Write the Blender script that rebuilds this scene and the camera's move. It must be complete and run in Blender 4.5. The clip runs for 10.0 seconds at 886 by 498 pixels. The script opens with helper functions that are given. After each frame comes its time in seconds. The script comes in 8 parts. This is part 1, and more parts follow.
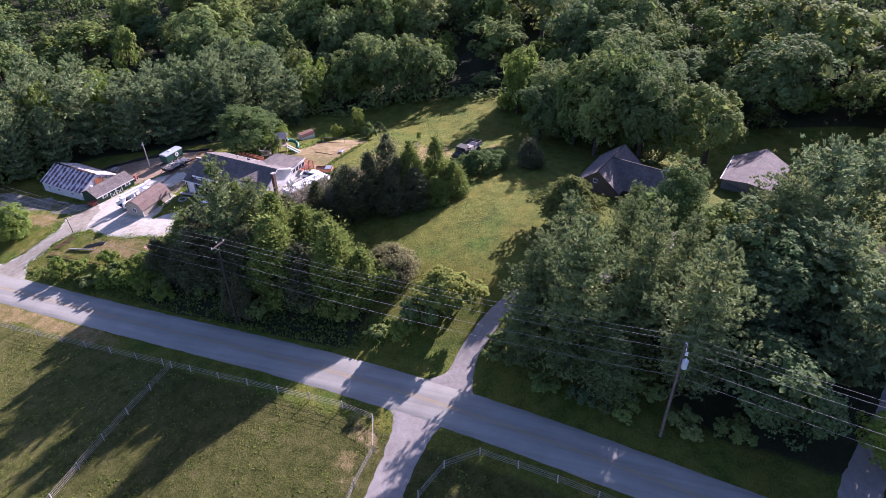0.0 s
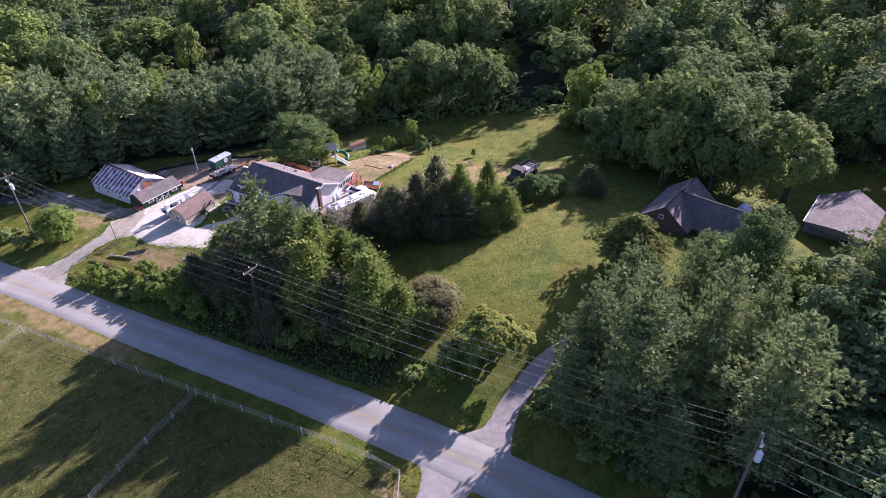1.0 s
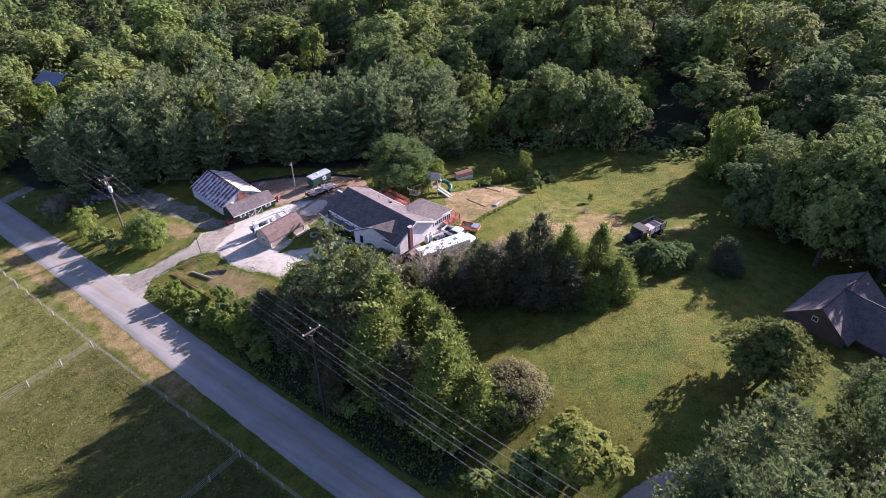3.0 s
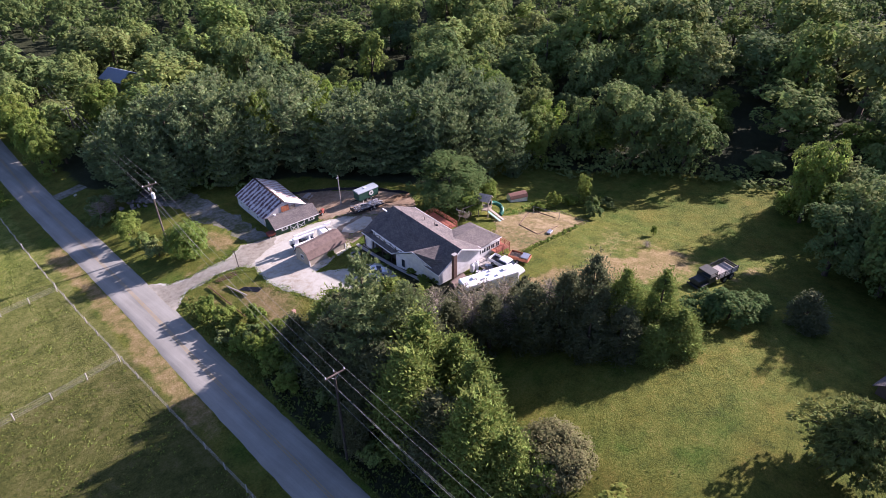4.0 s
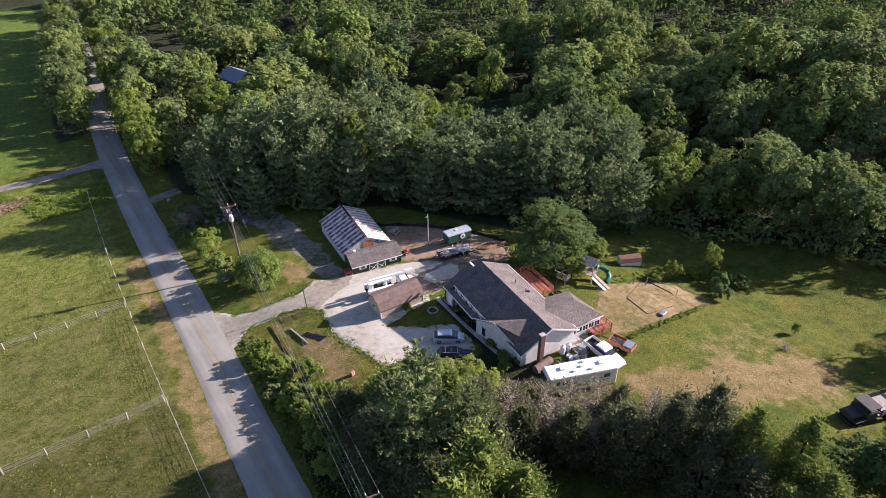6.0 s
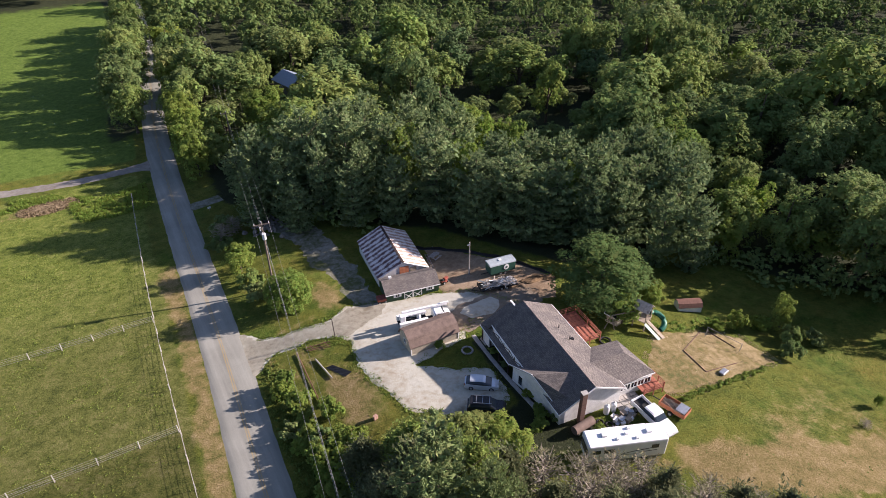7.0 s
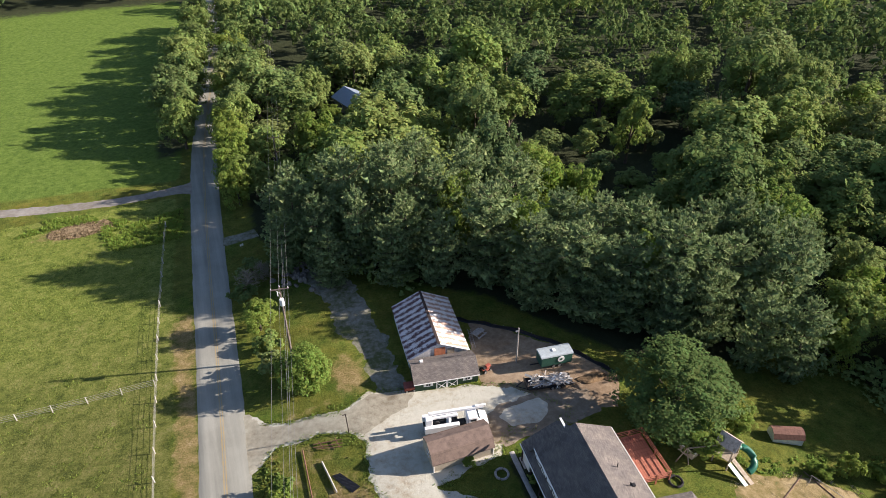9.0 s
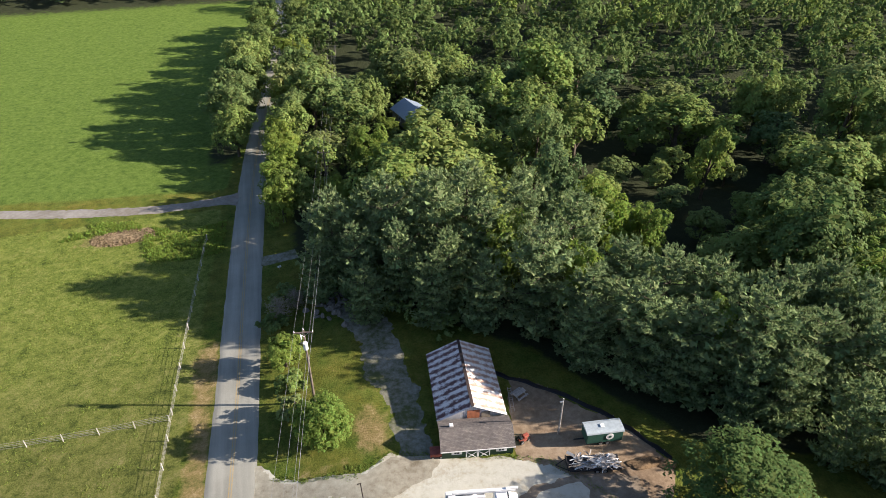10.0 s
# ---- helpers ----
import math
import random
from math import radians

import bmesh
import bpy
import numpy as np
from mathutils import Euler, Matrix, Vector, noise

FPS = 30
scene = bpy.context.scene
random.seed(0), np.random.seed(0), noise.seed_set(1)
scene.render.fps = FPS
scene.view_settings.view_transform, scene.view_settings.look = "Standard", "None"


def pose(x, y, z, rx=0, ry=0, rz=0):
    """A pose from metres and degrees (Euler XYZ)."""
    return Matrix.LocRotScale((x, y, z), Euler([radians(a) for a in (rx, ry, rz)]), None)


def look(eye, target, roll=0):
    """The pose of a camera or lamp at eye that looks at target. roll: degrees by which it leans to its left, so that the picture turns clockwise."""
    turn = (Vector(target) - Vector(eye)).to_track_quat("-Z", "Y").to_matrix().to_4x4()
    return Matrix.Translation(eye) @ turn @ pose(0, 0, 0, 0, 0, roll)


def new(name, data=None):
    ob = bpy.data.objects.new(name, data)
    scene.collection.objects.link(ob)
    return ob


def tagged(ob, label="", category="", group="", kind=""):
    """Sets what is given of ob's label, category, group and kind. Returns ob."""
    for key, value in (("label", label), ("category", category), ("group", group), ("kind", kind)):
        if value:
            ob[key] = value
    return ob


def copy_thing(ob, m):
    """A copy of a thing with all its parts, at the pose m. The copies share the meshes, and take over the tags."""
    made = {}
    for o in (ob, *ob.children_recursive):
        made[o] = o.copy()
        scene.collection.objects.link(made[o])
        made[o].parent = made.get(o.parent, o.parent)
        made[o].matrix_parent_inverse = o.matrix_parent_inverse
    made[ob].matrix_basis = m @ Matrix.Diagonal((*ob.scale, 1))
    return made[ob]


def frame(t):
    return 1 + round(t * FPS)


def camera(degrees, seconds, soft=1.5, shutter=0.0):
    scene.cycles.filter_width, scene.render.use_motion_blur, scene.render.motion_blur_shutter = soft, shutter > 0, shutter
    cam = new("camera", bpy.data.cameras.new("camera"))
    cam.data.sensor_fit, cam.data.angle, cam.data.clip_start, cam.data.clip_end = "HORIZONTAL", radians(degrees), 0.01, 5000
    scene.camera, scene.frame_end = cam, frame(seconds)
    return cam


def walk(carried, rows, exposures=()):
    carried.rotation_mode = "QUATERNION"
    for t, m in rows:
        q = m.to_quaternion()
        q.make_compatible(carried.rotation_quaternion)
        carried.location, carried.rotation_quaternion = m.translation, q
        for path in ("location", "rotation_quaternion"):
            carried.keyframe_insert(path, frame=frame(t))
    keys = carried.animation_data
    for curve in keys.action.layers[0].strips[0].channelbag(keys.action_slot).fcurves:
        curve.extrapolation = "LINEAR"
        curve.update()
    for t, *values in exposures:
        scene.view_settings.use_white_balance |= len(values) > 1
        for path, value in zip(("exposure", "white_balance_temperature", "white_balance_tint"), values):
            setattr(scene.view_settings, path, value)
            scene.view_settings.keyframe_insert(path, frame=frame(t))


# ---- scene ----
cam = camera(69.5, 10.0, soft=0.5)
PATH = [
    (0, (0.808, -1.404, 68.114), (2.349, -0.869, 66.958), -1.0),
    (0.5, (5.039, -0.285, 68.228), (6.553, 0.321, 67.071), -0.9),
    (1, (9.249, 0.739, 68.125), (10.729, 1.428, 66.97), -0.9),
    (1.5, (13.19, 1.954, 68.126), (14.632, 2.72, 66.972), -0.9),
    (2, (17.044, 3.253, 68.058), (18.444, 4.096, 66.905), -0.9),
    (2.5, (20.715, 4.705, 68.216), (22.069, 5.62, 67.062), -0.8),
    (4, (31.878, 10.429, 67.545), (33.075, 11.549, 66.399), -0.8),
    (4.5, (35.583, 12.725, 67.386), (36.721, 13.907, 66.242), -0.7),
    (5, (39.068, 15.205, 67.312), (40.143, 16.445, 66.169), -0.6),
    (5.5, (42.119, 17.866, 67.056), (43.134, 19.16, 65.917), -0.5),
    (7, (51.851, 26.707, 67.078), (52.657, 28.142, 65.942), -0.6),
    (7.5, (54.803, 30.32, 67.024), (55.547, 31.789, 65.889), -0.5),
    (8, (57.946, 34.133, 67.064), (58.635, 35.628, 65.929), -0.5),
    (8.5, (60.903, 38.3, 67.207), (61.549, 39.815, 66.071), -0.4),
    (9, (63.799, 42.505, 67.542), (64.411, 44.033, 66.405), -0.3),
    (9.5, (66.911, 47.04, 67.633), (67.457, 48.592, 66.496), -0.3),
    (10, (69.788, 52.047, 67.712), (70.219, 53.636, 66.576), -0.0),
]
walk(cam, [(t, look(eye, target, roll)) for t, eye, target, roll in PATH],
     [(0, 1.66, 5350, 45), (2.5, 1.56, 5420, 44), (5.5, 1.37, 5680, 33), (7.5, 1.21, 5900, 24), (10, 1.38, 5950, 16)])

# ---------------------------------------------------------------- light
SUN_EL, SUN_ROT = radians(22.5), math.atan2(0.96, -0.277)
world = bpy.data.worlds.new("sky")
scene.world = world
world.use_nodes = True
wn = world.node_tree.nodes
sky = wn.new("ShaderNodeTexSky")
sky.sky_type, sky.sun_disc = "NISHITA", False
sky.sun_elevation, sky.sun_rotation = SUN_EL, SUN_ROT
wn["Background"].inputs[1].default_value = 0.064
world.node_tree.links.new(sky.outputs[0], wn["Background"].inputs[0])
lamp = bpy.data.lights.new("sun", "SUN")
lamp.energy, lamp.angle, lamp.color = 5.4, radians(0.6), (1.0, 0.87, 0.69)
sun = new("sun", lamp)
SUN_DIR = Vector((math.sin(SUN_ROT) * math.cos(SUN_EL), math.cos(SUN_ROT) * math.cos(SUN_EL), math.sin(SUN_EL)))
sun.matrix_world = look(SUN_DIR * 300, (0, 0, 0))


# ---------------------------------------------------------------- ground shape
def sm(a, b, v):
    u = np.clip((v - a) / (b - a), 0, 1)
    return u * u * (3 - 2 * u)


def soft(v):
    return np.logaddexp(0, v / 12) * 12


def gz(x, y):
    """The height of the land."""
    x, y = np.asarray(x, float), np.asarray(y, float)
    yy = 165 - soft(165 - y)
    yy = -20 + soft(yy + 20)
    z = 6.6 - 0.058 * yy
    z = z + 2.0 * sm(58, 76, x) * (1 - sm(122, 165, y)) - 5.2 * sm(100, 145, x)
    z = z + 2.8 * np.exp(-0.5 * (((x - 88) / 22) ** 2 + ((y - 20) / 22) ** 2))
    z = z - 0.8 * np.exp(-0.5 * (((x - 88) / 16) ** 2 + ((y - 108) / 14) ** 2))
    far = np.hypot(x - 90, y - 80)
    return z + 14 * sm(260, 900, far)


def g(x, y):
    return float(gz(x, y))


# ---------------------------------------------------------------- materials
def mat(name, rough=0.8, metal=0.0, spec=0.3):
    m = bpy.data.materials.new(name)
    m.use_nodes = True
    b = m.node_tree.nodes["Principled BSDF"]
    b.inputs["Roughness"].default_value = rough
    b.inputs["Metallic"].default_value = metal
    b.inputs["Specular IOR Level"].default_value = spec
    return m, m.node_tree.nodes, m.node_tree.links, b


def nz(n, l, scale, detail=4.0, rough=0.6, coord="Object", stretch=None):
    tc = n.new("ShaderNodeTexCoord")
    t = n.new("ShaderNodeTexNoise")
    t.inputs["Scale"].default_value = scale
    t.inputs["Detail"].default_value = detail
    t.inputs["Roughness"].default_value = rough
    if stretch:
        mp = n.new("ShaderNodeMapping")
        mp.inputs["Scale"].default_value = stretch
        l.new(tc.outputs[coord], mp.inputs[0])
        l.new(mp.outputs[0], t.inputs["Vector"])
    else:
        l.new(tc.outputs[coord], t.inputs["Vector"])
    return t.outputs["Fac"]


def ramp(n, l, fac, stops):
    r = n.new("ShaderNodeValToRGB")
    els = r.color_ramp.elements
    while len(els) < len(stops):
        els.new(0.5)
    for e, (p, c) in zip(els, stops):
        e.position, e.color = p, (*c, 1)
    l.new(fac, r.inputs[0])
    return r.outputs[0]


def mixc(n, l, fac, a, b, kind="MIX"):
    m = n.new("ShaderNodeMix")
    m.data_type, m.blend_type = "RGBA", kind
    for sock, v in ((m.inputs[0], fac), (m.inputs[6], a), (m.inputs[7], b)):
        if isinstance(v, (int, float)):
            sock.default_value = v
        elif isinstance(v, tuple):
            sock.default_value = (*v, 1)
        else:
            l.new(v, sock)
    return m.outputs[2]


def calc(n, l, op, a, b=None, c=None):
    m = n.new("ShaderNodeMath")
    m.operation = op
    for i, v in enumerate((a, b, c)):
        if v is None:
            continue
        if isinstance(v, (int, float)):
            m.inputs[i].default_value = v
        else:
            l.new(v, m.inputs[i])
    return m.outputs[0]


def bump(n, l, b, fac, dist, strength=1.0):
    k = n.new("ShaderNodeBump")
    k.inputs["Distance"].default_value = dist
    k.inputs["Strength"].default_value = strength
    l.new(fac, k.inputs["Height"])
    l.new(k.outputs[0], b.inputs["Normal"])


def plain(name, col, rough=0.7, metal=0.0, var=0.15, scale=3.0, spec=0.3, bumpy=0.0):
    """A painted, plastic or mineral surface with light soiling at two scales."""
    m, n, l, b = mat(name, rough, metal, spec)
    a = nz(n, l, scale, 5)
    c = nz(n, l, scale * 7, 3)
    f = calc(n, l, "ADD", calc(n, l, "MULTIPLY", a, 0.7), calc(n, l, "MULTIPLY", c, 0.3))
    lo = tuple(v * (1 - var * 1.6) for v in col)
    hi = tuple(min(1, v * (1 + var)) for v in col)
    l.new(ramp(n, l, f, [(0.3, lo), (0.52, col), (0.72, hi)]), b.inputs["Base Color"])
    if bumpy:
        bump(n, l, b, c, bumpy)
    return m


def leafmat(name, cols, trans=0.3, rough=0.7, tone=0.17):
    """Leaves: colour by tree, then by leaf clump; some light passes through."""
    m, n, l, b = mat(name, max(rough, 0.85), 0, 0.06)
    oi = n.new("ShaderNodeObjectInfo")
    ge = n.new("ShaderNodeNewGeometry")
    cols = cols * 2 if len(cols) == 1 else cols
    col = ramp(n, l, oi.outputs["Random"], [(i / max(1, len(cols) - 1), c) for i, c in enumerate(cols)])
    isl = calc(n, l, "MULTIPLY_ADD", ge.outputs["Random Per Island"], tone * 2, 1 - tone)
    big = nz(n, l, 0.55, 2)
    isl = calc(n, l, "MULTIPLY", isl, calc(n, l, "MULTIPLY_ADD", big, 0.5, 0.78))
    hsv = n.new("ShaderNodeHueSaturation")
    l.new(col, hsv.inputs["Color"])
    l.new(isl, hsv.inputs["Value"])
    l.new(calc(n, l, "MULTIPLY_ADD", ge.outputs["Random Per Island"], 0.05, 0.475), hsv.inputs["Hue"])
    l.new(hsv.outputs[0], b.inputs["Base Color"])
    tr = n.new("ShaderNodeBsdfTranslucent")
    l.new(hsv.outputs[0], tr.inputs[0])
    ms = n.new("ShaderNodeMixShader")
    ms.inputs[0].default_value = trans
    l.new(b.outputs[0], ms.inputs[1])
    l.new(tr.outputs[0], ms.inputs[2])
    l.new(ms.outputs[0], n["Material Output"].inputs[0])
    return m


M_LEAF = leafmat("broad_leaves", [(0.20, 0.26, 0.06), (0.12, 0.17, 0.055), (0.185, 0.24, 0.062), (0.10, 0.15, 0.06), (0.235, 0.285, 0.075), (0.13, 0.185, 0.062), (0.205, 0.24, 0.08), (0.18, 0.25, 0.06)], 0.34)
M_LEAF_DEEP = leafmat("deep_green_leaves", [(0.108, 0.162, 0.05), (0.104, 0.158, 0.046)], 0.4)
M_LEAF_BRIGHT = leafmat("fresh_leaves", [(0.19, 0.265, 0.047), (0.225, 0.28, 0.058), (0.17, 0.245, 0.052)], 0.5)
M_LEAF_YEL = leafmat("yellowing_leaves", [(0.195, 0.222, 0.045), (0.185, 0.215, 0.045)], 0.4)
M_LEAF_OLIVE = leafmat("olive_leaves", [(0.155, 0.185, 0.05), (0.165, 0.19, 0.055)], 0.3)
M_PINE = leafmat("pine_needles", [(0.17, 0.22, 0.085), (0.185, 0.232, 0.088), (0.158, 0.206, 0.085)], 0.25, 0.55, 0.14)
# paler, bluer copy of the pine needles, with their side-lit sheen in the colour
M_PINE_BELT = leafmat("sheen_pine_needles", [(0.18, 0.24, 0.10), (0.20, 0.255, 0.11), (0.165, 0.225, 0.10)], 0.3, 0.55, 0.1)
M_PINE_LIGHT = leafmat("light_pine_needles", [(0.215, 0.265, 0.105), (0.23, 0.28, 0.11)], 0.25, 0.55, 0.14)
M_CEDAR = leafmat("cedar_needles", [(0.122, 0.138, 0.066), (0.138, 0.15, 0.072)], 0.35, 0.6)
M_BROWNLEAF = leafmat("withered_leaves", [(0.27, 0.235, 0.165), (0.22, 0.215, 0.12)], 0.25, 0.8)
M_BALL = leafmat("grey_pink_leaves", [(0.162, 0.158, 0.066)], 0.3, 0.7, 0.08)
M_WEED = leafmat("weeds", [(0.14, 0.185, 0.045), (0.15, 0.19, 0.045)], 0.45)
M_BRUSH = plain("cut_brush", (0.26, 0.198, 0.118), 0.95, 0, 0.45, 1.6, 0.1, 0.05)
M_TWIG = plain("dry_grey_twigs", (0.27, 0.235, 0.19), 0.95, 0, 0.3, 2.0, 0.1)
M_BARK = plain("bark", (0.10, 0.08, 0.06), 0.95, 0, 0.4, 2.0, 0.1, 0.03)


def ground_material():
    m, n, l, b = mat("grass_land", 0.95, 0, 0.1)
    at = n.new("ShaderNodeAttribute")
    at.attribute_name = "cover"
    sp = n.new("ShaderNodeSeparateColor")
    l.new(at.outputs["Color"], sp.inputs[0])
    big = nz(n, l, 0.05, 5, 0.6)
    mid = nz(n, l, 0.45, 6, 0.7)
    fine = nz(n, l, 3.5, 5, 0.75)
    tuft = nz(n, l, 12.0, 3, 0.7)
    f = calc(n, l, "ADD", calc(n, l, "MULTIPLY", mid, 0.5), calc(n, l, "MULTIPLY", fine, 0.5))
    lawn = ramp(n, l, f, [(0.35, (0.045, 0.064, 0.012)), (0.45, (0.092, 0.116, 0.019)), (0.55, (0.142, 0.162, 0.028)), (0.68, (0.205, 0.178, 0.055))])
    patch = ramp(n, l, nz(n, l, 0.14, 6, 0.72), [(0.34, (0.62, 0.86, 0.65)), (0.48, (1, 1, 1)), (0.58, (1.1, 1.0, 0.95)), (0.68, (1.26, 1.0, 1.1))])
    lawn = mixc(n, l, 1.0, lawn, patch, "MULTIPLY")
    field = ramp(n, l, f, [(0.36, (0.058, 0.073, 0.019)), (0.45, (0.122, 0.142, 0.032)), (0.53, (0.178, 0.187, 0.048)), (0.64, (0.24, 0.215, 0.095))])
    dry = ramp(n, l, f, [(0.34, (0.12, 0.115, 0.038)), (0.46, (0.205, 0.165, 0.062)), (0.56, (0.29, 0.22, 0.10)), (0.68, (0.40, 0.325, 0.19))])
    crop = ramp(n, l, f, [(0.3, (0.085, 0.138, 0.022)), (0.5, (0.115, 0.176, 0.029)), (0.7, (0.15, 0.203, 0.043))])
    # floor of the wood, near black: shade under the trees is partly in this colour
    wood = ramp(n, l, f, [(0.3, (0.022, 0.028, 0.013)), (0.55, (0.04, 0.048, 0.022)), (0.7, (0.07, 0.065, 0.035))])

    def edge(v, k=0.5):
        e = calc(n, l, "ADD", v, calc(n, l, "MULTIPLY", calc(n, l, "SUBTRACT", mid, 0.5), k * 2.2))
        mr = n.new("ShaderNodeMapRange")
        mr.interpolation_type = "SMOOTHSTEP"
        mr.inputs[1].default_value, mr.inputs[2].default_value = 0.3, 0.7
        l.new(e, mr.inputs[0])
        return mr.outputs[0]

    rows = ramp(n, l, nz(n, l, 0.9, 6, 0.75), [(0.36, (0.7, 0.74, 0.7)), (0.5, (1, 1, 1)), (0.64, (1.25, 1.2, 1.25))])
    crop = mixc(n, l, 1.0, crop, rows, "MULTIPLY")
    soft_rows = ramp(n, l, nz(n, l, 0.9, 6, 0.75), [(0.36, (0.84, 0.86, 0.84)), (0.5, (1, 1, 1)), (0.64, (1.12, 1.1, 1.12))])
    field = mixc(n, l, 1.0, field, soft_rows, "MULTIPLY")
    # field colour is multiplied darker towards the south
    gr = n.new("ShaderNodeAttribute")
    gr.attribute_name = "south_tone"
    field = mixc(n, l, gr.outputs["Fac"], field, mixc(n, l, 1.0, field, (0.49, 0.49, 0.47), "MULTIPLY"))
    lu = n.new("ShaderNodeAttribute")
    lu.attribute_name = "lush"
    field = mixc(n, l, lu.outputs["Fac"], field, mixc(n, l, 1.0, field, (0.98, 1.14, 0.78), "MULTIPLY"))
    col = mixc(n, l, edge(sp.outputs[1]), lawn, field)
    col = mixc(n, l, edge(at.outputs["Alpha"], 0.2), col, crop)
    col = mixc(n, l, edge(sp.outputs[0]), col, dry)
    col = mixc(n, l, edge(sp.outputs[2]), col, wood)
    shade = ramp(n, l, tuft, [(0.3, (0.76, 0.76, 0.76)), (0.6, (1.12, 1.12, 1.12))])
    col = mixc(n, l, 1.0, col, shade, "MULTIPLY")
    l.new(col, b.inputs["Base Color"])
    bump(n, l, b, calc(n, l, "ADD", fine, calc(n, l, "MULTIPLY", tuft, 0.6)), 0.35, 1.0)
    return m


M_GROUND = ground_material()


def road_material():
    m, n, l, b = mat("worn_asphalt", 0.85, 0, 0.25)
    uv = n.new("ShaderNodeUVMap")
    uv.uv_map = "lane"
    sx = n.new("ShaderNodeSeparateXYZ")
    l.new(uv.outputs[0], sx.inputs[0])
    fine = nz(n, l, 9, 5, 0.8)
    streak = nz(n, l, 1.0, 5, 0.6, stretch=(1.6, 0.05, 1))
    blot = nz(n, l, 0.18, 4, 0.6)
    # wheel tracks are paler than the middle of each lane
    w = calc(n, l, "COSINE", calc(n, l, "MULTIPLY", sx.outputs[0], 4 * math.pi))
    f = calc(n, l, "ADD", calc(n, l, "MULTIPLY", fine, 0.35), calc(n, l, "MULTIPLY", streak, 0.35))
    f = calc(n, l, "ADD", f, calc(n, l, "MULTIPLY", blot, 0.3))
    f = calc(n, l, "ADD", f, calc(n, l, "MULTIPLY", w, -0.05))
    col = ramp(n, l, f, [(0.32, (0.17, 0.167, 0.14)), (0.5, (0.25, 0.246, 0.207)), (0.68, (0.34, 0.335, 0.285))])
    # faded double yellow line
    d = calc(n, l, "ABSOLUTE", calc(n, l, "SUBTRACT", sx.outputs[0], 0.5))
    line = calc(n, l, "LESS_THAN", calc(n, l, "ABSOLUTE", calc(n, l, "SUBTRACT", d, 0.023)), 0.012)
    wear = ramp(n, l, nz(n, l, 2.2, 4, 0.7), [(0.34, (0.16, 0.16, 0.16)), (0.66, (0.55, 0.55, 0.55))])
    col = mixc(n, l, calc(n, l, "MULTIPLY", line, wear), col, (0.42, 0.27, 0.05))
    l.new(col, b.inputs["Base Color"])
    bump(n, l, b, fine, 0.02)
    return m


M_ROAD = road_material()


def gravel_material(name, stops, rough=0.95):
    m, n, l, b = mat(name, rough, 0, 0.15)
    fine = nz(n, l, 14, 4, 0.8)
    mid = nz(n, l, 1.2, 5, 0.65)
    big = nz(n, l, 0.16, 4, 0.6)
    f = calc(n, l, "ADD", calc(n, l, "MULTIPLY", mid, 0.4), calc(n, l, "MULTIPLY", fine, 0.2))
    f = calc(n, l, "ADD", f, calc(n, l, "MULTIPLY", big, 0.4))
    l.new(ramp(n, l, f, stops), b.inputs["Base Color"])
    bump(n, l, b, calc(n, l, "ADD", fine, mid), 0.05)
    return m


M_GRAVEL = gravel_material("pale_gravel", [(0.34, (0.25, 0.20, 0.13)), (0.42, (0.375, 0.34, 0.26)), (0.52, (0.46, 0.445, 0.365)), (0.72, (0.53, 0.515, 0.44))])
M_TRACK = gravel_material("worn_track_gravel", [(0.34, (0.15, 0.125, 0.085)), (0.45, (0.265, 0.24, 0.18)), (0.57, (0.355, 0.335, 0.26)), (0.7, (0.46, 0.44, 0.36))])
# gravel with moss, its tones also lowered for the shadow over the track
M_SPUR = gravel_material("mossy_shaded_gravel", [(0.42, (0.08, 0.095, 0.035)), (0.49, (0.155, 0.152, 0.105)), (0.58, (0.26, 0.25, 0.205)), (0.72, (0.35, 0.335, 0.29))])
M_DIRT = gravel_material("bare_dirt", [(0.34, (0.11, 0.078, 0.048)), (0.46, (0.21, 0.15, 0.095)), (0.58, (0.31, 0.235, 0.155)), (0.7, (0.42, 0.335, 0.24))])
M_PACKED = gravel_material("packed_earth", [(0.34, (0.12, 0.092, 0.062)), (0.46, (0.19, 0.152, 0.108)), (0.58, (0.26, 0.215, 0.16)), (0.72, (0.35, 0.30, 0.235))])
M_DRIVE = gravel_material("worn_concrete_drive", [(0.32, (0.17, 0.152, 0.13)), (0.5, (0.255, 0.235, 0.205)), (0.7, (0.34, 0.32, 0.285))])
M_STRAW = gravel_material("straw", [(0.40, (0.085, 0.10, 0.028)), (0.47, (0.165, 0.13, 0.05)), (0.55, (0.26, 0.20, 0.10)), (0.68, (0.40, 0.315, 0.18))])
M_STRAWBIT = plain("pale_straw", (0.57, 0.47, 0.29), 0.9, 0, 0.3, 4.0)
M_LANE = gravel_material("lane_gravel", [(0.34, (0.14, 0.12, 0.09)), (0.5, (0.23, 0.21, 0.18)), (0.7, (0.33, 0.31, 0.28))])


# ---------------------------------------------------------------- mesh helpers
def mesh_from(name, verts, faces, material, smooth=False):
    me = bpy.data.meshes.new(name)
    me.from_pydata([tuple(v) for v in verts], [], [tuple(f) for f in faces])
    if material:
        me.materials.append(material)
    if smooth:
        me.polygons.foreach_set("use_smooth", [True] * len(me.polygons))
    me.update()
    return me


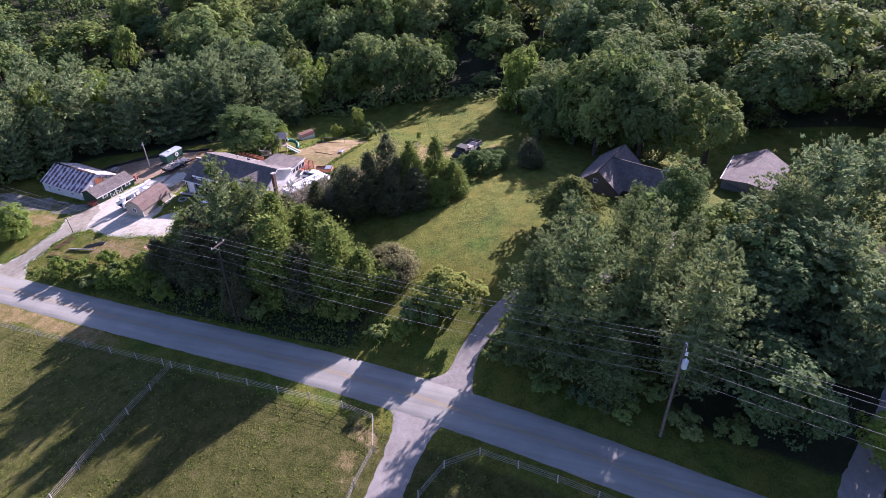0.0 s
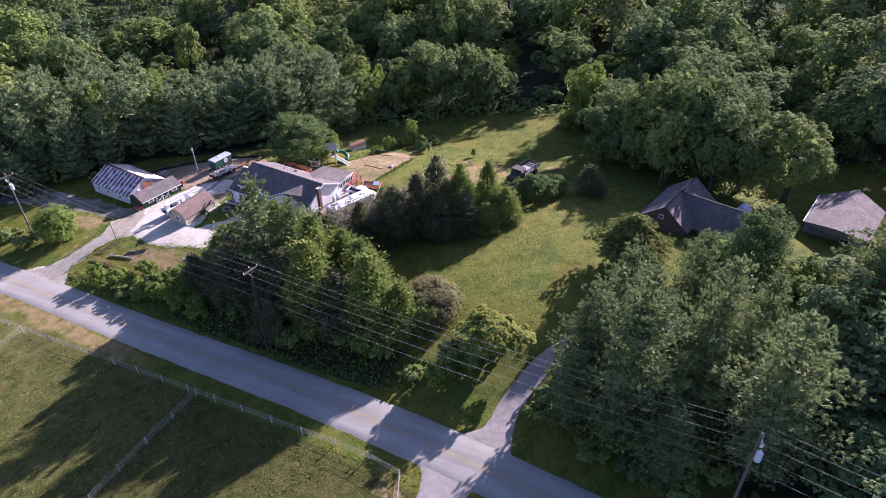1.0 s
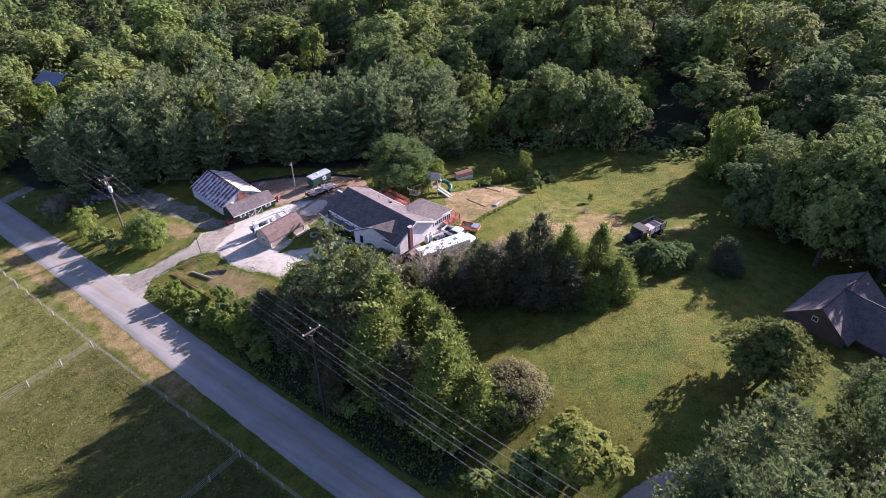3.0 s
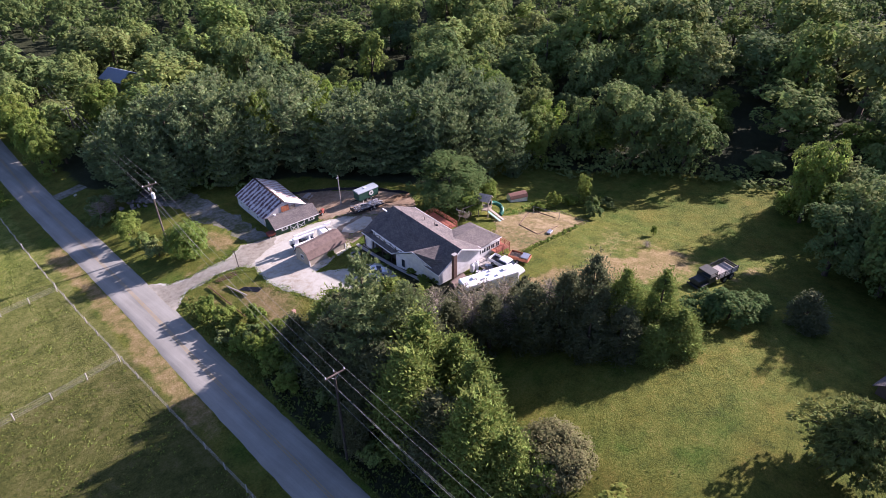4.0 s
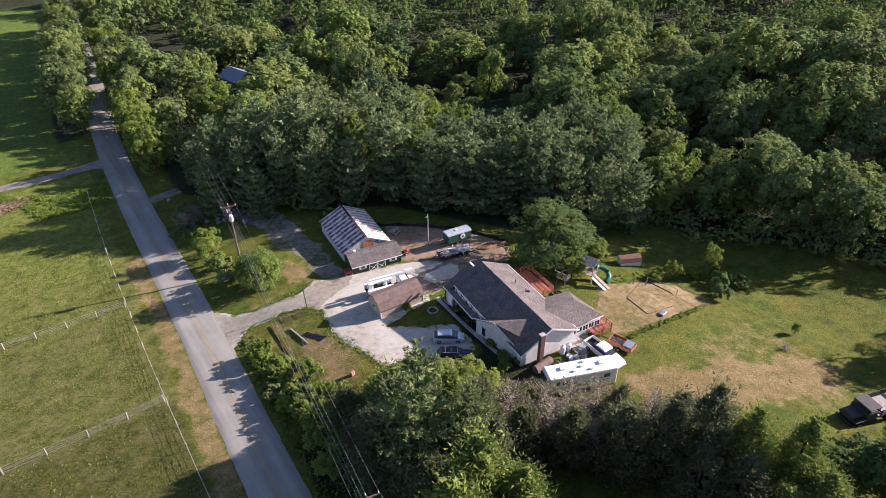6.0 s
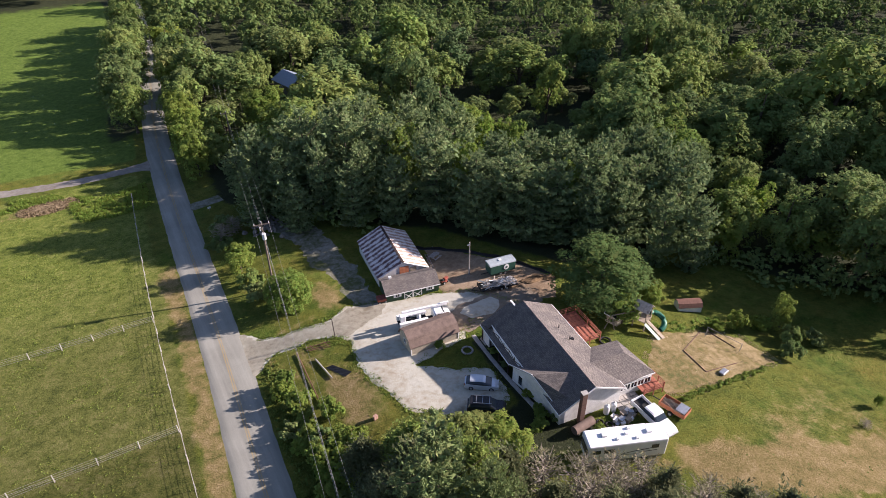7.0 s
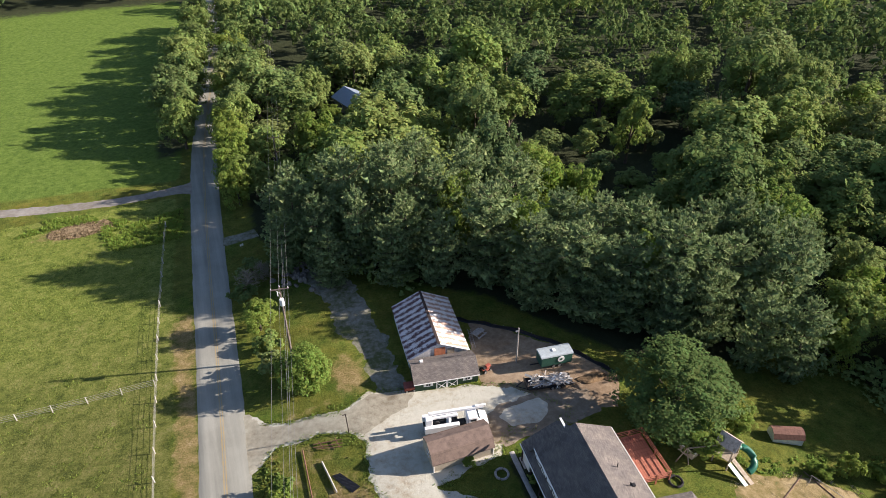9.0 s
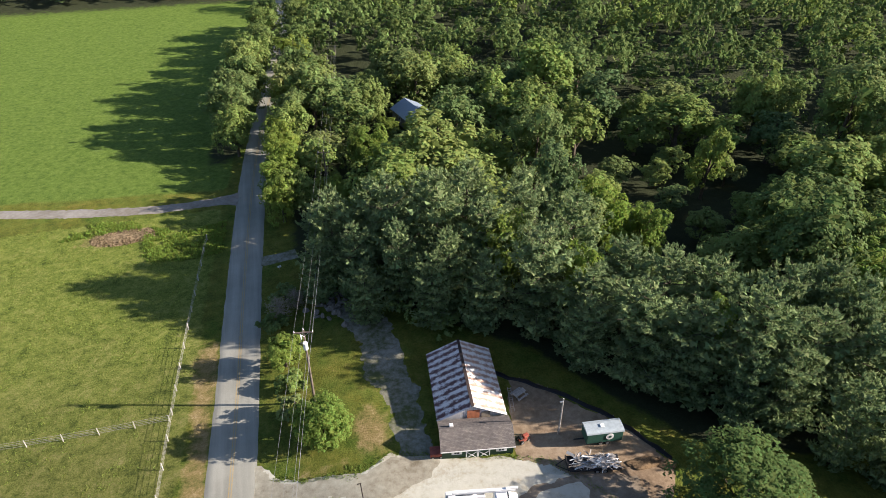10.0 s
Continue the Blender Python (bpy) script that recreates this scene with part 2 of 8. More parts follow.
def poly_mesh(name, pts, material):
    """pts: an array (faces, corners, 3) of loose faces."""
    n, k = pts.shape[:2]
    me = bpy.data.meshes.new(name)
    me.vertices.add(n * k)
    me.vertices.foreach_set("co", pts.reshape(-1).astype(np.float32))
    me.loops.add(n * k)
    me.loops.foreach_set("vertex_index", np.arange(n * k, dtype=np.int32))
    me.polygons.add(n)
    me.polygons.foreach_set("loop_start", np.arange(0, n * k, k, dtype=np.int32))
    me.materials.append(material)
    me.update(calc_edges=True)
    return me


def child(name, me, parent, label=""):
    ob = new(name, me)
    ob.parent = parent
    if label:
        tagged(ob, label)
    return ob


def part(name, bm, material, parent, label=""):
    me = bpy.data.meshes.new(name)
    bm.to_mesh(me)
    bm.free()
    me.materials.append(material)
    return child(name, me, parent, label)


def thing(name, at, rz, label, category, group="", kind=""):
    ob = new(name)
    ob.empty_display_size = 0.3
    ob.matrix_world = pose(*at, 0, 0, rz)
    return tagged(ob, label, category, group, kind)


def box(bm, cx, cy, cz, sx, sy, sz, m=None, bev=0.0):
    """A box by its centre and full sizes, turned by m, its edges eased by bev."""
    t = (m or Matrix()) @ Matrix.Translation((cx, cy, cz)) @ Matrix.Diagonal((sx, sy, sz, 1))
    r = bmesh.ops.create_cube(bm, size=1, matrix=t)
    if bev:
        es = list({e for v in r["verts"] for e in v.link_edges})
        bmesh.ops.bevel(bm, geom=es, offset=bev, segments=2, affect="EDGES", profile=0.5)
    return bm


def boxes(*rows, bev=0.0):
    bm = bmesh.new()
    for r in rows:
        box(bm, *r, bev=bev)
    return bm


def rod(bm, a, b, ra, rb=None, seg=6):
    """A round bar from a to b."""
    a, b = Vector(a), Vector(b)
    d = b - a
    t = Matrix.Translation((a + b) / 2) @ d.to_track_quat("Z", "Y").to_matrix().to_4x4()
    bmesh.ops.create_cone(bm, cap_ends=True, segments=seg, radius1=ra, radius2=ra if rb is None else rb, depth=d.length, matrix=t)
    return bm


def solid(bm, faces, thick):
    """Faces given as lists of corners, thickened downwards along z."""
    for f in faces:
        top = [bm.verts.new(p) for p in f]
        low = [bm.verts.new((p[0], p[1], p[2] - thick)) for p in f]
        bm.faces.new(top)
        bm.faces.new(low[::-1])
        for i in range(len(f)):
            j = (i + 1) % len(f)
            bm.faces.new((top[j], top[i], low[i], low[j]))
    return bm


def prism(bm, outline, y0, y1):
    """An outline in x and z, drawn out from y0 to y1."""
    a = [bm.verts.new((x, y0, z)) for x, z in outline]
    b = [bm.verts.new((x, y1, z)) for x, z in outline]
    bm.faces.new(a)
    bm.faces.new(b[::-1])
    for i in range(len(a)):
        j = (i + 1) % len(a)
        bm.faces.new((a[j], a[i], b[i], b[j]))
    return bm


# ---------------------------------------------------------------- ground, road and drives
ROAD_Y = np.array([-320, -160, -60, -19, 0, 19, 40, 60, 80, 100, 120, 150, 180, 200, 219, 249, 293, 340, 420, 560])
ROAD_X = np.array([-14, 20, 41, 46.2, 49.2, 51.6, 53.6, 54.8, 55.9, 57.2, 58.15, 59.35, 61.0, 62.6, 64.8, 68.8, 73.2, 77, 83, 92])


def spline(xs, ys, v):
    """A smooth curve through points."""
    xs, ys, v = np.asarray(xs, float), np.asarray(ys, float), np.asarray(v, float)
    d = np.gradient(ys, xs)
    i = np.clip(np.searchsorted(xs, v) - 1, 0, len(xs) - 2)
    w = xs[i + 1] - xs[i]
    u = (v - xs[i]) / w
    return (2 * u**3 - 3 * u**2 + 1) * ys[i] + (u**3 - 2 * u**2 + u) * w * d[i] + (3 * u**2 - 2 * u**3) * ys[i + 1] + (u**3 - u**2) * w * d[i + 1]


def road_x(y):
    return spline(ROAD_Y, ROAD_X, y)


def wob(x, y, s, k=0.0):
    """Smooth noise in the plane, about -1 to 1."""
    return np.array([noise.noise((a * s + k, b * s - k, k)) for a, b in zip(np.ravel(x), np.ravel(y))]).reshape(np.shape(x))


def inside(poly, x, y):
    """Signed distance to a polygon's outline, positive inside."""
    p = np.array(poly, float)
    q = np.roll(p, -1, 0)
    best = np.full(np.shape(x), 1e9)
    odd = np.zeros(np.shape(x), bool)
    for (ax, ay), (bx, by) in zip(p, q):
        dx, dy = bx - ax, by - ay
        t = np.clip(((x - ax) * dx + (y - ay) * dy) / (dx * dx + dy * dy), 0, 1)
        best = np.minimum(best, np.hypot(x - ax - t * dx, y - ay - t * dy))
        if ay != by:
            odd ^= ((ay > y) != (by > y)) & (x < (bx - ax) * (y - ay) / (by - ay) + ax)
    return np.where(odd, best, -best)


CLEAR = [(58, 152), (66, 150), (74, 140), (83, 128), (98, 114), (107, 99), (113, 91), (131, 86), (137, 90), (145, 70), (153, 62), (162, 36), (152, 28),
         (136, 16), (144, -9), (152, -33), (158, -50), (110, -46), (96, -30), (84, -24), (74, 0), (56, -8)]
YARD = [(57.5, 101.5), (59, 108.5), (63, 103.5), (66.2, 101.9), (72.9, 100.9), (76.8, 102.5), (82, 100.8), (90.1, 98.3), (95, 96), (98, 92), (100, 88.5), (96, 86.8), (90.7, 88.8),
        (88.5, 85.5), (79.5, 84.2), (82, 82), (88.0, 78), (87.6, 75), (86.5, 71.8), (81.2, 71.6), (77.0, 74), (74.6, 78), (73.6, 83.8), (72.9, 88.1), (74, 94), (72.5, 96.5), (68.6, 98.2), (63.7, 98.6), (60.7, 96.4), (58, 95)]
DRIVE = [(57.5, 101.5), (59, 108.5), (63, 103.5), (66.2, 101.9), (72.9, 100.9), (76.8, 102.5), (83, 100.4), (81, 97.5), (76.5, 96.2), (74, 94.6), (72.5, 96.5), (68.6, 98.2), (63.7, 98.6), (60.7, 96.4), (58, 95)]
SPUR = [(78.2, 101), (77.7, 106.5), (77.8, 112), (76.4, 117.4), (76, 126), (73.5, 134.5), (76.5, 136), (81, 130), (82.2, 122), (82.4, 112), (82.2, 102.5), (82.4, 99)]
DIRT = [(91, 97.5), (92.5, 103), (95.5, 111.5), (99.5, 108.5), (102, 104), (107, 98), (109.5, 91.7), (106, 86.5), (98.5, 89.5), (94, 95)]
STRAW = [(104.6, 65.8), (110, 70.5), (113.5, 72.5), (119.1, 70.3), (125, 66.6), (124.5, 60.5), (117.7, 60.2), (109.1, 60.7), (105, 62)]


def sheet(name, poly, material, label, rough=0.5, step=0.5, seed=3.0, proud=0.03):
    """A covering of the ground whose edge runs out into the land along an uneven line."""
    p = np.array(poly)
    xs = np.arange(p[:, 0].min() - 2, p[:, 0].max() + 2, step)
    ys = np.arange(p[:, 1].min() - 2, p[:, 1].max() + 2, step)
    X, Y = np.meshgrid(xs, ys, indexing="ij")
    d = inside(poly, X, Y) + rough * (wob(X, Y, 0.35, seed) + 0.6 * wob(X, Y, 1.1, seed + 5))
    Z = gz(X, Y) + np.clip(d * 0.12, -0.12, proud)
    keep = d > -0.9
    idx = -np.ones(X.shape, int)
    idx[keep] = np.arange(keep.sum())
    a, b, c, e = idx[:-1, :-1], idx[1:, :-1], idx[1:, 1:], idx[:-1, 1:]
    ok = (a >= 0) & (b >= 0) & (c >= 0) & (e >= 0)
    me = mesh_from(name, np.stack([X[keep], Y[keep], Z[keep]], -1), np.stack([a[ok], b[ok], c[ok], e[ok]], -1), material, True)
    return tagged(new(name, me), label, kind="structure")


def ribbon(name, xs, ys, half, material, label, lift=0.05, edge=0.12, seed=1.0, across=8, crown=0.0):
    """A strip along a line of points (xs, ys), with slightly ragged edges."""
    xs, ys = np.asarray(xs, float), np.asarray(ys, float)
    tx, ty = np.gradient(xs), np.gradient(ys)
    k = np.hypot(tx, ty)
    nx, ny = ty / k, -tx / k
    half = np.broadcast_to(np.asarray(half, float), xs.shape)
    hl = half + edge * (wob(xs, ys, 0.4, seed) + wob(xs, ys, 1.5, seed + 2))
    hr = half + edge * (wob(xs, ys, 0.4, seed + 9) + wob(xs, ys, 1.5, seed + 7))
    rows, uvs = [], []
    s = np.concatenate([[0], np.cumsum(np.hypot(np.diff(xs), np.diff(ys)))])
    for j in range(across + 1):
        u = j / across
        off = -hl + (hl + hr) * u
        X, Y = xs + nx * off, ys + ny * off
        z = gz(X, Y) + lift + crown * (1 - (2 * u - 1) ** 2)
        if j in (0, across):
            z = z - lift - 0.04
        rows.append(np.stack([X, Y, z], -1))
        uvs.append(np.stack([0.5 + off / (2 * half.mean()), s], -1))
    V, U = np.array(rows), np.array(uvs)
    n = len(xs)
    faces = [(j * n + i, j * n + i + 1, (j + 1) * n + i + 1, (j + 1) * n + i) for j in range(across) for i in range(n - 1)]
    me = mesh_from(name, V.reshape(-1, 3), faces, material, True)
    lay = me.uv_layers.new(name="lane")
    li = np.empty(len(me.loops), np.int32)
    me.loops.foreach_get("vertex_index", li)
    lay.data.foreach_set("uv", U.reshape(-1, 2)[li].astype(np.float32).ravel())
    return tagged(new(name, me), label, kind="structure")


def build_ground():
    def axis(lo, hi, a, b, fine, grow):
        mid = list(np.arange(a, b, fine))
        up, st = [], fine
        v = b
        while v < hi:
            up.append(v)
            st = min(st * grow, 140)
            v += st
        dn, st, v = [], fine, a - fine
        while v > lo:
            dn.append(v)
            st = min(st * grow, 140)
            v -= st
        return np.array(dn[::-1] + mid + up + [hi])

    xs = axis(-2600, 2800, 18, 165, 1.0, 1.12)
    ys = axis(-2600, 2900, -12, 170, 1.0, 1.10)
    X, Y = np.meshgrid(xs, ys, indexing="ij")
    Z = gz(X, Y)
    rd = X - road_x(np.clip(Y, -320, 560))
    w1, w2 = wob(X, Y, 0.12, 2.0), wob(X, Y, 0.5, 4.0)
    cl = inside(CLEAR, X, Y)
    west = rd < 0
    dry = sm(2.2, 3.6, -rd) * (1 - sm(5.0, 7.8, -rd + w1)) * (1 - sm(128, 140, Y)) * sm(60, 74, Y) * 0.66
    dry = np.maximum(dry, 0.75 * np.exp(-(((X - 75) / 3.2) ** 2 + ((Y - 107) / 5.5) ** 2)))
    dry = np.maximum(dry, 0.5 * np.exp(-(((X - 43) / 7) ** 2 + ((Y - 25) / 5) ** 2)) * (w2 > -0.1))
    dry = np.maximum(dry, 0.55 * sm(0, 6, inside([(100, 58), (128, 60), (134, 46), (128, 30), (112, 30), (98, 48)], X, Y)) * (0.7 + 0.5 * w1))
    dry = np.maximum(dry, sm(-2, 3, inside([(26, 169.5), (31, 174.5), (39.5, 174.5), (42, 168), (35, 167)], X, Y)) * 0.75)
    dry = np.maximum(dry, 0.72 * np.exp(-(((X - 70.0) / 4.2) ** 2 + ((Y - 84) / 9) ** 2)))
    dry = np.maximum(dry, 0.35 * sm(0, 5, -np.abs(Y - 95) + 12) * sm(0.5, 2, rd - 3) * (rd < 14))
    bare = inside([(92, 57), (99, 55.5), (107, 52.5), (113, 48), (121, 47), (126, 42), (120, 37), (110, 40), (103, 44), (95, 50)], X, Y)
    dry = np.maximum(dry, 0.92 * sm(-1.5, 2.5, bare + 2.6 * w1 + 2.0 * w2))
    dry = np.maximum(dry, 0.62 * np.exp(-(((X - 126) / 8.5) ** 2 + ((Y - 30.2 + 0.2 * (X - 126)) / 1.9) ** 2)) * (0.8 + 0.5 * w2))
    field = sm(4.5, 8, -rd) * (Y < 178)
    crop = sm(4, 7, -rd) * sm(186, 190, Y + 0.12 * (X - 40))
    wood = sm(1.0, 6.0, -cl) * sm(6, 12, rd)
    # verge beside the evergreen clump, darkened for the shadow the clump throws there
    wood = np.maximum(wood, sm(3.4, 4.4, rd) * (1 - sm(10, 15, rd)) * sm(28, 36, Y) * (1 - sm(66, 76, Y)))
    # bed west of the house: mulch and house shadow in one dark tone
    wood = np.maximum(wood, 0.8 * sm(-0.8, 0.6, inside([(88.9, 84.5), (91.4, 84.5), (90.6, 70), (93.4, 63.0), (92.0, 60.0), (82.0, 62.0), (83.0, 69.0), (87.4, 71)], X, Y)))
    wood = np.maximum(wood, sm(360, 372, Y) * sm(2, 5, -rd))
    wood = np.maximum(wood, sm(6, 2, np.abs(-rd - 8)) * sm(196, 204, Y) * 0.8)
    n0, n1 = X.shape
    idx = np.arange(n0 * n1).reshape(n0, n1)
    faces = np.stack([idx[:-1, :-1], idx[1:, :-1], idx[1:, 1:], idx[:-1, 1:]], -1).reshape(-1, 4)
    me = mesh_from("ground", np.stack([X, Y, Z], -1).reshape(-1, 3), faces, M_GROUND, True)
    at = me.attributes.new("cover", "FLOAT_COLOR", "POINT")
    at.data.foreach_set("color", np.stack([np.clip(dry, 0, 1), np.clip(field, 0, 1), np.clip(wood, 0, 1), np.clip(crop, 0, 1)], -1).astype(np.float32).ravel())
    # highest in the south, falling mostly in steps at the cross fences
    gz_ = me.attributes.new("south_tone", "FLOAT", "POINT")
    gz_.data.foreach_set("value", (1.3 - 0.5 * sm(54.0, 57.0, Y) - 0.45 * sm(89.0, 92.0, Y) - 0.35 * sm(105, 140, Y)).astype(np.float32).ravel())
    lush = me.attributes.new("lush", "FLOAT", "POINT")
    lush.data.foreach_set("value", (sm(95, 155, Y + 5 * w1) * (0.85 + 0.15 * w1)).astype(np.float32).ravel())
    return tagged(new("ground", me), "grassy land with lawns, a pasture and a crop field", kind="structure")


ground = build_ground()
ry = np.arange(-318, 556, 1.0)
road = ribbon("road", road_x(ry), ry, 3.25, M_ROAD, "worn grey two-lane asphalt road with faded yellow lines", 0.07, 0.10, 1.0, 10, 0.05)


def path_line(pts, step=0.6):
    p = np.array(pts, float)
    s = np.concatenate([[0], np.cumsum(np.hypot(*np.diff(p, axis=0).T))])
    v = np.linspace(0, s[-1], int(s[-1] / step) + 2)
    return spline(s, p[:, 0], v), spline(s, p[:, 1], v)


dx_, dy_ = path_line([(51.5, 17), (56, 16), (60, 15.9), (64.5, 14.9), (68.3, 13.4), (72, 10.8), (75, 6.5), (79, 0), (86, -6), (96, -9)])
drive_half = 1.55 + 2.3 * np.exp(-np.maximum(0, dx_ - 54.2) / 1.6)
ribbon("driveway", dx_, dy_, drive_half, M_DRIVE, "pale worn paved driveway between lawn and pines", 0.045, 0.15, 11.0)
dx_, dy_ = path_line([(52, 19), (46.5, 18.9), (41.5, 18.8), (37, 18.6), (30, 17), (20, 12), (6, 2)])
ribbon("field_entrance", dx_, dy_, 2.3 + 2.0 * np.exp(-np.maximum(0, 49 - dx_) / 2.0), M_DRIVE, "cracked paved farm entrance beside the pasture fence", 0.045, 0.25, 12.0)
dx_, dy_ = path_line([(60, 181), (56, 181.2), (42.4, 180.9), (31, 182.5), (20, 184.8), (0, 190), (-40, 202), (-90, 220)])
ribbon("farm_lane", dx_, dy_, 1.9 + 1.6 * np.exp(-np.maximum(0, 58 - dx_) / 2), M_LANE, "unpaved gravel farm lane between fields", 0.045, 0.3, 13.0)
dx_, dy_ = path_line([(60.5, 154.6), (63, 154.6), (66.5, 155), (69, 155.4)], 0.4)
ribbon("lane_stub", dx_, dy_, 1.9, M_SPUR, "short paved entrance under roadside trees", 0.045, 0.2, 14.0)
dx_, dy_ = path_line([(45.2, -29.5), (51, -29.2), (56, -31), (61, -33.6), (70, -37)], 0.5)
ribbon("farm_entrance", dx_, dy_, 2.2, M_DRIVE, "short pale paved entrance below roadside trees", 0.045, 0.2, 15.0)
sheet("gravel_spur", SPUR, M_SPUR, "dusty grey gravel track beside the barn", 1.1, 0.5, 5.0, 0.02)
sheet("dirt_yard", DIRT, M_DIRT, "bare brown dirt yard behind the sheds", 0.6, 0.5, 7.0, 0.025)
sheet("gravel_yard", YARD, M_GRAVEL, "pale gravel yard and drive before the sheds", 0.55, 0.35, 3.0, 0.035)
sheet("gravel_drive", DRIVE, M_TRACK, "worn grey-brown gravel drive from the road", 0.5, 0.4, 4.0, 0.055)
# earth sheet where the shade tree's shadow falls; some of it is in the colour
sheet("packed_yard", [(88.4, 91.6), (91.6, 93.4), (97.9, 93.6), (101.0, 92.6), (104.4, 91.4), (103.6, 87.0), (99.6, 86.4), (94.6, 86.4), (91.6, 86.7), (88.0, 86.8)], M_PACKED, "packed earth toned down for tree shade between the house and the sheds", 0.6, 0.4, 6.0, 0.05)
sheet("gravel_pad", [(90.4, 91.5), (92.3, 92.6), (95.0, 92.8), (97.6, 92.5), (98.5, 90.6), (97.0, 88.9), (95.2, 88.0), (91.4, 88.6)], M_GRAVEL, "pale gravel pad beside the house", 0.25, 0.3, 8.0, 0.075)
sheet("straw_bed", STRAW, M_STRAW, "straw-covered kitchen garden bed", 0.6, 0.4, 9.0, 0.04)

# ---------------------------------------------------------------- trees
rng = np.random.default_rng(7)


def unit(v):
    return v / np.maximum(1e-6, np.linalg.norm(v, axis=-1, keepdims=True))


def cards(c, nrm, size, r, stretch=1.0):
    """Leaf clumps: bent four-cornered pieces at c, facing nrm."""
    n = len(c)
    a = unit(np.cross(nrm, unit(r.normal(size=(n, 3)))))
    b = np.cross(nrm, a)
    s = size * r.uniform(0.55, 1.3, n)[:, None]
    corners = []
    for u, v in ((-0.95, -0.5), (0.8, -0.65), (0.1, 1.0)):
        corners.append(c + a * s * u * stretch * 0.62 + b * s * v * 0.62 + nrm * s * r.uniform(-0.14, 0.14, (n, 1)))
    return np.stack(corners, 1)


def tube_mesh(name, lines, material, seg=6):
    """Tapered limbs: each a list of (point, radius)."""
    V, Fs = [], []
    for line in lines:
        base = len(V)
        for i, (p, r) in enumerate(line):
            q = line[min(i + 1, len(line) - 1)][0]
            o = line[max(i - 1, 0)][0]
            d = (Vector(q) - Vector(o)).normalized()
            e = d.orthogonal().normalized()
            f = d.cross(e)
            for k in range(seg):
                w = 2 * math.pi * k / seg
                V.append(Vector(p) + (e * math.cos(w) + f * math.sin(w)) * r)
        for i in range(len(line) - 1):
            for k in range(seg):
                k2 = (k + 1) % seg
                Fs.append((base + i * seg + k, base + i * seg + k2, base + (i + 1) * seg + k2, base + (i + 1) * seg + k))
    return mesh_from(name, V, Fs, material, True)


def broad_crown(seed, R, H, n, leaf, low=0.22, lobes=26, rag=0.5, clumps=9, inner=0.3, deep=12):
    """A leafy crown: uneven lobes, each covered in smaller leaf clumps. Returns the leaf pieces and the lobes' centres."""
    r = np.random.default_rng(seed)
    zc, hz = H * (1 + low) / 2, H * (1 - low) / 2
    d = unit(r.normal(size=(lobes, 3)) * (1, 1, 0.9) + (0, 0, 0.2))
    lean = r.normal(size=2) * 0.12 * R
    c = d * np.array([R, R, hz]) * r.uniform(inner, 0.84, (lobes, 1)) + (0, 0, zc)
    c[:, :2] += lean * ((c[:, 2:] - zc) / hz)
    rad = r.uniform(0.26, 0.46, lobes) * min(R, hz) * (1.1 - 0.3 * (c[:, 2] - zc) / hz)
    # leaf clumps over each lobe's outer side
    k = np.repeat(np.arange(lobes), clumps)
    out = unit(c[k] - (0, 0, zc * 0.8))
    cd = unit(unit(r.normal(size=(len(k), 3))) + out * 0.55 + (0, 0, 0.35))
    cc = c[k] + cd * rad[k][:, None] * r.uniform(0.62, 1.06, (len(k), 1))
    cr = rad[k] * r.uniform(0.22, 0.46, len(k))
    pick = r.choice(len(k), n, p=cr**1.7 / (cr**1.7).sum())
    dd = unit(unit(r.normal(size=(n, 3))) + cd[pick] * 0.75 + (0, 0, 0.3))
    p = cc[pick] + dd * cr[pick][:, None] * r.uniform(0.7, 1.1, (n, 1))
    p += r.normal(size=(n, 3)) * leaf * rag * 0.3
    p[:, 2] = np.maximum(p[:, 2], 0.06 * H)
    nr = unit(dd * 0.6 + out[pick] * 0.35 + r.normal(size=(n, 3)) * 0.32 + (0, 0, 0.65))
    # coarser sprays deep inside each lobe close the crown against the light
    k = np.repeat(np.arange(lobes), deep)
    cd = unit(r.normal(size=(len(k), 3)))
    q = c[k] + cd * rad[k][:, None] * r.uniform(0.25, 0.72, (len(k), 1))
    q[:, 2] = np.maximum(q[:, 2], 0.08 * H)
    return np.concatenate([cards(p, nr, leaf, r), cards(q, unit(cd + r.normal(size=cd.shape) * 0.5), rad.mean() * 0.62, r)]), c


def broad_tree(name, seed, R, H, n, leaf, material, low=0.22, lobes=26, label="", trunk=0.03, inner=0.3):
    q, c = broad_crown(seed, R, H, n, leaf, low, lobes, inner=inner, deep=12 if lobes < 40 else 6)
    t = thing(name, (0, 0, 0), 0, label, "tree")
    r = np.random.default_rng(seed + 99)
    tr = H * trunk
    lines = [[((0, 0, -0.5), tr * 1.5), ((0, 0, 0.4), tr * 1.1), ((0.1, 0, H * 0.3), tr * 0.8), ((0.2, 0.1, H * 0.55), tr * 0.5), ((0.1, 0.2, H * 0.85), tr * 0.12)]]
    for k in r.choice(len(c), min(6 if n > 3000 else 3, len(c)), replace=False):
        z0 = H * r.uniform(0.18, 0.45)
        m = c[k] * 0.55 + np.array((0, 0, z0)) * 0.45
        lines.append([((0.05, 0, z0), tr * 0.4), (tuple(m), tr * 0.25), (tuple(c[k]), tr * 0.08)])
    child("trunk", tube_mesh("trunk", lines, M_BARK), t)
    child("crown", poly_mesh("crown", q, material), t)
    return t


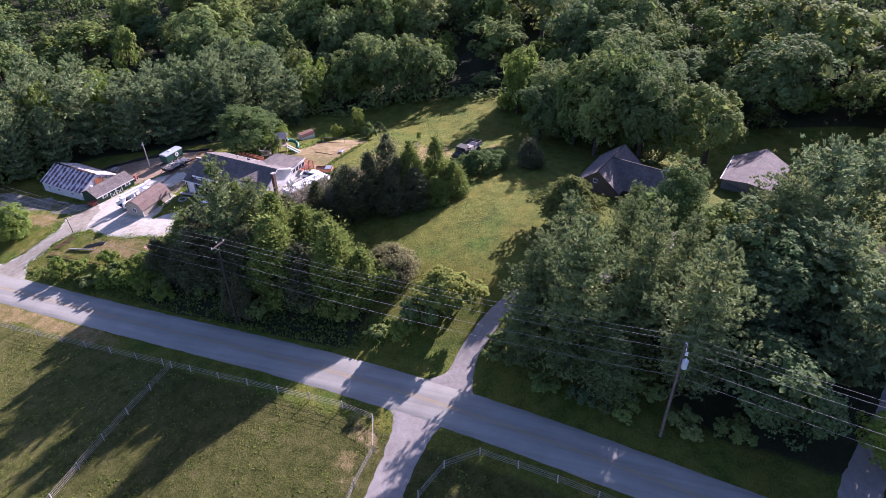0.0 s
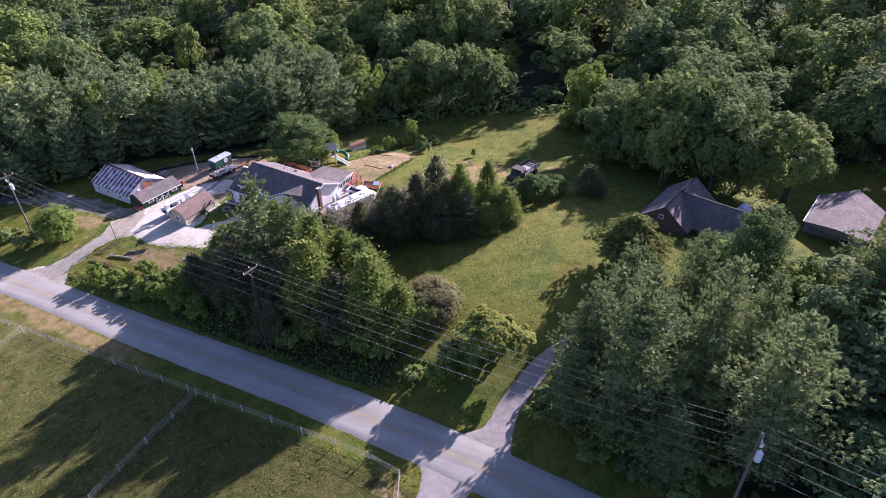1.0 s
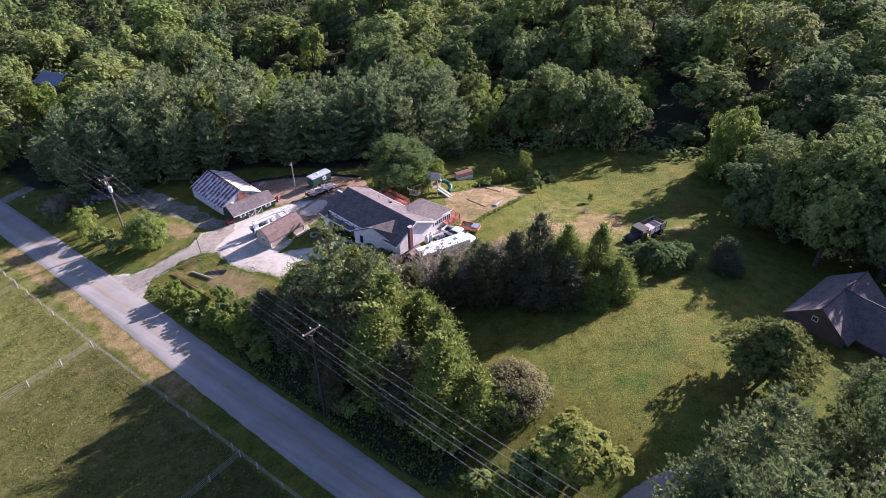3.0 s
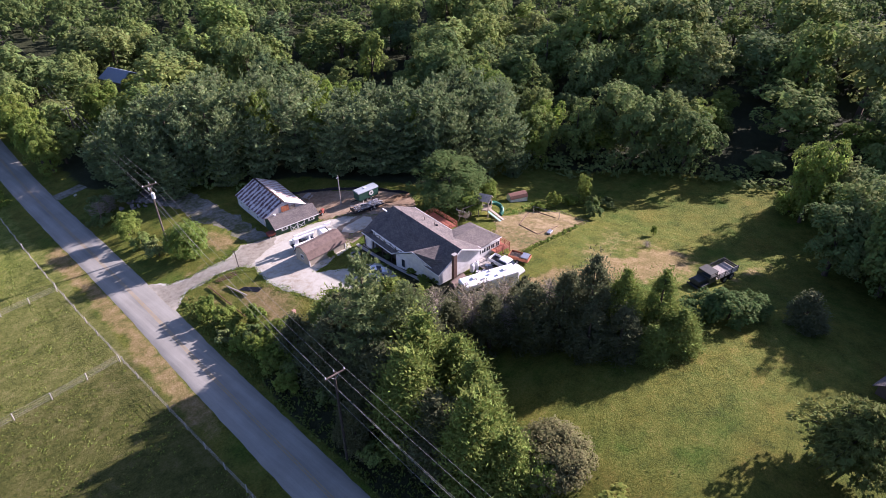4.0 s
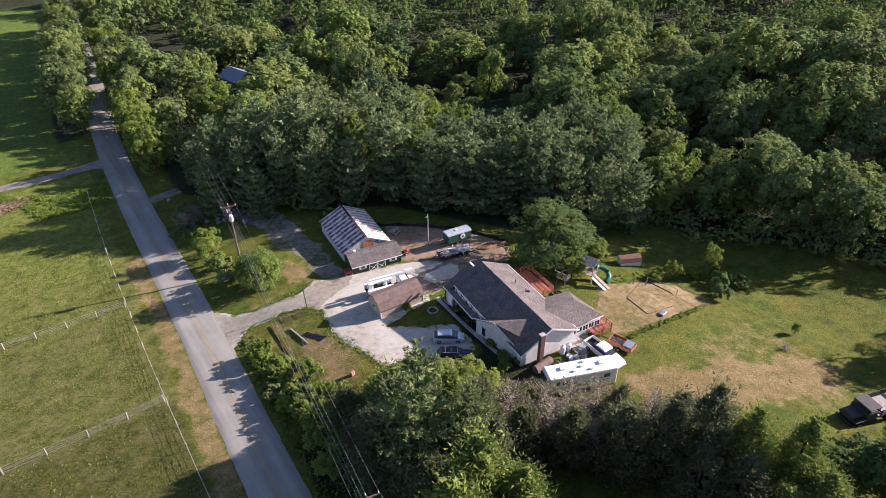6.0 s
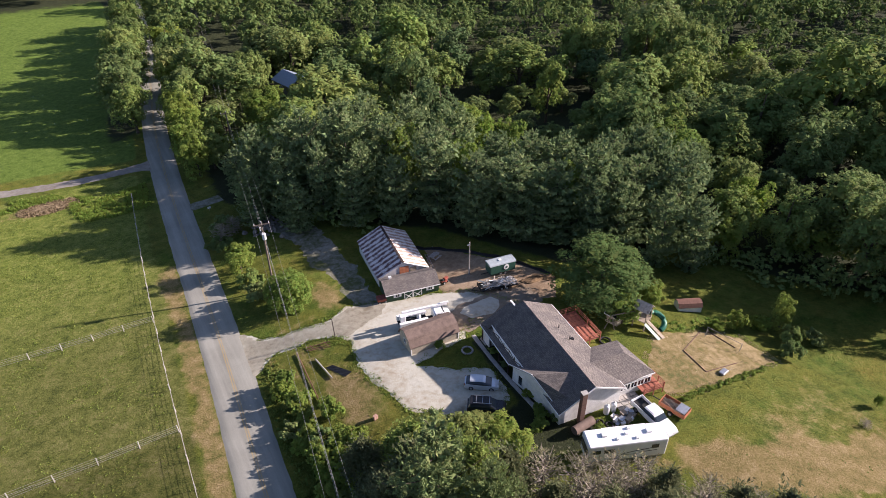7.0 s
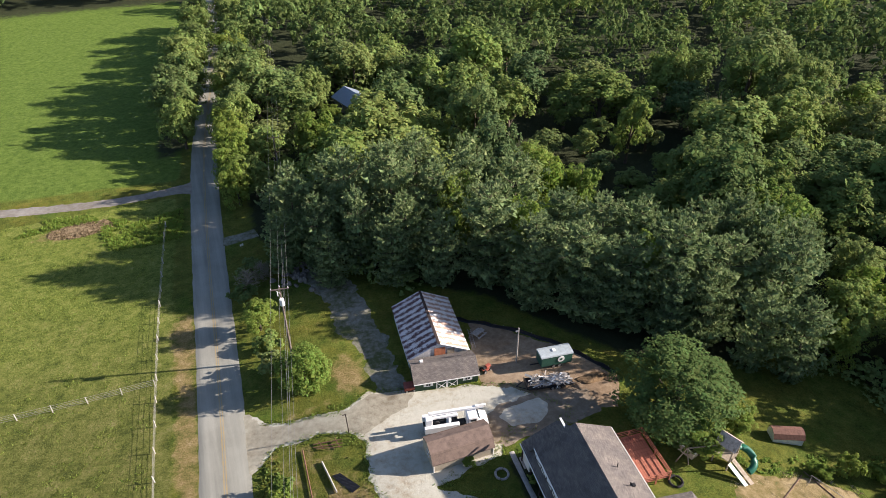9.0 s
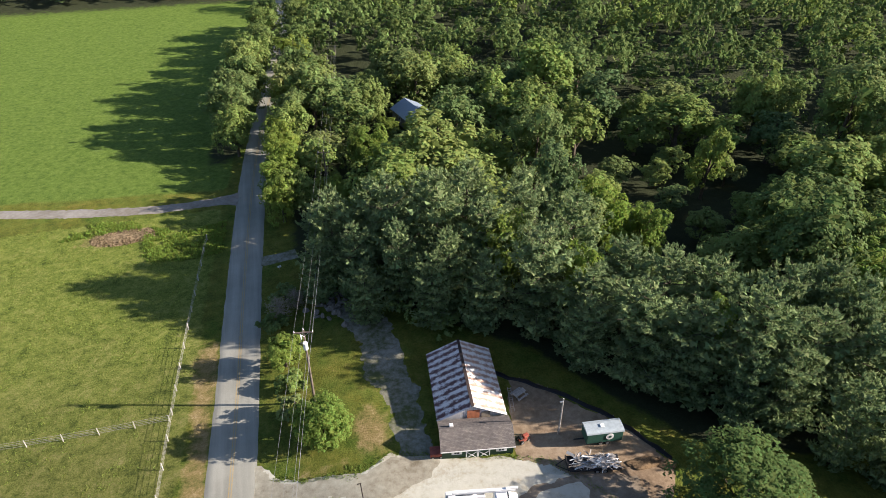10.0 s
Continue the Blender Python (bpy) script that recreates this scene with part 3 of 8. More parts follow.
def cone_tree(name, seed, R, H, n, leaf, material, label, shape=0.75, lobes=120):
    """A dense evergreen: small lobes packed on an uneven cone."""
    r = np.random.default_rng(seed)
    f = r.uniform(0.0, 0.97, lobes) ** 1.15
    a = r.uniform(0, 6.283, lobes)
    prof = R * ((1 - f) ** shape * 0.95 + 0.05) * (0.8 + 0.2 * np.minimum(1, f * 5)) * r.uniform(0.72, 1.16, lobes)
    rad = prof * r.uniform(0.16, 0.36, lobes) + 0.16
    k = np.maximum(0, prof - rad * 0.75)
    c = np.stack([np.cos(a) * k, np.sin(a) * k, f * H * 0.97 + 0.2], -1)
    pick = r.choice(lobes, n, p=rad**1.8 / (rad**1.8).sum())
    out = np.stack([np.cos(a), np.sin(a), np.full(lobes, 0.5)], -1)[pick]
    d = unit(unit(r.normal(size=(n, 3))) + out * 0.8)
    p = c[pick] + d * rad[pick][:, None] * np.array((1, 1, 1.5)) * r.uniform(0.7, 1.15, (n, 1))
    stray = (r.random((n, 1)) < 0.2) * r.uniform(0.1, 0.8, (n, 1))
    p += d * stray + np.array((0, 0, 0.6)) * stray
    p[:, 2] = np.clip(p[:, 2], 0.1, H * 1.03)
    D = unit(out * 0.55 + (0, 0, 0.55) + r.normal(size=(n, 3)) * 0.5)
    s = leaf * r.uniform(0.55, 1.35, (n, 1))
    wv = unit(np.cross(D, d + r.normal(size=(n, 3)) * 0.5)) * s * 0.26
    q = np.stack([p - wv - D * s * 0.4, p + wv - D * s * 0.2, p + D * s * 0.8], 1)
    # coarser sprays inside close the crown against the light
    m = np.repeat(np.arange(lobes), 5)
    e = unit(r.normal(size=(len(m), 3)))
    deep = c[m] * (0.8, 0.8, 1) + e * rad[m][:, None] * r.uniform(0.2, 0.75, (len(m), 1))
    deep[:, 2] = np.clip(deep[:, 2], 0.3, H * 0.95)
    q = np.concatenate([q, cards(deep, unit(e + r.normal(size=e.shape) * 0.4), 0.6, r)])
    t = thing(name, (0, 0, 0), 0, label, "tree")
    tr = 0.015 * H + 0.05
    child("trunk", tube_mesh("trunk", [[((0, 0, -0.5), tr * 1.3), ((0, 0, H * 0.5), tr * 0.6), ((0, 0, H * 0.95), 0.03)]], M_BARK, 6), t)
    child("crown", poly_mesh("crown", q, material), t)
    return t


def needle_crown(seed, R, H, whorls, per, tufts, blades, size, low=0.12, shape=0.8, droop=0.0, up=0.35, plume=0.9, matted=True, mat_size=0.38):
    """A conifer of tiered limbs whose flat boughs carry upturned needle tufts. Returns blades and limb lines."""
    r = np.random.default_rng(seed)
    P, D, B, K, lines = [], [], [], [], []
    for w in range(whorls):
        f = (w + r.uniform(0, 0.8)) / whorls
        z = H * (low + (0.97 - low) * f)
        L = R * ((1 - f ** 2.3) ** shape * (0.86 + 0.14 * math.sin(f * 11 + seed)) + 0.03) * (0.7 + 0.3 * min(1, f * 4))
        k = max(5, int(per * (1 - 0.25 * f)))
        a0 = r.uniform(0, 6.28)
        for j in range(k):
            a = a0 + 6.283 * j / k + r.normal() * 0.22
            ln = L * r.uniform(0.62, 1.14)
            rise = up * ln * (0.25 + f) - droop * ln
            way = np.array((math.cos(a), math.sin(a), 0.0))
            side = np.array((-math.sin(a), math.cos(a), 0.0))
            root = np.array((0, 0, z))
            tip = root + way * ln + (0, 0, rise)
            lines.append([(tuple(root), 0.05 + 0.006 * ln), (tuple(root * 0.5 + tip * 0.5 - (0, 0, 0.06 * ln)), 0.04), (tuple(tip), 0.015)])

            def bough(u, v):
                """A point of the bough, u along the limb and v across its fan."""
                half = ln * 0.46 * np.sqrt(np.maximum(0, u * (1.12 - u)))
                zz = rise * u ** 1.6 + 0.12 * ln * u ** 3 - 0.10 * ln * u * (1 - u) - 0.10 * half * v * v
                return root + way * (u * ln)[:, None] + side * (v * half)[:, None] + np.array((0, 0, 1.0)) * zz[:, None]

            nt = max(3, int(tufts * (0.25 + 0.75 * ln / R)))
            u, v = r.uniform(0.12, 1.0, nt) ** 0.62, r.uniform(-1, 1, nt)
            p = bough(u, v) + r.normal(size=(nt, 3)) * (0.12, 0.12, 0.1)
            P.append(p)
            D.append(unit(way * (0.4 + 0.5 * u)[:, None] + side * (0.6 * v)[:, None] + (0, 0, plume)))
            nb = max(2, int(3.0 * ln))
            u, v = r.uniform(0.3, 0.84, nb), r.uniform(-0.8, 0.8, nb)
            B.append(bough(u, v) - (0, 0, 0.3))
            nb = max(3, int(6.5 * ln))
            u, v = r.uniform(0.03, 0.5, nb), r.uniform(-0.6, 0.6, nb)
            K.append(bough(u, v) - (0, 0, 0.25) + r.normal(size=(nb, 3)) * (0.1, 0.1, 0.3))
    P, D = np.concatenate(P), np.concatenate(D)
    n = len(P) * blades
    D = np.repeat(D, blades, 0) + r.normal(size=(n, 3)) * 0.62
    D = unit(D)
    P = np.repeat(P, blades, 0) + r.normal(size=(n, 3)) * size * 0.2
    s = size * r.uniform(0.6, 1.25, (n, 1))
    wv = unit(np.cross(D, r.normal(size=D.shape))) * s * 0.17
    tri = np.stack([P - wv - D * s * 0.3, P + wv - D * s * 0.1, P + D * s * 0.9], 1)
    if not matted:
        return tri, lines
    # matted inner sprays shade the boughs below
    B, K = np.concatenate(B), np.concatenate(K)
    mats = cards(B, unit(r.normal(size=B.shape) * 0.45 + (0, 0, 0.8)), mat_size, r)
    d = unit(r.normal(size=K.shape) * (1, 1, 0.7))
    w = unit(np.cross(d, r.normal(size=K.shape))) * 0.15
    core = np.stack([K - d * 0.45 - w, K - d * 0.35 + w, K + d * 0.55], 1)
    return np.concatenate([tri, mats, core]), lines


def needle_tree(name, seed, R, H, material, label, whorls=17, per=8, tufts=21, blades=11, size=0.45, limbs=30, bark=None, **k):
    tri, lines = needle_crown(seed, R, H, whorls, per, tufts, blades, size, **k)
    t = thing(name, (0, 0, 0), 0, label, "tree")
    tr = 0.014 * H + 0.04
    trunk = [[((0, 0, -0.5), tr * 1.4), ((0, 0, 1), tr), ((0, 0, H * 0.5), tr * 0.6), ((0, 0, H * 0.97), 0.03)]]
    child("trunk", tube_mesh("trunk", trunk + lines[:: max(1, len(lines) // limbs)], bark or M_BARK, 5), t)
    child("crown", poly_mesh("crown", tri, material), t)
    return t


def place(proto, x, y, top=None, h=None, label="", width=None, turn=None, sink=0.0, group=""):
    """A copy of a tree: its foot on the land and its top at height top."""
    z = g(x, y) - sink
    H = proto["tall"]
    s = (top - z) / H if top is not None else h / H
    w = (width / proto["wide"]) if width else s * rng.uniform(0.92, 1.1)
    ob = copy_thing(proto, pose(x, y, z, 0, 0, rng.uniform(0, 360) if turn is None else turn))
    ob.scale = (w, w, s)
    if label or group:
        tagged(ob, label, group=group)
    return ob


def proto(t, R, H):
    t["tall"], t["wide"] = float(H), float(R)
    return t


L_PINE = "tall blue-green white pine with feathery tiered limbs"
L_OAK = "leafy green broadleaf tree in the wood"
M_ARBOR = leafmat("arborvitae_sprays", [(0.17, 0.22, 0.05), (0.19, 0.24, 0.055)], 0.3)
pine_a = proto(needle_tree("pine_tree", 1, 6.8, 22, M_PINE, L_PINE, whorls=16, per=9, tufts=26, blades=14, size=0.34, low=0.04, shape=0.62, up=0.4, plume=1.1), 6.8, 22)
pine_b = proto(needle_tree("pine_tree", 2, 5.0, 19, M_PINE, L_PINE, whorls=14, per=8, tufts=21, blades=16, size=0.32, low=0.04, shape=0.6, up=0.42, plume=1.1), 5.0, 19)
pine_c = proto(needle_tree("pine_tree", 3, 7.2, 22, M_PINE_LIGHT, "light green pine with drooping layered limbs", whorls=18, per=9, tufts=25, blades=15, size=0.33, low=0.04, shape=0.7, droop=0.06, up=0.3, plume=0.7), 7.2, 22)
pine_d = proto(needle_tree("pine_tree", 12, 6.4, 18, M_PINE_BELT, "blue-green white pine in a dense belt", whorls=13, per=8, tufts=14, blades=11, size=0.44, low=0.02, shape=0.46, up=0.42, plume=1.3, mat_size=0.85), 6.4, 18)
pine_e = proto(needle_tree("pine_tree", 13, 6.2, 18, M_PINE_BELT, "blue-green white pine with plumed upright tips", whorls=12, per=8, tufts=14, blades=11, size=0.44, low=0.02, shape=0.55, up=0.48, plume=1.4, mat_size=0.85), 6.2, 18)
cedar_a = proto(cone_tree("cedar_tree", 5, 2.6, 13, 9500, 0.32, M_CEDAR, "dark conical cedar in a dense hedge row"), 2.6, 13)
cedar_c = proto(cone_tree("cedar_tree", 7, 2.6, 13, 9500, 0.32, M_CEDAR, "dark shaggy cedar in a dense hedge row", 0.62), 2.6, 13)
cedar_b = proto(cone_tree("arborvitae", 6, 2.7, 13, 13000, 0.29, M_ARBOR, "bright green conical evergreen in a thick clump", 0.8), 2.7, 13)
cedar_d = proto(cone_tree("arborvitae", 9, 2.7, 13, 13000, 0.29, M_ARBOR, "green shaggy evergreen in a thick clump", 0.72, 150), 2.7, 13)
brown_a = proto(needle_tree("withered_tree", 8, 2.6, 9, M_BROWNLEAF, "half-dead brown shrubby tree with bare twigs", whorls=14, per=7, tufts=8, blades=6, size=0.24, limbs=70, bark=M_TWIG, low=0.08, shape=0.6, up=0.8, matted=False), 2.6, 9)
oak = [proto(broad_tree("oak_tree", 20 + i, 5.2, 14, 6800, 0.36, M_LEAF, 0.04, (24, 30, 20, 36, 27)[i], L_OAK), 5.2, 14) for i in range(5)]
oak_hi = [proto(broad_tree("oak_tree", 30 + i, 5.2, 14, 14000, 0.25, M_LEAF_DEEP, 0.02, 60, "broad leafy shade tree", inner=0.55), 5.2, 14) for i in range(2)]
oak_far = [proto(broad_tree("oak_tree", 60 + i, 5.2, 14, 2600, 0.50, M_LEAF, 0.1, (22, 28, 18, 25)[i], L_OAK), 5.2, 14) for i in range(4)]
fresh = [proto(broad_tree("maple_tree", 40 + i, 4.2, 11, 6000, 0.30, M_LEAF_BRIGHT, 0.06, 24, "bright green young tree at the wood's edge"), 4.2, 11) for i in range(2)]
weeping = proto(needle_tree("weeping_tree", 47, 5.0, 9.5, M_LEAF_OLIVE, "weeping leafy tree", whorls=12, per=11, tufts=26, blades=11, size=0.36, low=0.3, shape=0.7, droop=0.5, up=0.1, plume=-0.8, mat_size=0.6), 5.0, 9.5)
olive = proto(broad_tree("bushy_tree", 48, 3.4, 7, 6500, 0.25, M_LEAF_OLIVE, -0.05, 44, "olive-green bushy tree", inner=0.5), 3.4, 7)
sumac = proto(broad_tree("sumac_tree", 45, 3.4, 7, 9000, 0.25, M_LEAF_BRIGHT, -0.05, 60, "round bushy bright green tree", inner=0.5), 3.4, 7)
shrub_a = proto(broad_tree("shrub", 50, 2.2, 3.2, 2200, 0.27, M_LEAF_BRIGHT, 0.0, 22, "bushy green shrub on the bank"), 2.2, 3.2)
shrub_b = proto(broad_tree("shrub", 51, 2.2, 3.2, 2200, 0.27, M_LEAF, 0.0, 22, "dense dark green shrub"), 2.2, 3.2)
shrub_d = proto(broad_tree("shrub", 54, 2.2, 3.2, 4200, 0.21, M_LEAF_DEEP, 0.0, 44, "dark green rounded bush on the lawn", inner=0.55), 2.2, 3.2)
shrub_y = proto(broad_tree("shrub", 52, 2.6, 4.6, 7500, 0.24, M_LEAF_YEL, 0.0, 26, "yellow-green bushy shrub at the drive's edge"), 2.6, 4.6)
ball = proto(broad_tree("round_shrub", 53, 3.0, 4.6, 14000, 0.16, M_BALL, -0.1, 150, "large rounded grey-pink flowering shrub on the lawn", inner=0.74), 3.0, 4.6)
low_plant = broad_tree("border_plant", 58, 1.4, 1.4, 260, 0.34, M_LEAF_BRIGHT, 0.0, 8, "low leafy plant in the garden border")
tagged(low_plant, group="border plants")
PROTOS = [olive, weeping, sumac, pine_d, pine_e, cedar_c, cedar_d, pine_a, pine_b, pine_c, cedar_a, cedar_b, brown_a, shrub_a, shrub_b, shrub_d, shrub_y, ball, *oak, *oak_far, *oak_hi, *fresh]

# pines about the paved driveway
for x, y, top, w, p in ((61.2, 2.6, 31.0, 7.2, pine_a), (69.5, 5.5, 28.4, 6.0, pine_b), (65.4, 9.0, 22.4, 4.6, pine_b), (60.8, 8.6, 19.0, 4.0, pine_b), (69.4, -4.8, 30.0, 5.6, pine_c), (62.4, -11.4, 30.2, 7.8, pine_c),
                        (78.3, -1.8, 26.6, 3.6, pine_b), (57.2, -2.6, 18.5, 4.2, pine_b), (64.2, -4.2, 23.5, 4.8, pine_b), (74.0, -9.5, 25.5, 5.0, pine_b), (75.8, 3.6, 22.0, 4.2, pine_b), (84.0, -21.0, 29.0, 7.2, pine_a), (91.5, -27.0, 30.0, 7.0, pine_d),
                        (77.0, -27.0, 26.0, 7.0, pine_d), (71.5, -19.5, 22.5, 6.0, pine_d), (69.0, -30.0, 25.0, 6.5, pine_d), (101.5, -34.0, 27.0, 6.0, pine_d), (91.2, -1.5, 18.6, 3.4, pine_b)):
    place(p, x, y, top, width=w, group="pines by the driveway")
place(oak_hi[0], 86.7, -6.8, 25.6, width=5.0, label="round dark green tree beside the brown house")
place(oak[3], 59.4, -20.8, 20.0, width=5.8, label="leafy roadside tree below the power line")
place(fresh[1], 57.0, -34.0, 17.0, width=4.6)
place(weeping, 90.3, 8.0, 19.6, width=6.8, label="weeping leafy tree beside the house wall")
place(oak[1], 86.0, -15.0, 21.0, width=4.6)
# clump between road and lawn
for x, y, top, w, p in ((68.2, 57.4, 26.3, 5.6, pine_b), (72.0, 54.6, 21.5, 4.2, pine_a), (70.6, 67.2, 14.5, 3.4, cedar_d), (66.2, 70.6, 11.0, 2.8, cedar_a), (72.8, 58.2, 19.8, 3.6, cedar_b), (76.5, 58.5, 16.4, 3.2, cedar_c), (69.6, 49.2, 21.6, 3.8, cedar_b), (72.0, 46.2, 18.4, 3.3, cedar_d), (65.6, 47.5, 20.5, 4.2, cedar_d),
                        (70.2, 42.0, 18.8, 3.3, cedar_b), (65.0, 37.4, 21.4, 3.6, cedar_d), (68.2, 38.6, 18.9, 3.2, cedar_b), (66.9, 34.2, 16.2, 3.0, cedar_b), (65.0, 42.5, 16.5, 3.6, cedar_c), (66.4, 51.4, 16.0, 3.2, cedar_c), (66.0, 55.4, 15.0, 3.0, cedar_a), (65.8, 45.0, 14.5, 3.2, cedar_a), (66.2, 59.4, 13.5, 3.2, cedar_c), (64.8, 39.6, 12.0, 2.8, cedar_c), (66.0, 66.0, 11.0, 3.0, cedar_a),
                        (66.4, 53.0, 16.5, 3.6, cedar_c), (66.0, 62.0, 15.5, 3.8, cedar_c), (69.0, 63.6, 17.0, 3.8, cedar_a), (73.8, 52.5, 17.0, 3.2, cedar_c), (77.5, 62.5, 11.5, 2.6, cedar_a), (74.6, 63.5, 13.6, 3.0, cedar_d)):
    place(p, x, y, top, width=w * (1.22 if p in (cedar_b, cedar_d) else 1.05), group="evergreen clump")
place(fresh[0], 68.4, 31.6, 13.0, width=2.2)
place(cedar_a, 60.0, 51.0, 12.6, width=1.7)
place(cedar_c, 60.6, 53.4, 11.0, width=1.7)
place(shrub_b, 60.6, 48.6, h=3.4, width=1.8)
place(fresh[1], 72.6, 65.2, 13.0, width=3.2)
place(fresh[0], 80.6, 64.6, 11.2, width=3.1, label="bright green bushy tree beside the gravel lot")
for x, y, top, w in ((74.4, 69.4, 10.0, 3.1), (77.2, 67.2, 10.5, 3.2), (71.6, 70.4, 9.7, 2.6), (79.6, 68.4, 8.4, 2.2)):
    place(olive, x, y, top, width=w, label="olive-green bushy tree beside the gravel lot")
# hedge row south of the house
for x, y, top, w, p in ((79.4, 53.6, 14.6, 3.0, cedar_c), (82.4, 49.4, 16.4, 3.2, cedar_a), (85.6, 45.0, 18.6, 3.4, cedar_c), (88.4, 42.4, 20.0, 3.2, cedar_a), (90.8, 39.8, 22.4, 3.4, cedar_c),
                        (93.6, 36.8, 20.4, 3.2, cedar_d), (97.0, 33.2, 20.0, 3.4, cedar_b), (96.4, 29.8, 16.0, 3.4, cedar_d), (87.2, 47.2, 15.5, 3.0, cedar_c), (84.0, 55.4, 14.6, 3.2, brown_a), (87.0, 54.2, 14.8, 3.2, brown_a), (82.6, 52.6, 15.0, 3.2, brown_a), (89.6, 52.4, 14.6, 3.2, brown_a), (86.2, 51.4, 15.4, 3.0, brown_a),
                        (80.8, 57.6, 14.6, 3.2, brown_a), (91.0, 50.4, 12.6, 2.6, brown_a), (89.4, 49.4, 15.0, 2.8, cedar_a), (92.4, 43.8, 17.0, 3.0, cedar_c), (95.4, 40.2, 15.8, 3.0, cedar_a), (84.6, 51.0, 13.5, 3.0, cedar_a), (93.0, 31.6, 14.4, 3.0, cedar_d), (91.0, 35.0, 16.4, 3.2, cedar_c), (88.6, 38.2, 16.6, 3.2, cedar_a), (98.2, 37.4, 14.6, 2.8, cedar_d), (93.6, 47.6, 14.6, 2.8, brown_a), (96.2, 43.8, 15.0, 2.8, brown_a), (86.4, 47.6, 16.0, 3.0, brown_a), (90.2, 45.6, 17.4, 2.8, brown_a), (83.8, 48.2, 14.8, 3.0, brown_a), (93.6, 40.8, 18.0, 2.6, brown_a)):
    place(p, x, y, top - (0 if p is not brown_a else 2.0 if x > 85 else 1.2), width=w * (0.9 if p is not brown_a else 1.0), group="hedge row")
place(cedar_a, 113.3, 19.2, h=6.2, width=2.8, label="dark conical evergreen alone on the lawn")
place(ball, 71.2, 31.4, 12.8, width=3.8)
place(shrub_y, 67.2, 21.2, 14.0, width=5.0)
place(shrub_b, 64.2, 23.6, 12.6, width=3.4)
place(shrub_a, 60.8, 25.8, 9.6, width=1.9)
for x, y, h, w in ((106.5, 30.5, 3.2, 2.6), (103.6, 31.6, 2.6, 2.0), (107.4, 27.2, 4.2, 3.4), (110.8, 25.4, 3.4, 2.4)):
    place(shrub_d, x, y, h=h, width=w)
for x, y, h, w in ((60.8, 29.6, 1.6, 1.6), (62.8, 35, 2.2, 1.8), (63.2, 41.6, 2.4, 1.8), (63.4, 48, 2.6, 2.0), (63.4, 55, 2.4, 2.0), (63.4, 60, 2.8, 2.0)):
    place(shrub_b, x, y, h=h, width=w)
for x, y, h, w in ((57.2, 5, 2.4, 2.0), (56.6, 0.5, 2.0, 1.8), (56, -5, 2.2, 2.0), (55.6, -12, 2.6, 2.2), (56.2, -17, 2.4, 2.2), (61, 0, 3.2, 2.6), (60, -7, 3.0, 2.6), (66, 0, 3, 2.6), (69, 1, 3, 2.4), (63, 12.2, 1.8, 1.6), (66.5, 11.6, 1.6, 1.5), (60.5, 12.6, 1.5, 1.4)):
    place(shrub_b, x, y, h=h, width=w, group="bank shrubs")
# the bank beside the gravel yard
for i, (x, y) in enumerate(((63.3, 91.1), (62.0, 89.5), (63.4, 86.4), (63.4, 84.0), (61.3, 82.2), (62.9, 80.7), (66.4, 82.4), (65.6, 77.4), (67.2, 75.8), (64.1, 78.3), (61.7, 79.0), (62.6, 76.6), (64.6, 75.2), (62.4, 74.0), (66.2, 73.4), (64.0, 72.2), (62.0, 71.2), (68.0, 72.6), (65.6, 70.4), (63.0, 68.8), (66.8, 68.2), (61.6, 67.2))):
    place(shrub_b if i % 5 == 4 else shrub_a, x, y, h=rng.uniform(1.8, 3.2), width=rng.uniform(1.5, 2.3), label="bushy yellow-green shrub on the roadside bank", group="bank shrubs")
for x, y, h, w in ((84.4, 85.9, 1.2, 1.0), (89.2, 71.0, 1.1, 1.0), (88.4, 67.6, 1.3, 1.2), (89.6, 66.0, 1.0, 0.9), (90.2, 80.6, 0.9, 0.8), (90.0, 77.4, 0.9, 0.8), (92.4, 61.4, 1.2, 1.1), (87.0, 66.0, 1.4, 1.3)):
    place(shrub_b if w < 1 else shrub_a, x, y, h=h, width=w, label="low bushy plant in the bed by the house")
place(fresh[0], 65.2, 123.4, h=6.4, width=2.7, label="small yellowish roadside tree")
place(sumac, 69.3, 107.8, 8.4, width=3.2, label="round bushy tree on the grass island")
place(shrub_b, 66.0, 113.0, h=3.4, width=2.6)
place(shrub_b, 65.6, 118.5, h=2.6, width=2.2)
place(shrub_b, 64.0, 133, h=3.0, width=2.4)
place(shrub_b, 66.2, 139, h=3.4, width=2.8)
place(brown_a, 65.1, 135.6, h=4.0, width=2.6)
place(brown_a, 67.6, 137.6, h=3.4, width=2.4)
# behind the house
place(oak_hi[0], 111.4, 83.0, 12.6, width=6.5, label="wide leafy shade tree behind the house")
place(fresh[0], 117.4, 78.0, h=5.2, width=2.0)
place(fresh[1], 110.3, 76.6, h=5.2, width=2.1)
for x, y, h, w, p in ((133.4, 66.0, 6.4, 1.8, fresh[0]), (131.0, 62.6, 3.0, 1.7, shrub_b), (128.0, 60.6, 2.6, 1.8, shrub_b), (126.2, 68.6, 3.4, 1.7, shrub_a), (122.8, 69.6, 1.8, 1.4, shrub_a), (134.6, 61.2, 2.2, 1.6, shrub_b), (129.8, 67.0, 2.4, 1.6, shrub_a)):
    place(p, x, y, h=h, width=w)
place(brown_a, 122.8, 46.8, h=1.1, width=1.0, label="small heap of cut brush on the lawn")
place(fresh[1], 128.6, 48.4, h=2.4, width=0.6, label="thin young sapling on the lawn")
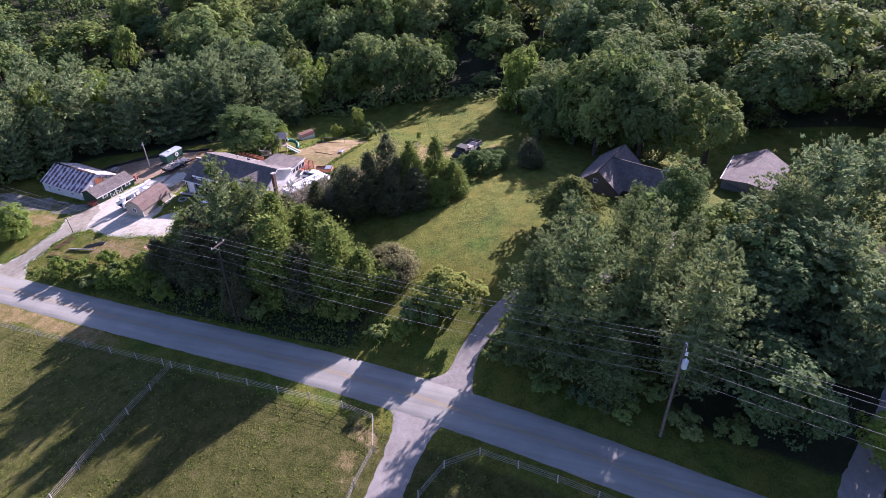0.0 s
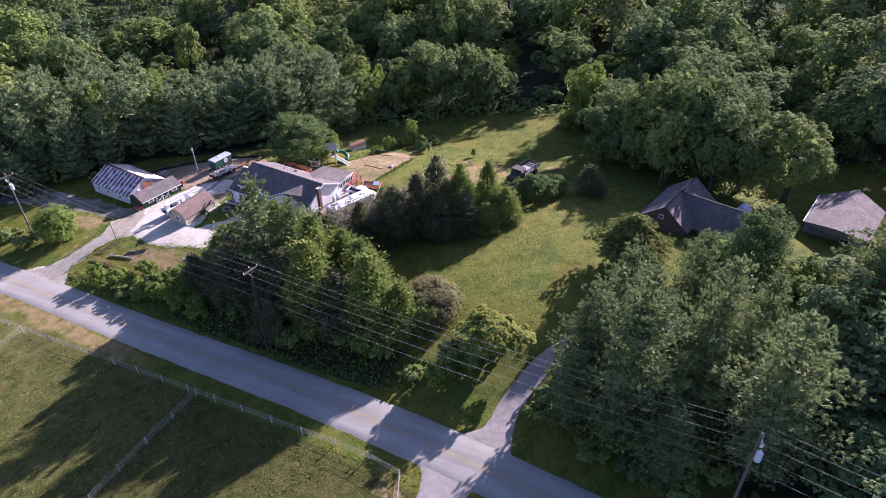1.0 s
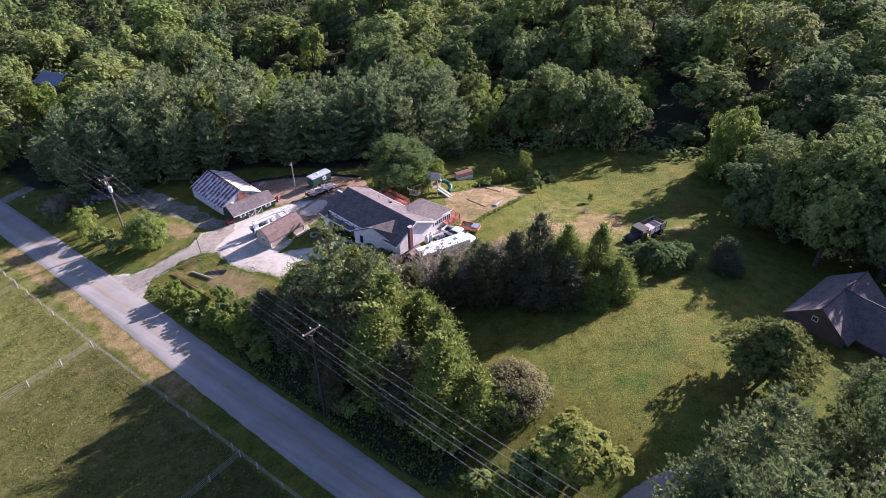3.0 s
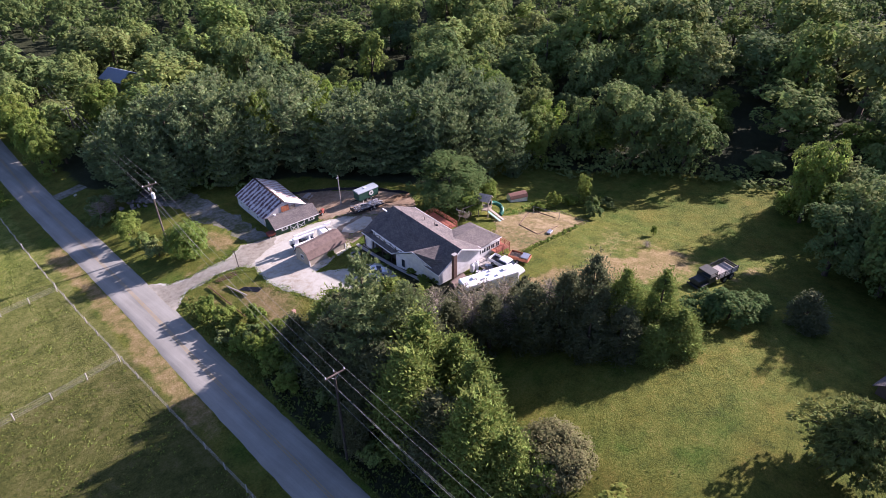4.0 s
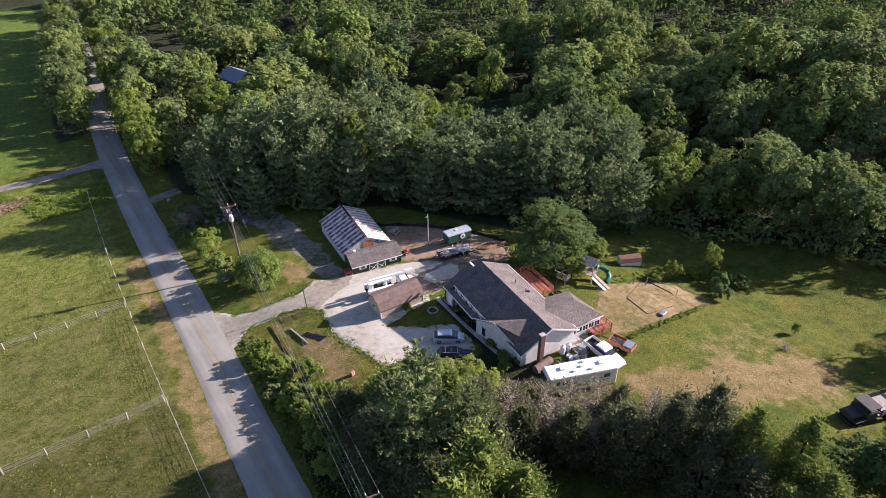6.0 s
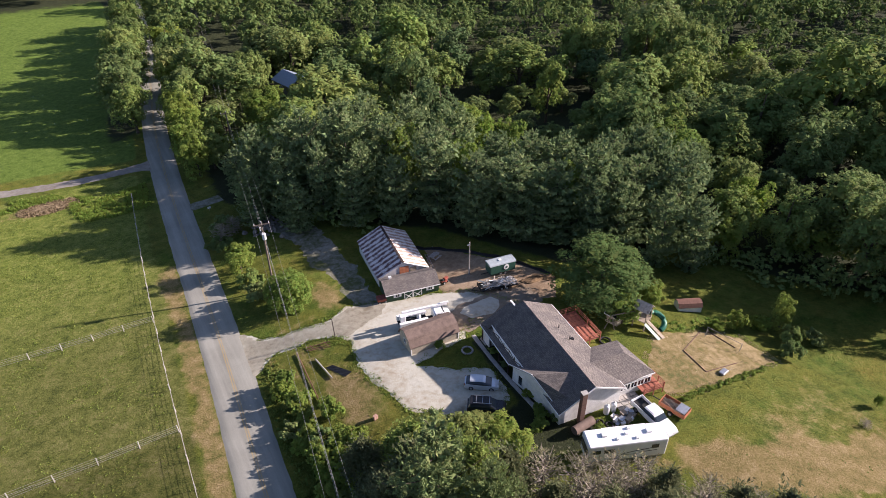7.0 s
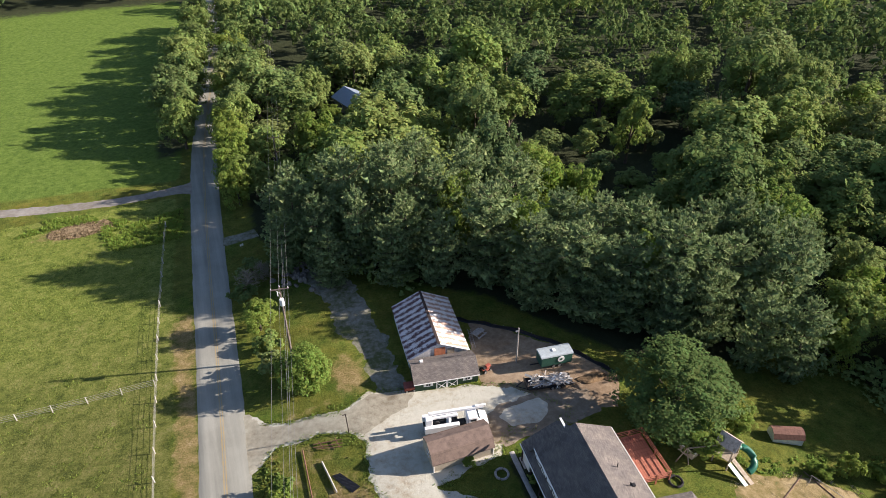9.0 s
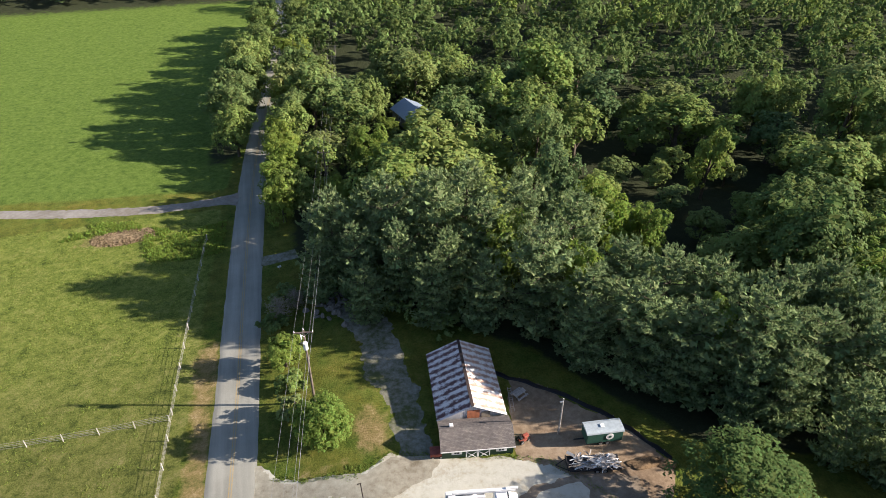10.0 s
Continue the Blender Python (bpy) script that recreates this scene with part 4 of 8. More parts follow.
# pine belt north of the sheds
belt = [(75.2, 142, 17.0), (84.5, 140.5, 22.2), (91.5, 136, 22.0), (98, 130, 20.6), (103, 120, 19), (108, 114, 18), (112.5, 107, 17.6), (118, 103, 17.8), (125, 100, 18.6), (132, 98, 18.4), (139, 94, 16.5)]
for i, (x, y, top) in enumerate(belt):
    top += (1.2, -1.4, 0.4, -0.6)[i % 4]
    place((pine_d, pine_e)[i % 2], x, y, top, width=6.8 if i else 5.4, group="pine belt")
    place((pine_e, pine_d)[i % 2], x + 7.5 + rng.uniform(-1, 1), y + 6.0 + rng.uniform(-1, 1), top + rng.uniform(-2, 1.5) - (2.0 if i < 3 else 0.0), width=6.4, group="pine belt")
for x, y, top in ((72.2, 137.6, 12.4), (78, 135.4, 15.6), (84.2, 131.4, 17.6), (78.5, 130.2, 11.0), (76.5, 148.5, 14.0), (73.5, 154.5, 9.0), (91, 127, 17.5), (88, 125.5, 15.0), (95, 122, 15.5), (115, 103.5, 13.5), (106, 110.5, 14.5), (128.5, 95.5, 13.5)):
    place(pine_e, x, y, top, width=4.4, group="pine belt")
place(pine_d, 141, 101, 18.4, width=5, group="pine belt")
for x, y, top, w in ((130.2, 88.6, 15.0, 4.6), (134.4, 84.8, 14.0, 4.4), (126, 95.0, 15.0, 4.4), (121.5, 96.5, 14.5, 4.2), (139, 105, 18.5, 5.4), (146, 97, 15, 4.6)):
    place(pine_d, x, y, top, width=w, group="pine belt")
for x, y, top, w in ((109.5, 119, 17.5, 3.6), (122.6, 106.0, 16.5, 3.2), (134.1, 108.0, 15.2, 3.2), (100, 129, 19.5, 3.6)):
    place(fresh[0], x, y, top, width=w, label="bright green leafy tree rising from the pines")

# roadside rows to the north
for x, y, top, w, p in ((67.6, 168.5, 9.2, 3.9, fresh[0]), (67.6, 175.5, 9.8, 3.9, fresh[1]), (71.5, 171, 7.6, 3.6, oak[0]), (69, 184, 9.6, 4.2, fresh[1]), (70.4, 192, 11.0, 4.6, fresh[0]), (72.2, 199, 12.2, 4.8, oak[1]), (73.0, 208, 11.6, 5.0, oak[2]),
                        (74.6, 218, 12, 4.8, fresh[0]), (75.0, 228, 12, 5.2, oak[3]), (77.6, 240, 12.6, 5.6, oak[0]), (77.6, 252, 12.5, 5.2, fresh[1]), (79.6, 263, 13, 5.4, oak[1]), (80, 276, 12.6, 5.4, oak[2]), (82, 292, 13.4, 5.4, oak[3]), (83.0, 308, 13, 5.6, oak[0]),
                        (57.4, 211.5, 14.4, 5.8, oak[0]), (57.6, 203.0, 11.0, 4.2, oak[1]), (58.6, 221, 14.4, 5.8, oak[2]), (60.0, 231, 14.4, 5.8, oak[3]), (61.0, 240, 16.4, 5.8, oak[1]), (63.4, 250, 14, 5.6, oak[0]), (65, 261, 13.5, 5.6, oak[2]), (67, 273, 13, 5.6, oak[3]), (68.2, 287, 13, 5.6, oak[0]), (69, 301, 13, 5.6, oak[1])):
    if y > 188:
        x, w = x + (1.1 if x < road_x(y) else -1.0), w * 1.05
    place(p, x, y, top, width=w, group="roadside trees")

# the wood
MARK = [(161.8, 161.6, 11.0, 4.4, oak[2]), (203, 167, 17, 8.0, oak[0]), (212, 158, 17, 7.0, oak[3]), (193, 186, 15, 6.8, oak[4]), (152.0, 30.5, 20.5, 4.2, fresh[0]), (157.5, 27.5, 14.5, 4.8, oak[0]), (155.0, 33.4, 5.6, 3.0, fresh[1]), (128.5, -1.0, 25.5, 6.4, oak[3]), (127.0, 8.0, 22.0, 5.2, oak[1]), (134.5, 13.5, 24.5, 5.8, oak[2]), (134.5, 5, 26.5, 6.2, oak[0]), (135.5, 21.5, 17, 5.0, oak[1]), (157, 68, 17, 6.2, oak[0]), (163, 62, 16.5, 6.0, oak[2]), (161, 76, 17, 6.2, oak[3]), (159, 57, 15.5, 5.6, oak[1]), (152, 80, 13, 5.0, oak[4]), (140, 8.5, 23, 6.6, oak[3]), (138.5, 17.5, 20.5, 6.0, oak[4]), (131, -6, 22, 6.0, oak[1]), (136, 0, 25.5, 8.0, oak_hi[1]), (142, 20, 18.6, 5.6, oak[1]), (156, 26, 12.5, 4.6, fresh[0]), (150, 19, 17.5, 5.6, oak[3]), (129, -14, 23, 6.4, oak[2]), (148, -2, 20, 6, oak[0]), (155.7, 111.0, 14.0, 6.6, fresh[1]), (153.3, 90.0, 11.5, 4.0, fresh[0]), (157.5, 95.5, 11.5, 4.2, oak[1]), (155.6, 76.4, 8.0, 4.0, fresh[1]), (162.4, 70.4, 8.0, 3.8, fresh[0]), (171, 78, 12.5, 5.0, oak[3]), (148, 88, 10.8, 4.2, oak[1]),
        (143, 86, 7.5, 3.6, fresh[0]), (154.8, 79, 4.8, 3.2, fresh[1]), (160, 110, 10, 4.6, oak[3]), (122, 167, 19.0, 6.4, oak[0]), (123.3, 144.0, 14.3, 5.0, fresh[0]), (131.7, 137.0, 10.7, 4.0, fresh[1]), (125, 139, 13.0, 4.4, fresh[1]), (87.5, 185.5, 10.6, 4.4, fresh[0]), (91, 178, 8.5, 4.2, fresh[1]), (119, 150, 17.8, 5.6, oak[2]), (97.0, 204.5, 2.8, 3.0, fresh[0]), (104.0, 204.0, 3.0, 3.2, fresh[1]), (93.5, 212, 11, 4.2, oak[0])]
spots = [(x, y) for x, y, *_ in MARK] + [(x, y) for x, y, _ in belt] + [(x + 5.5, y + 7) for x, y, _ in belt] + [(102, 211)]
for x, y, top, w, p in MARK:
    place(p, x, y, top, width=w, group="wood")
for i, (x, y, h) in enumerate(((109.0, 234, 9), (95.5, 231, 8.5), (104.0, 231, 8), (115.6, 226, 9), (100, 238, 10), (89, 226, 8), (112.5, 243, 11), (104.5, 245, 11))):
    place(oak[i % 5] if i % 3 else fresh[i % 2], x, y, h=h, width=4.6, group="wood")
wr = np.random.default_rng(11)


def scatter(n, x0, x1, y0, y1, gap, ok):
    out = []
    while n > 0:
        n -= 1
        x, y = wr.uniform(x0, x1), wr.uniform(y0, y1)
        if ok(x, y) and all((x - a) ** 2 + (y - b) ** 2 > gap * gap for a, b in spots):
            spots.append((x, y))
            out.append((x, y))
    return out


def woods(x, y, m=3.0):
    if float(inside(CLEAR, np.array(x), np.array(y))) > -m:
        return False
    if abs(x - 102) < 8 and -16 < y - 210 < 6:
        return False
    for (ax, ay, _), (bx, by, _) in zip(belt, belt[1:]):
        if abs(x - (ax + bx) / 2 - 3) < 7 and abs(y - (ay + by) / 2 - 4) < 9:
            return False
    if x < 142 and 84 < y < 122:
        return False
    return x - float(road_x(min(y, 550))) > 14


HOLLOW = [(128, 148), (149, 186), (184, 174), (180, 152), (154, 136), (140, 138)]


def low_limit(x, y):
    """Greatest tree height where the wood stays low."""
    top = 99.0
    if x > 146 and abs(y - (46.4 - 0.288 * (x - 130))) < 8.5:
        top = max(4.0, 0.34 * (x - 160))
    if float(inside(HOLLOW, np.array(x), np.array(y))) > -2:
        top = min(top, 7.5)
    if 91 < x < 108 and 192 < y < 212:
        top = 6.0
    elif 82 < x < 108 and 170 < y < 194:
        top = 10.0
    return top


def nearness(p):
    return min(math.hypot(p[0] - a, p[1] - b) for a, b in ((1, -1), (39, 15), (70, 52)))


near_wood = scatter(4600, 70, 330, -120, 330, 9.0, woods)
near_wood = sorted(near_wood, key=nearness)[:470]
for i, (x, y) in enumerate(near_wood[:265]):
    k = wr.random()
    p = oak_far[i % 4] if i > 80 else (fresh[i % 2] if k < 0.22 else oak[i % 5])
    H = wr.uniform(7.5, 13) if k < 0.24 else wr.uniform(11, 22)
    H *= 1.0 + 0.62 * float(wob(x, y, 0.045, 21.0)) * 1.6
    H = min(25.0, max(6.5, H), low_limit(x, y))
    if y > 150 and x < 115:
        H *= 0.75
    W = max(3.8, H * wr.uniform(0.22, 0.34) + 1.8)
    if wr.random() < 0.28 and low_limit(x, y) > 90:
        H, W = H * 1.15, W * 1.35
    place(p, x, y, h=H, width=W, group="wood")


def far_wood(name, pts, label, n=210, leaf=1.3, size=(5.2, 14)):
    """Distant trees, more than one could count, as one mass."""
    lib = [broad_crown(70 + i, *size, n, leaf, 0.2 if size[1] > 9 else -0.1, 14, clumps=3, deep=4 if n > 300 and size[1] > 9 else 0)[0] for i in range(5)]
    out = []
    for i, (x, y) in enumerate(pts):
        s, w, a = wr.uniform(0.8, 1.5), wr.uniform(0.85, 1.25), wr.uniform(0, 6.28)
        s *= max(0.5, 1 + 0.9 * float(wob(x, y, 0.04, 21.0)))
        if size[1] > 9:
            s = min(s, low_limit(x, y) / size[1])
        q = lib[i % 5] * (w, w, s)
        c_, s_ = math.cos(a), math.sin(a)
        q = np.stack([q[..., 0] * c_ - q[..., 1] * s_ + x, q[..., 0] * s_ + q[..., 1] * c_ + y, q[..., 2] + g(x, y)], -1)
        out.append(q)
    return tagged(new(name, poly_mesh(name, np.concatenate(out), M_LEAF)), label, "wood", kind="stuff")


spots = []
edge_pts = scatter(5200, 78, 172, -30, 150, 2.6, lambda x, y: -7.5 < float(inside(CLEAR, np.array(x), np.array(y))) < -0.6 and x > 80 and not (x > 92 and 85 < y < 126 and x < 140))
reach = nearness(near_wood[-1])
spots = near_wood + [(102, 211)]
far_pts = scatter(8000, 70, 470, -190, 480, 8.1, lambda x, y: nearness((x, y)) > reach - 4 and woods(x, y))
far_pts = [p for p in far_pts if p[1] > -0.9 * (p[0] - 60) - 60]
edge_pts += scatter(2600, 78, 114, 164, 232, 3.4, lambda x, y: x - float(road_x(y)) > 9 and not (abs(x - 102) < 7 and abs(y - 210) < 8))
far_wood("undergrowth", edge_pts, "leafy undergrowth along the wood's edge", 330, 0.42, (2.2, 3.4))
far_wood("wood_mass", near_wood[265:], "dense green wood behind the nearer trees", 1500, 0.56)
rim = [p for p in far_pts if nearness(p) < 320]
for i in range(3):
    far_wood("far_wood", rim[i::3], "dense green woodland behind the wood", 520, 0.85)
far_wood("distant_wood", [p for p in far_pts if nearness(p) >= 320], "dense green woodland stretching to the hills", 90, 1.9)
spots = []
west_pts = scatter(900, -140, 60, 366, 430, 8.0, lambda x, y: y > 368 + 0.02 * (x - 20) and road_x(y) - x > 6)
far_wood("far_tree_line", west_pts, "tree line behind the crop field", 170, 1.6)

for p in PROTOS:
    for o in (*p.children_recursive, p):
        bpy.data.objects.remove(o)

# ---------------------------------------------------------------- building materials
def shingle_material():
    m, n, l, b = mat("roof_shingles", 0.92, 0, 0.2)
    tc = n.new("ShaderNodeTexCoord")
    br = n.new("ShaderNodeTexBrick")
    br.inputs["Scale"].default_value = 1.0
    br.inputs["Brick Width"].default_value, br.inputs["Row Height"].default_value, br.inputs["Mortar Size"].default_value = 0.33, 0.16, 0.012
    br.inputs["Color1"].default_value, br.inputs["Color2"].default_value, br.inputs["Mortar"].default_value = (0.125, 0.112, 0.103, 1), (0.185, 0.167, 0.153, 1), (0.06, 0.055, 0.052, 1)
    l.new(tc.outputs["UV"], br.inputs["Vector"])
    st = ramp(n, l, nz(n, l, 0.6, 5), [(0.35, (0.8, 0.8, 0.82)), (0.65, (1.15, 1.12, 1.08))])
    l.new(mixc(n, l, 1.0, br.outputs["Color"], st, "MULTIPLY"), b.inputs["Base Color"])
    bump(n, l, b, br.outputs["Fac"], -0.015)
    return m


def rust_material(name, pale, rusty, amount, wide=1.127):
    """Painted sheet metal: a broken rusty band down the lap of every sheet."""
    m, n, l, b = mat(name, 0.6, 0.15, 0.3)
    oi = n.new("ShaderNodeObjectInfo")
    tc = n.new("ShaderNodeTexCoord")
    mp = n.new("ShaderNodeMapping")
    cx = n.new("ShaderNodeCombineXYZ")
    l.new(calc(n, l, "MULTIPLY", oi.outputs["Random"], 40.0), cx.inputs[0])
    l.new(cx.outputs[0], mp.inputs["Location"])
    l.new(tc.outputs["Object"], mp.inputs["Vector"])
    sx = n.new("ShaderNodeSeparateXYZ")
    l.new(tc.outputs["Object"], sx.inputs[0])

    def blot(scale, detail):
        t = n.new("ShaderNodeTexNoise")
        t.inputs["Scale"].default_value, t.inputs["Detail"].default_value, t.inputs["Roughness"].default_value = scale, detail, 0.65
        l.new(mp.outputs[0], t.inputs["Vector"])
        return t.outputs[0]

    band = calc(n, l, "COSINE", calc(n, l, "MULTIPLY", sx.outputs[1], 2 * math.pi / wide))
    f = calc(n, l, "ADD", calc(n, l, "MULTIPLY", blot(0.9, 3), 0.55), calc(n, l, "MULTIPLY", blot(3.4, 5), 0.45))
    f = calc(n, l, "MULTIPLY_ADD", band, -0.085, f)
    l.new(ramp(n, l, f, [(amount - 0.16, tuple(v * 0.7 for v in rusty)), (amount - 0.02, rusty), (amount + 0.05, tuple((u + v) / 2 for u, v in zip(pale, rusty))), (amount + 0.11, pale)]), b.inputs["Base Color"])
    return m


def siding_material(name, col, board=0.2, vertical=False, dark=0.7):
    """Painted boards with shadowed laps."""
    m, n, l, b = mat(name, 0.7, 0, 0.3)
    tc = n.new("ShaderNodeTexCoord")
    sx = n.new("ShaderNodeSeparateXYZ")
    l.new(tc.outputs["Object"], sx.inputs[0])
    v = calc(n, l, "ADD", sx.outputs[0], sx.outputs[1]) if vertical else sx.outputs[2]
    fr = calc(n, l, "FRACT", calc(n, l, "DIVIDE", v, board))
    lap = calc(n, l, "LESS_THAN", fr, 0.09)
    base = ramp(n, l, nz(n, l, 1.4, 5), [(0.3, tuple(k * 0.8 for k in col)), (0.6, col)])
    l.new(mixc(n, l, lap, base, tuple(k * dark for k in col)), b.inputs["Base Color"])
    bump(n, l, b, fr, 0.02)
    return m


M_SHINGLE = shingle_material()
M_BARNROOF_W = rust_material("rusty_barn_roof", (0.70, 0.635, 0.62), (0.135, 0.07, 0.07), 0.455)
M_BARNROOF_E = rust_material("white_barn_roof", (0.66, 0.64, 0.61), (0.36, 0.24, 0.18), 0.45)
M_WHITE_SIDING = siding_material("white_siding", (0.82, 0.81, 0.78), 0.2, False, 0.82)
M_BARN_WALL = siding_material("whitewashed_boards", (0.70, 0.68, 0.66), 0.25, True, 0.55)
M_GREEN_SIDING = siding_material("green_siding", (0.035, 0.075, 0.042), 0.18, True, 0.6)
M_TAN_SIDING = siding_material("tan_siding", (0.47, 0.40, 0.30), 0.2, True, 0.75)
M_BROWN_SIDING = siding_material("brown_siding", (0.13, 0.10, 0.085), 0.18)
M_GREY_SIDING = siding_material("grey_siding", (0.22, 0.22, 0.23), 0.18)
M_TRIM = plain("white_trim", (0.78, 0.77, 0.74), 0.6, 0, 0.08)
M_TIMBER = plain("dark_timber", (0.05, 0.035, 0.03), 0.85, 0, 0.3)
M_ORANGE = plain("faded_red_door", (0.40, 0.15, 0.075), 0.8, 0, 0.25)
M_DECK = plain("red_stained_wood", (0.34, 0.12, 0.075), 0.8, 0, 0.3, 2.0)
M_WOOD = plain("weathered_wood", (0.30, 0.25, 0.19), 0.9, 0, 0.35, 4.0)
M_GREYWOOD = plain("grey_weathered_wood", (0.36, 0.33, 0.29), 0.9, 0, 0.3, 4.0)
M_PALERAIL = plain("pale_rail", (0.4, 0.38, 0.33), 0.8, 0, 0.2, 4.0)
# darkened copy of the pole wood: tree shade put into its colour
M_POLE_SHADED = plain("shaded_creosoted_pole", (0.05, 0.042, 0.034), 0.9, 0, 0.35, 2.5)
M_POLE = plain("creosoted_pole", (0.15, 0.12, 0.095), 0.95, 0, 0.35, 2.5)
M_PINKBRICK = plain("pinkish_brick", (0.42, 0.26, 0.20), 0.9, 0, 0.3, 5.0)
M_BRICK = plain("chimney_brick", (0.15, 0.09, 0.07), 0.9, 0, 0.3, 6.0)
M_CONC = plain("concrete", (0.36, 0.34, 0.31), 0.9, 0, 0.2, 2.0)
M_TANROOF = plain("brown_shed_roof", (0.165, 0.12, 0.097), 0.9, 0, 0.25, 1.5)
M_RUSTROOF = plain("rusty_brown_roof", (0.17, 0.085, 0.06), 0.8, 0, 0.3)
M_RED = plain("oxide_red_paint", (0.28, 0.075, 0.05), 0.6, 0, 0.3)
M_STEEL = plain("galvanised_steel", (0.45, 0.46, 0.47), 0.4, 0.8, 0.2)
M_BLACK = plain("black_plastic", (0.02, 0.02, 0.022), 0.6, 0, 0.2)
M_RUBBER = plain("tyre_rubber", (0.018, 0.018, 0.018), 0.9, 0, 0.2)
M_CARWHITE = plain("white_vehicle_paint", (0.80, 0.80, 0.79), 0.3, 0, 0.06, 1.0, 0.5)
M_SILVER = plain("silver_car_paint", (0.58, 0.61, 0.65), 0.28, 0.4, 0.05, 1.0, 0.5)
M_DARKCAR = plain("black_car_paint", (0.018, 0.018, 0.02), 0.25, 0.1, 0.1, 1.0, 0.5)
M_OLIVE = plain("olive_truck_paint", (0.045, 0.05, 0.042), 0.7, 0, 0.25, 2.0)
M_TRAILER = plain("green_trailer_paint", (0.03, 0.09, 0.065), 0.5, 0, 0.2)
M_PALEBLUE = plain("pale_metal_roof", (0.24, 0.29, 0.36), 0.5, 0.2, 0.15)
M_PALEMETAL = plain("pale_painted_metal", (0.36, 0.41, 0.43), 0.5, 0.1, 0.15)
M_PALEPAINT = plain("pale_grey_enamel", (0.62, 0.64, 0.64), 0.5, 0, 0.08)
M_TARP = plain("dark_tarp", (0.03, 0.033, 0.04), 0.5, 0, 0.3)
M_GREENPLASTIC = plain("green_plastic", (0.02, 0.12, 0.075), 0.4, 0, 0.15)
M_STONE = plain("field_stone", (0.20, 0.18, 0.155), 0.95, 0, 0.3, 3.0, 0.2, 0.03)
M_SOIL = plain("dug_soil", (0.17, 0.115, 0.065), 0.95, 0, 0.5, 3.0, 0.1, 0.05)
M_WIRE = plain("weathered_cable", (0.3, 0.3, 0.3), 0.8, 0, 0.1, 3.0, 0.1)
M_GLASS, _n, _l, _b = mat("window_glass", 0.08, 0.0, 0.6)
_b.inputs["Base Color"].default_value = (0.025, 0.035, 0.045, 1)
M_GREENGLASS, _n, _l, _b = mat("tinted_window", 0.08, 0.0, 0.6)
_b.inputs["Base Color"].default_value = (0.03, 0.09, 0.085, 1)


def roof_uv(ob):
    """Shingle courses follow the slope."""
    me = ob.data
    lay = me.uv_layers.new(name="slope")
    uv = []
    for f in me.polygons:
        nrm = f.normal
        a = Vector((-nrm.y, nrm.x, 0))
        a = a.normalized() if a.length > 1e-4 else Vector((1, 0, 0))
        b = nrm.cross(a)
        for i in f.vertices:
            co = me.vertices[i].co
            uv += [co.dot(a), co.dot(b)]
    lay.data.foreach_set("uv", uv)
    return ob


def window(parent, m, w, h, glass=None, cross=True):
    """A framed window: local x along the wall, z up, facing -y."""
    f = bmesh.new()
    t = 0.07
    for cx, cz, sx, sz in ((0, h / 2, w, t), (0, -h / 2, w, t), (-w / 2, 0, t, h + t), (w / 2, 0, t, h + t)):
        box(f, cx, 0, cz, sx, 0.09, sz)
    if cross:
        box(f, 0, 0, 0, 0.04, 0.07, h - t)
    fr = part("window", f, M_TRIM, parent)
    fr.matrix_local = m
    p = part("pane", boxes((0, 0.012, 0, w - t, 0.02, h - t)), glass or M_GLASS, fr)
    return fr


def gable_block(parent, hx, y0, y1, eave, ridge, over, wallmat, roofmat, thick=0.16, floor=-0.6, rake=M_TRIM):
    """Walls with gables at both ends of y, and two roof slabs with overhang and rake boards."""
    bm = bmesh.new()
    prism(bm, [(-hx, floor), (hx, floor), (hx, eave), (0, ridge), (-hx, eave)], y0, y1)
    part("wall", bm, wallmat, parent)
    k = (ridge - eave) / hx
    xo, zo = hx + over, eave - k * over
    for sgn in (-1, 1):
        bm = bmesh.new()
        solid(bm, [[(0, y0 - over, ridge + thick), (0, y1 + over, ridge + thick), (sgn * xo, y1 + over, zo + thick), (sgn * xo, y0 - over, zo + thick)]], thick * 0.9)
        bmesh.ops.recalc_face_normals(bm, faces=bm.faces)
        roof_uv(part("roof", bm, roofmat, parent))
        bm = bmesh.new()
        for yy in (y0 - over - 0.03, y1 + over + 0.03):
            for q0, q1 in (((0, ridge), (sgn * xo, zo)),):
                d = Vector((q1[0] - q0[0], 0, q1[1] - q0[1]))
                m = Matrix.Translation(((q0[0] + q1[0]) / 2, yy, (q0[1] + q1[1]) / 2 + thick * 0.45)) @ d.to_track_quat("X", "Z").to_matrix().to_4x4()
                box(bm, 0, 0, 0, d.length, 0.05, 0.2, m)
        box(bm, sgn * (xo + 0.03), (y0 + y1) / 2, zo + thick * 0.4, 0.05, y1 - y0 + 2 * over, 0.17)
        part("fascia", bm, rake, parent)


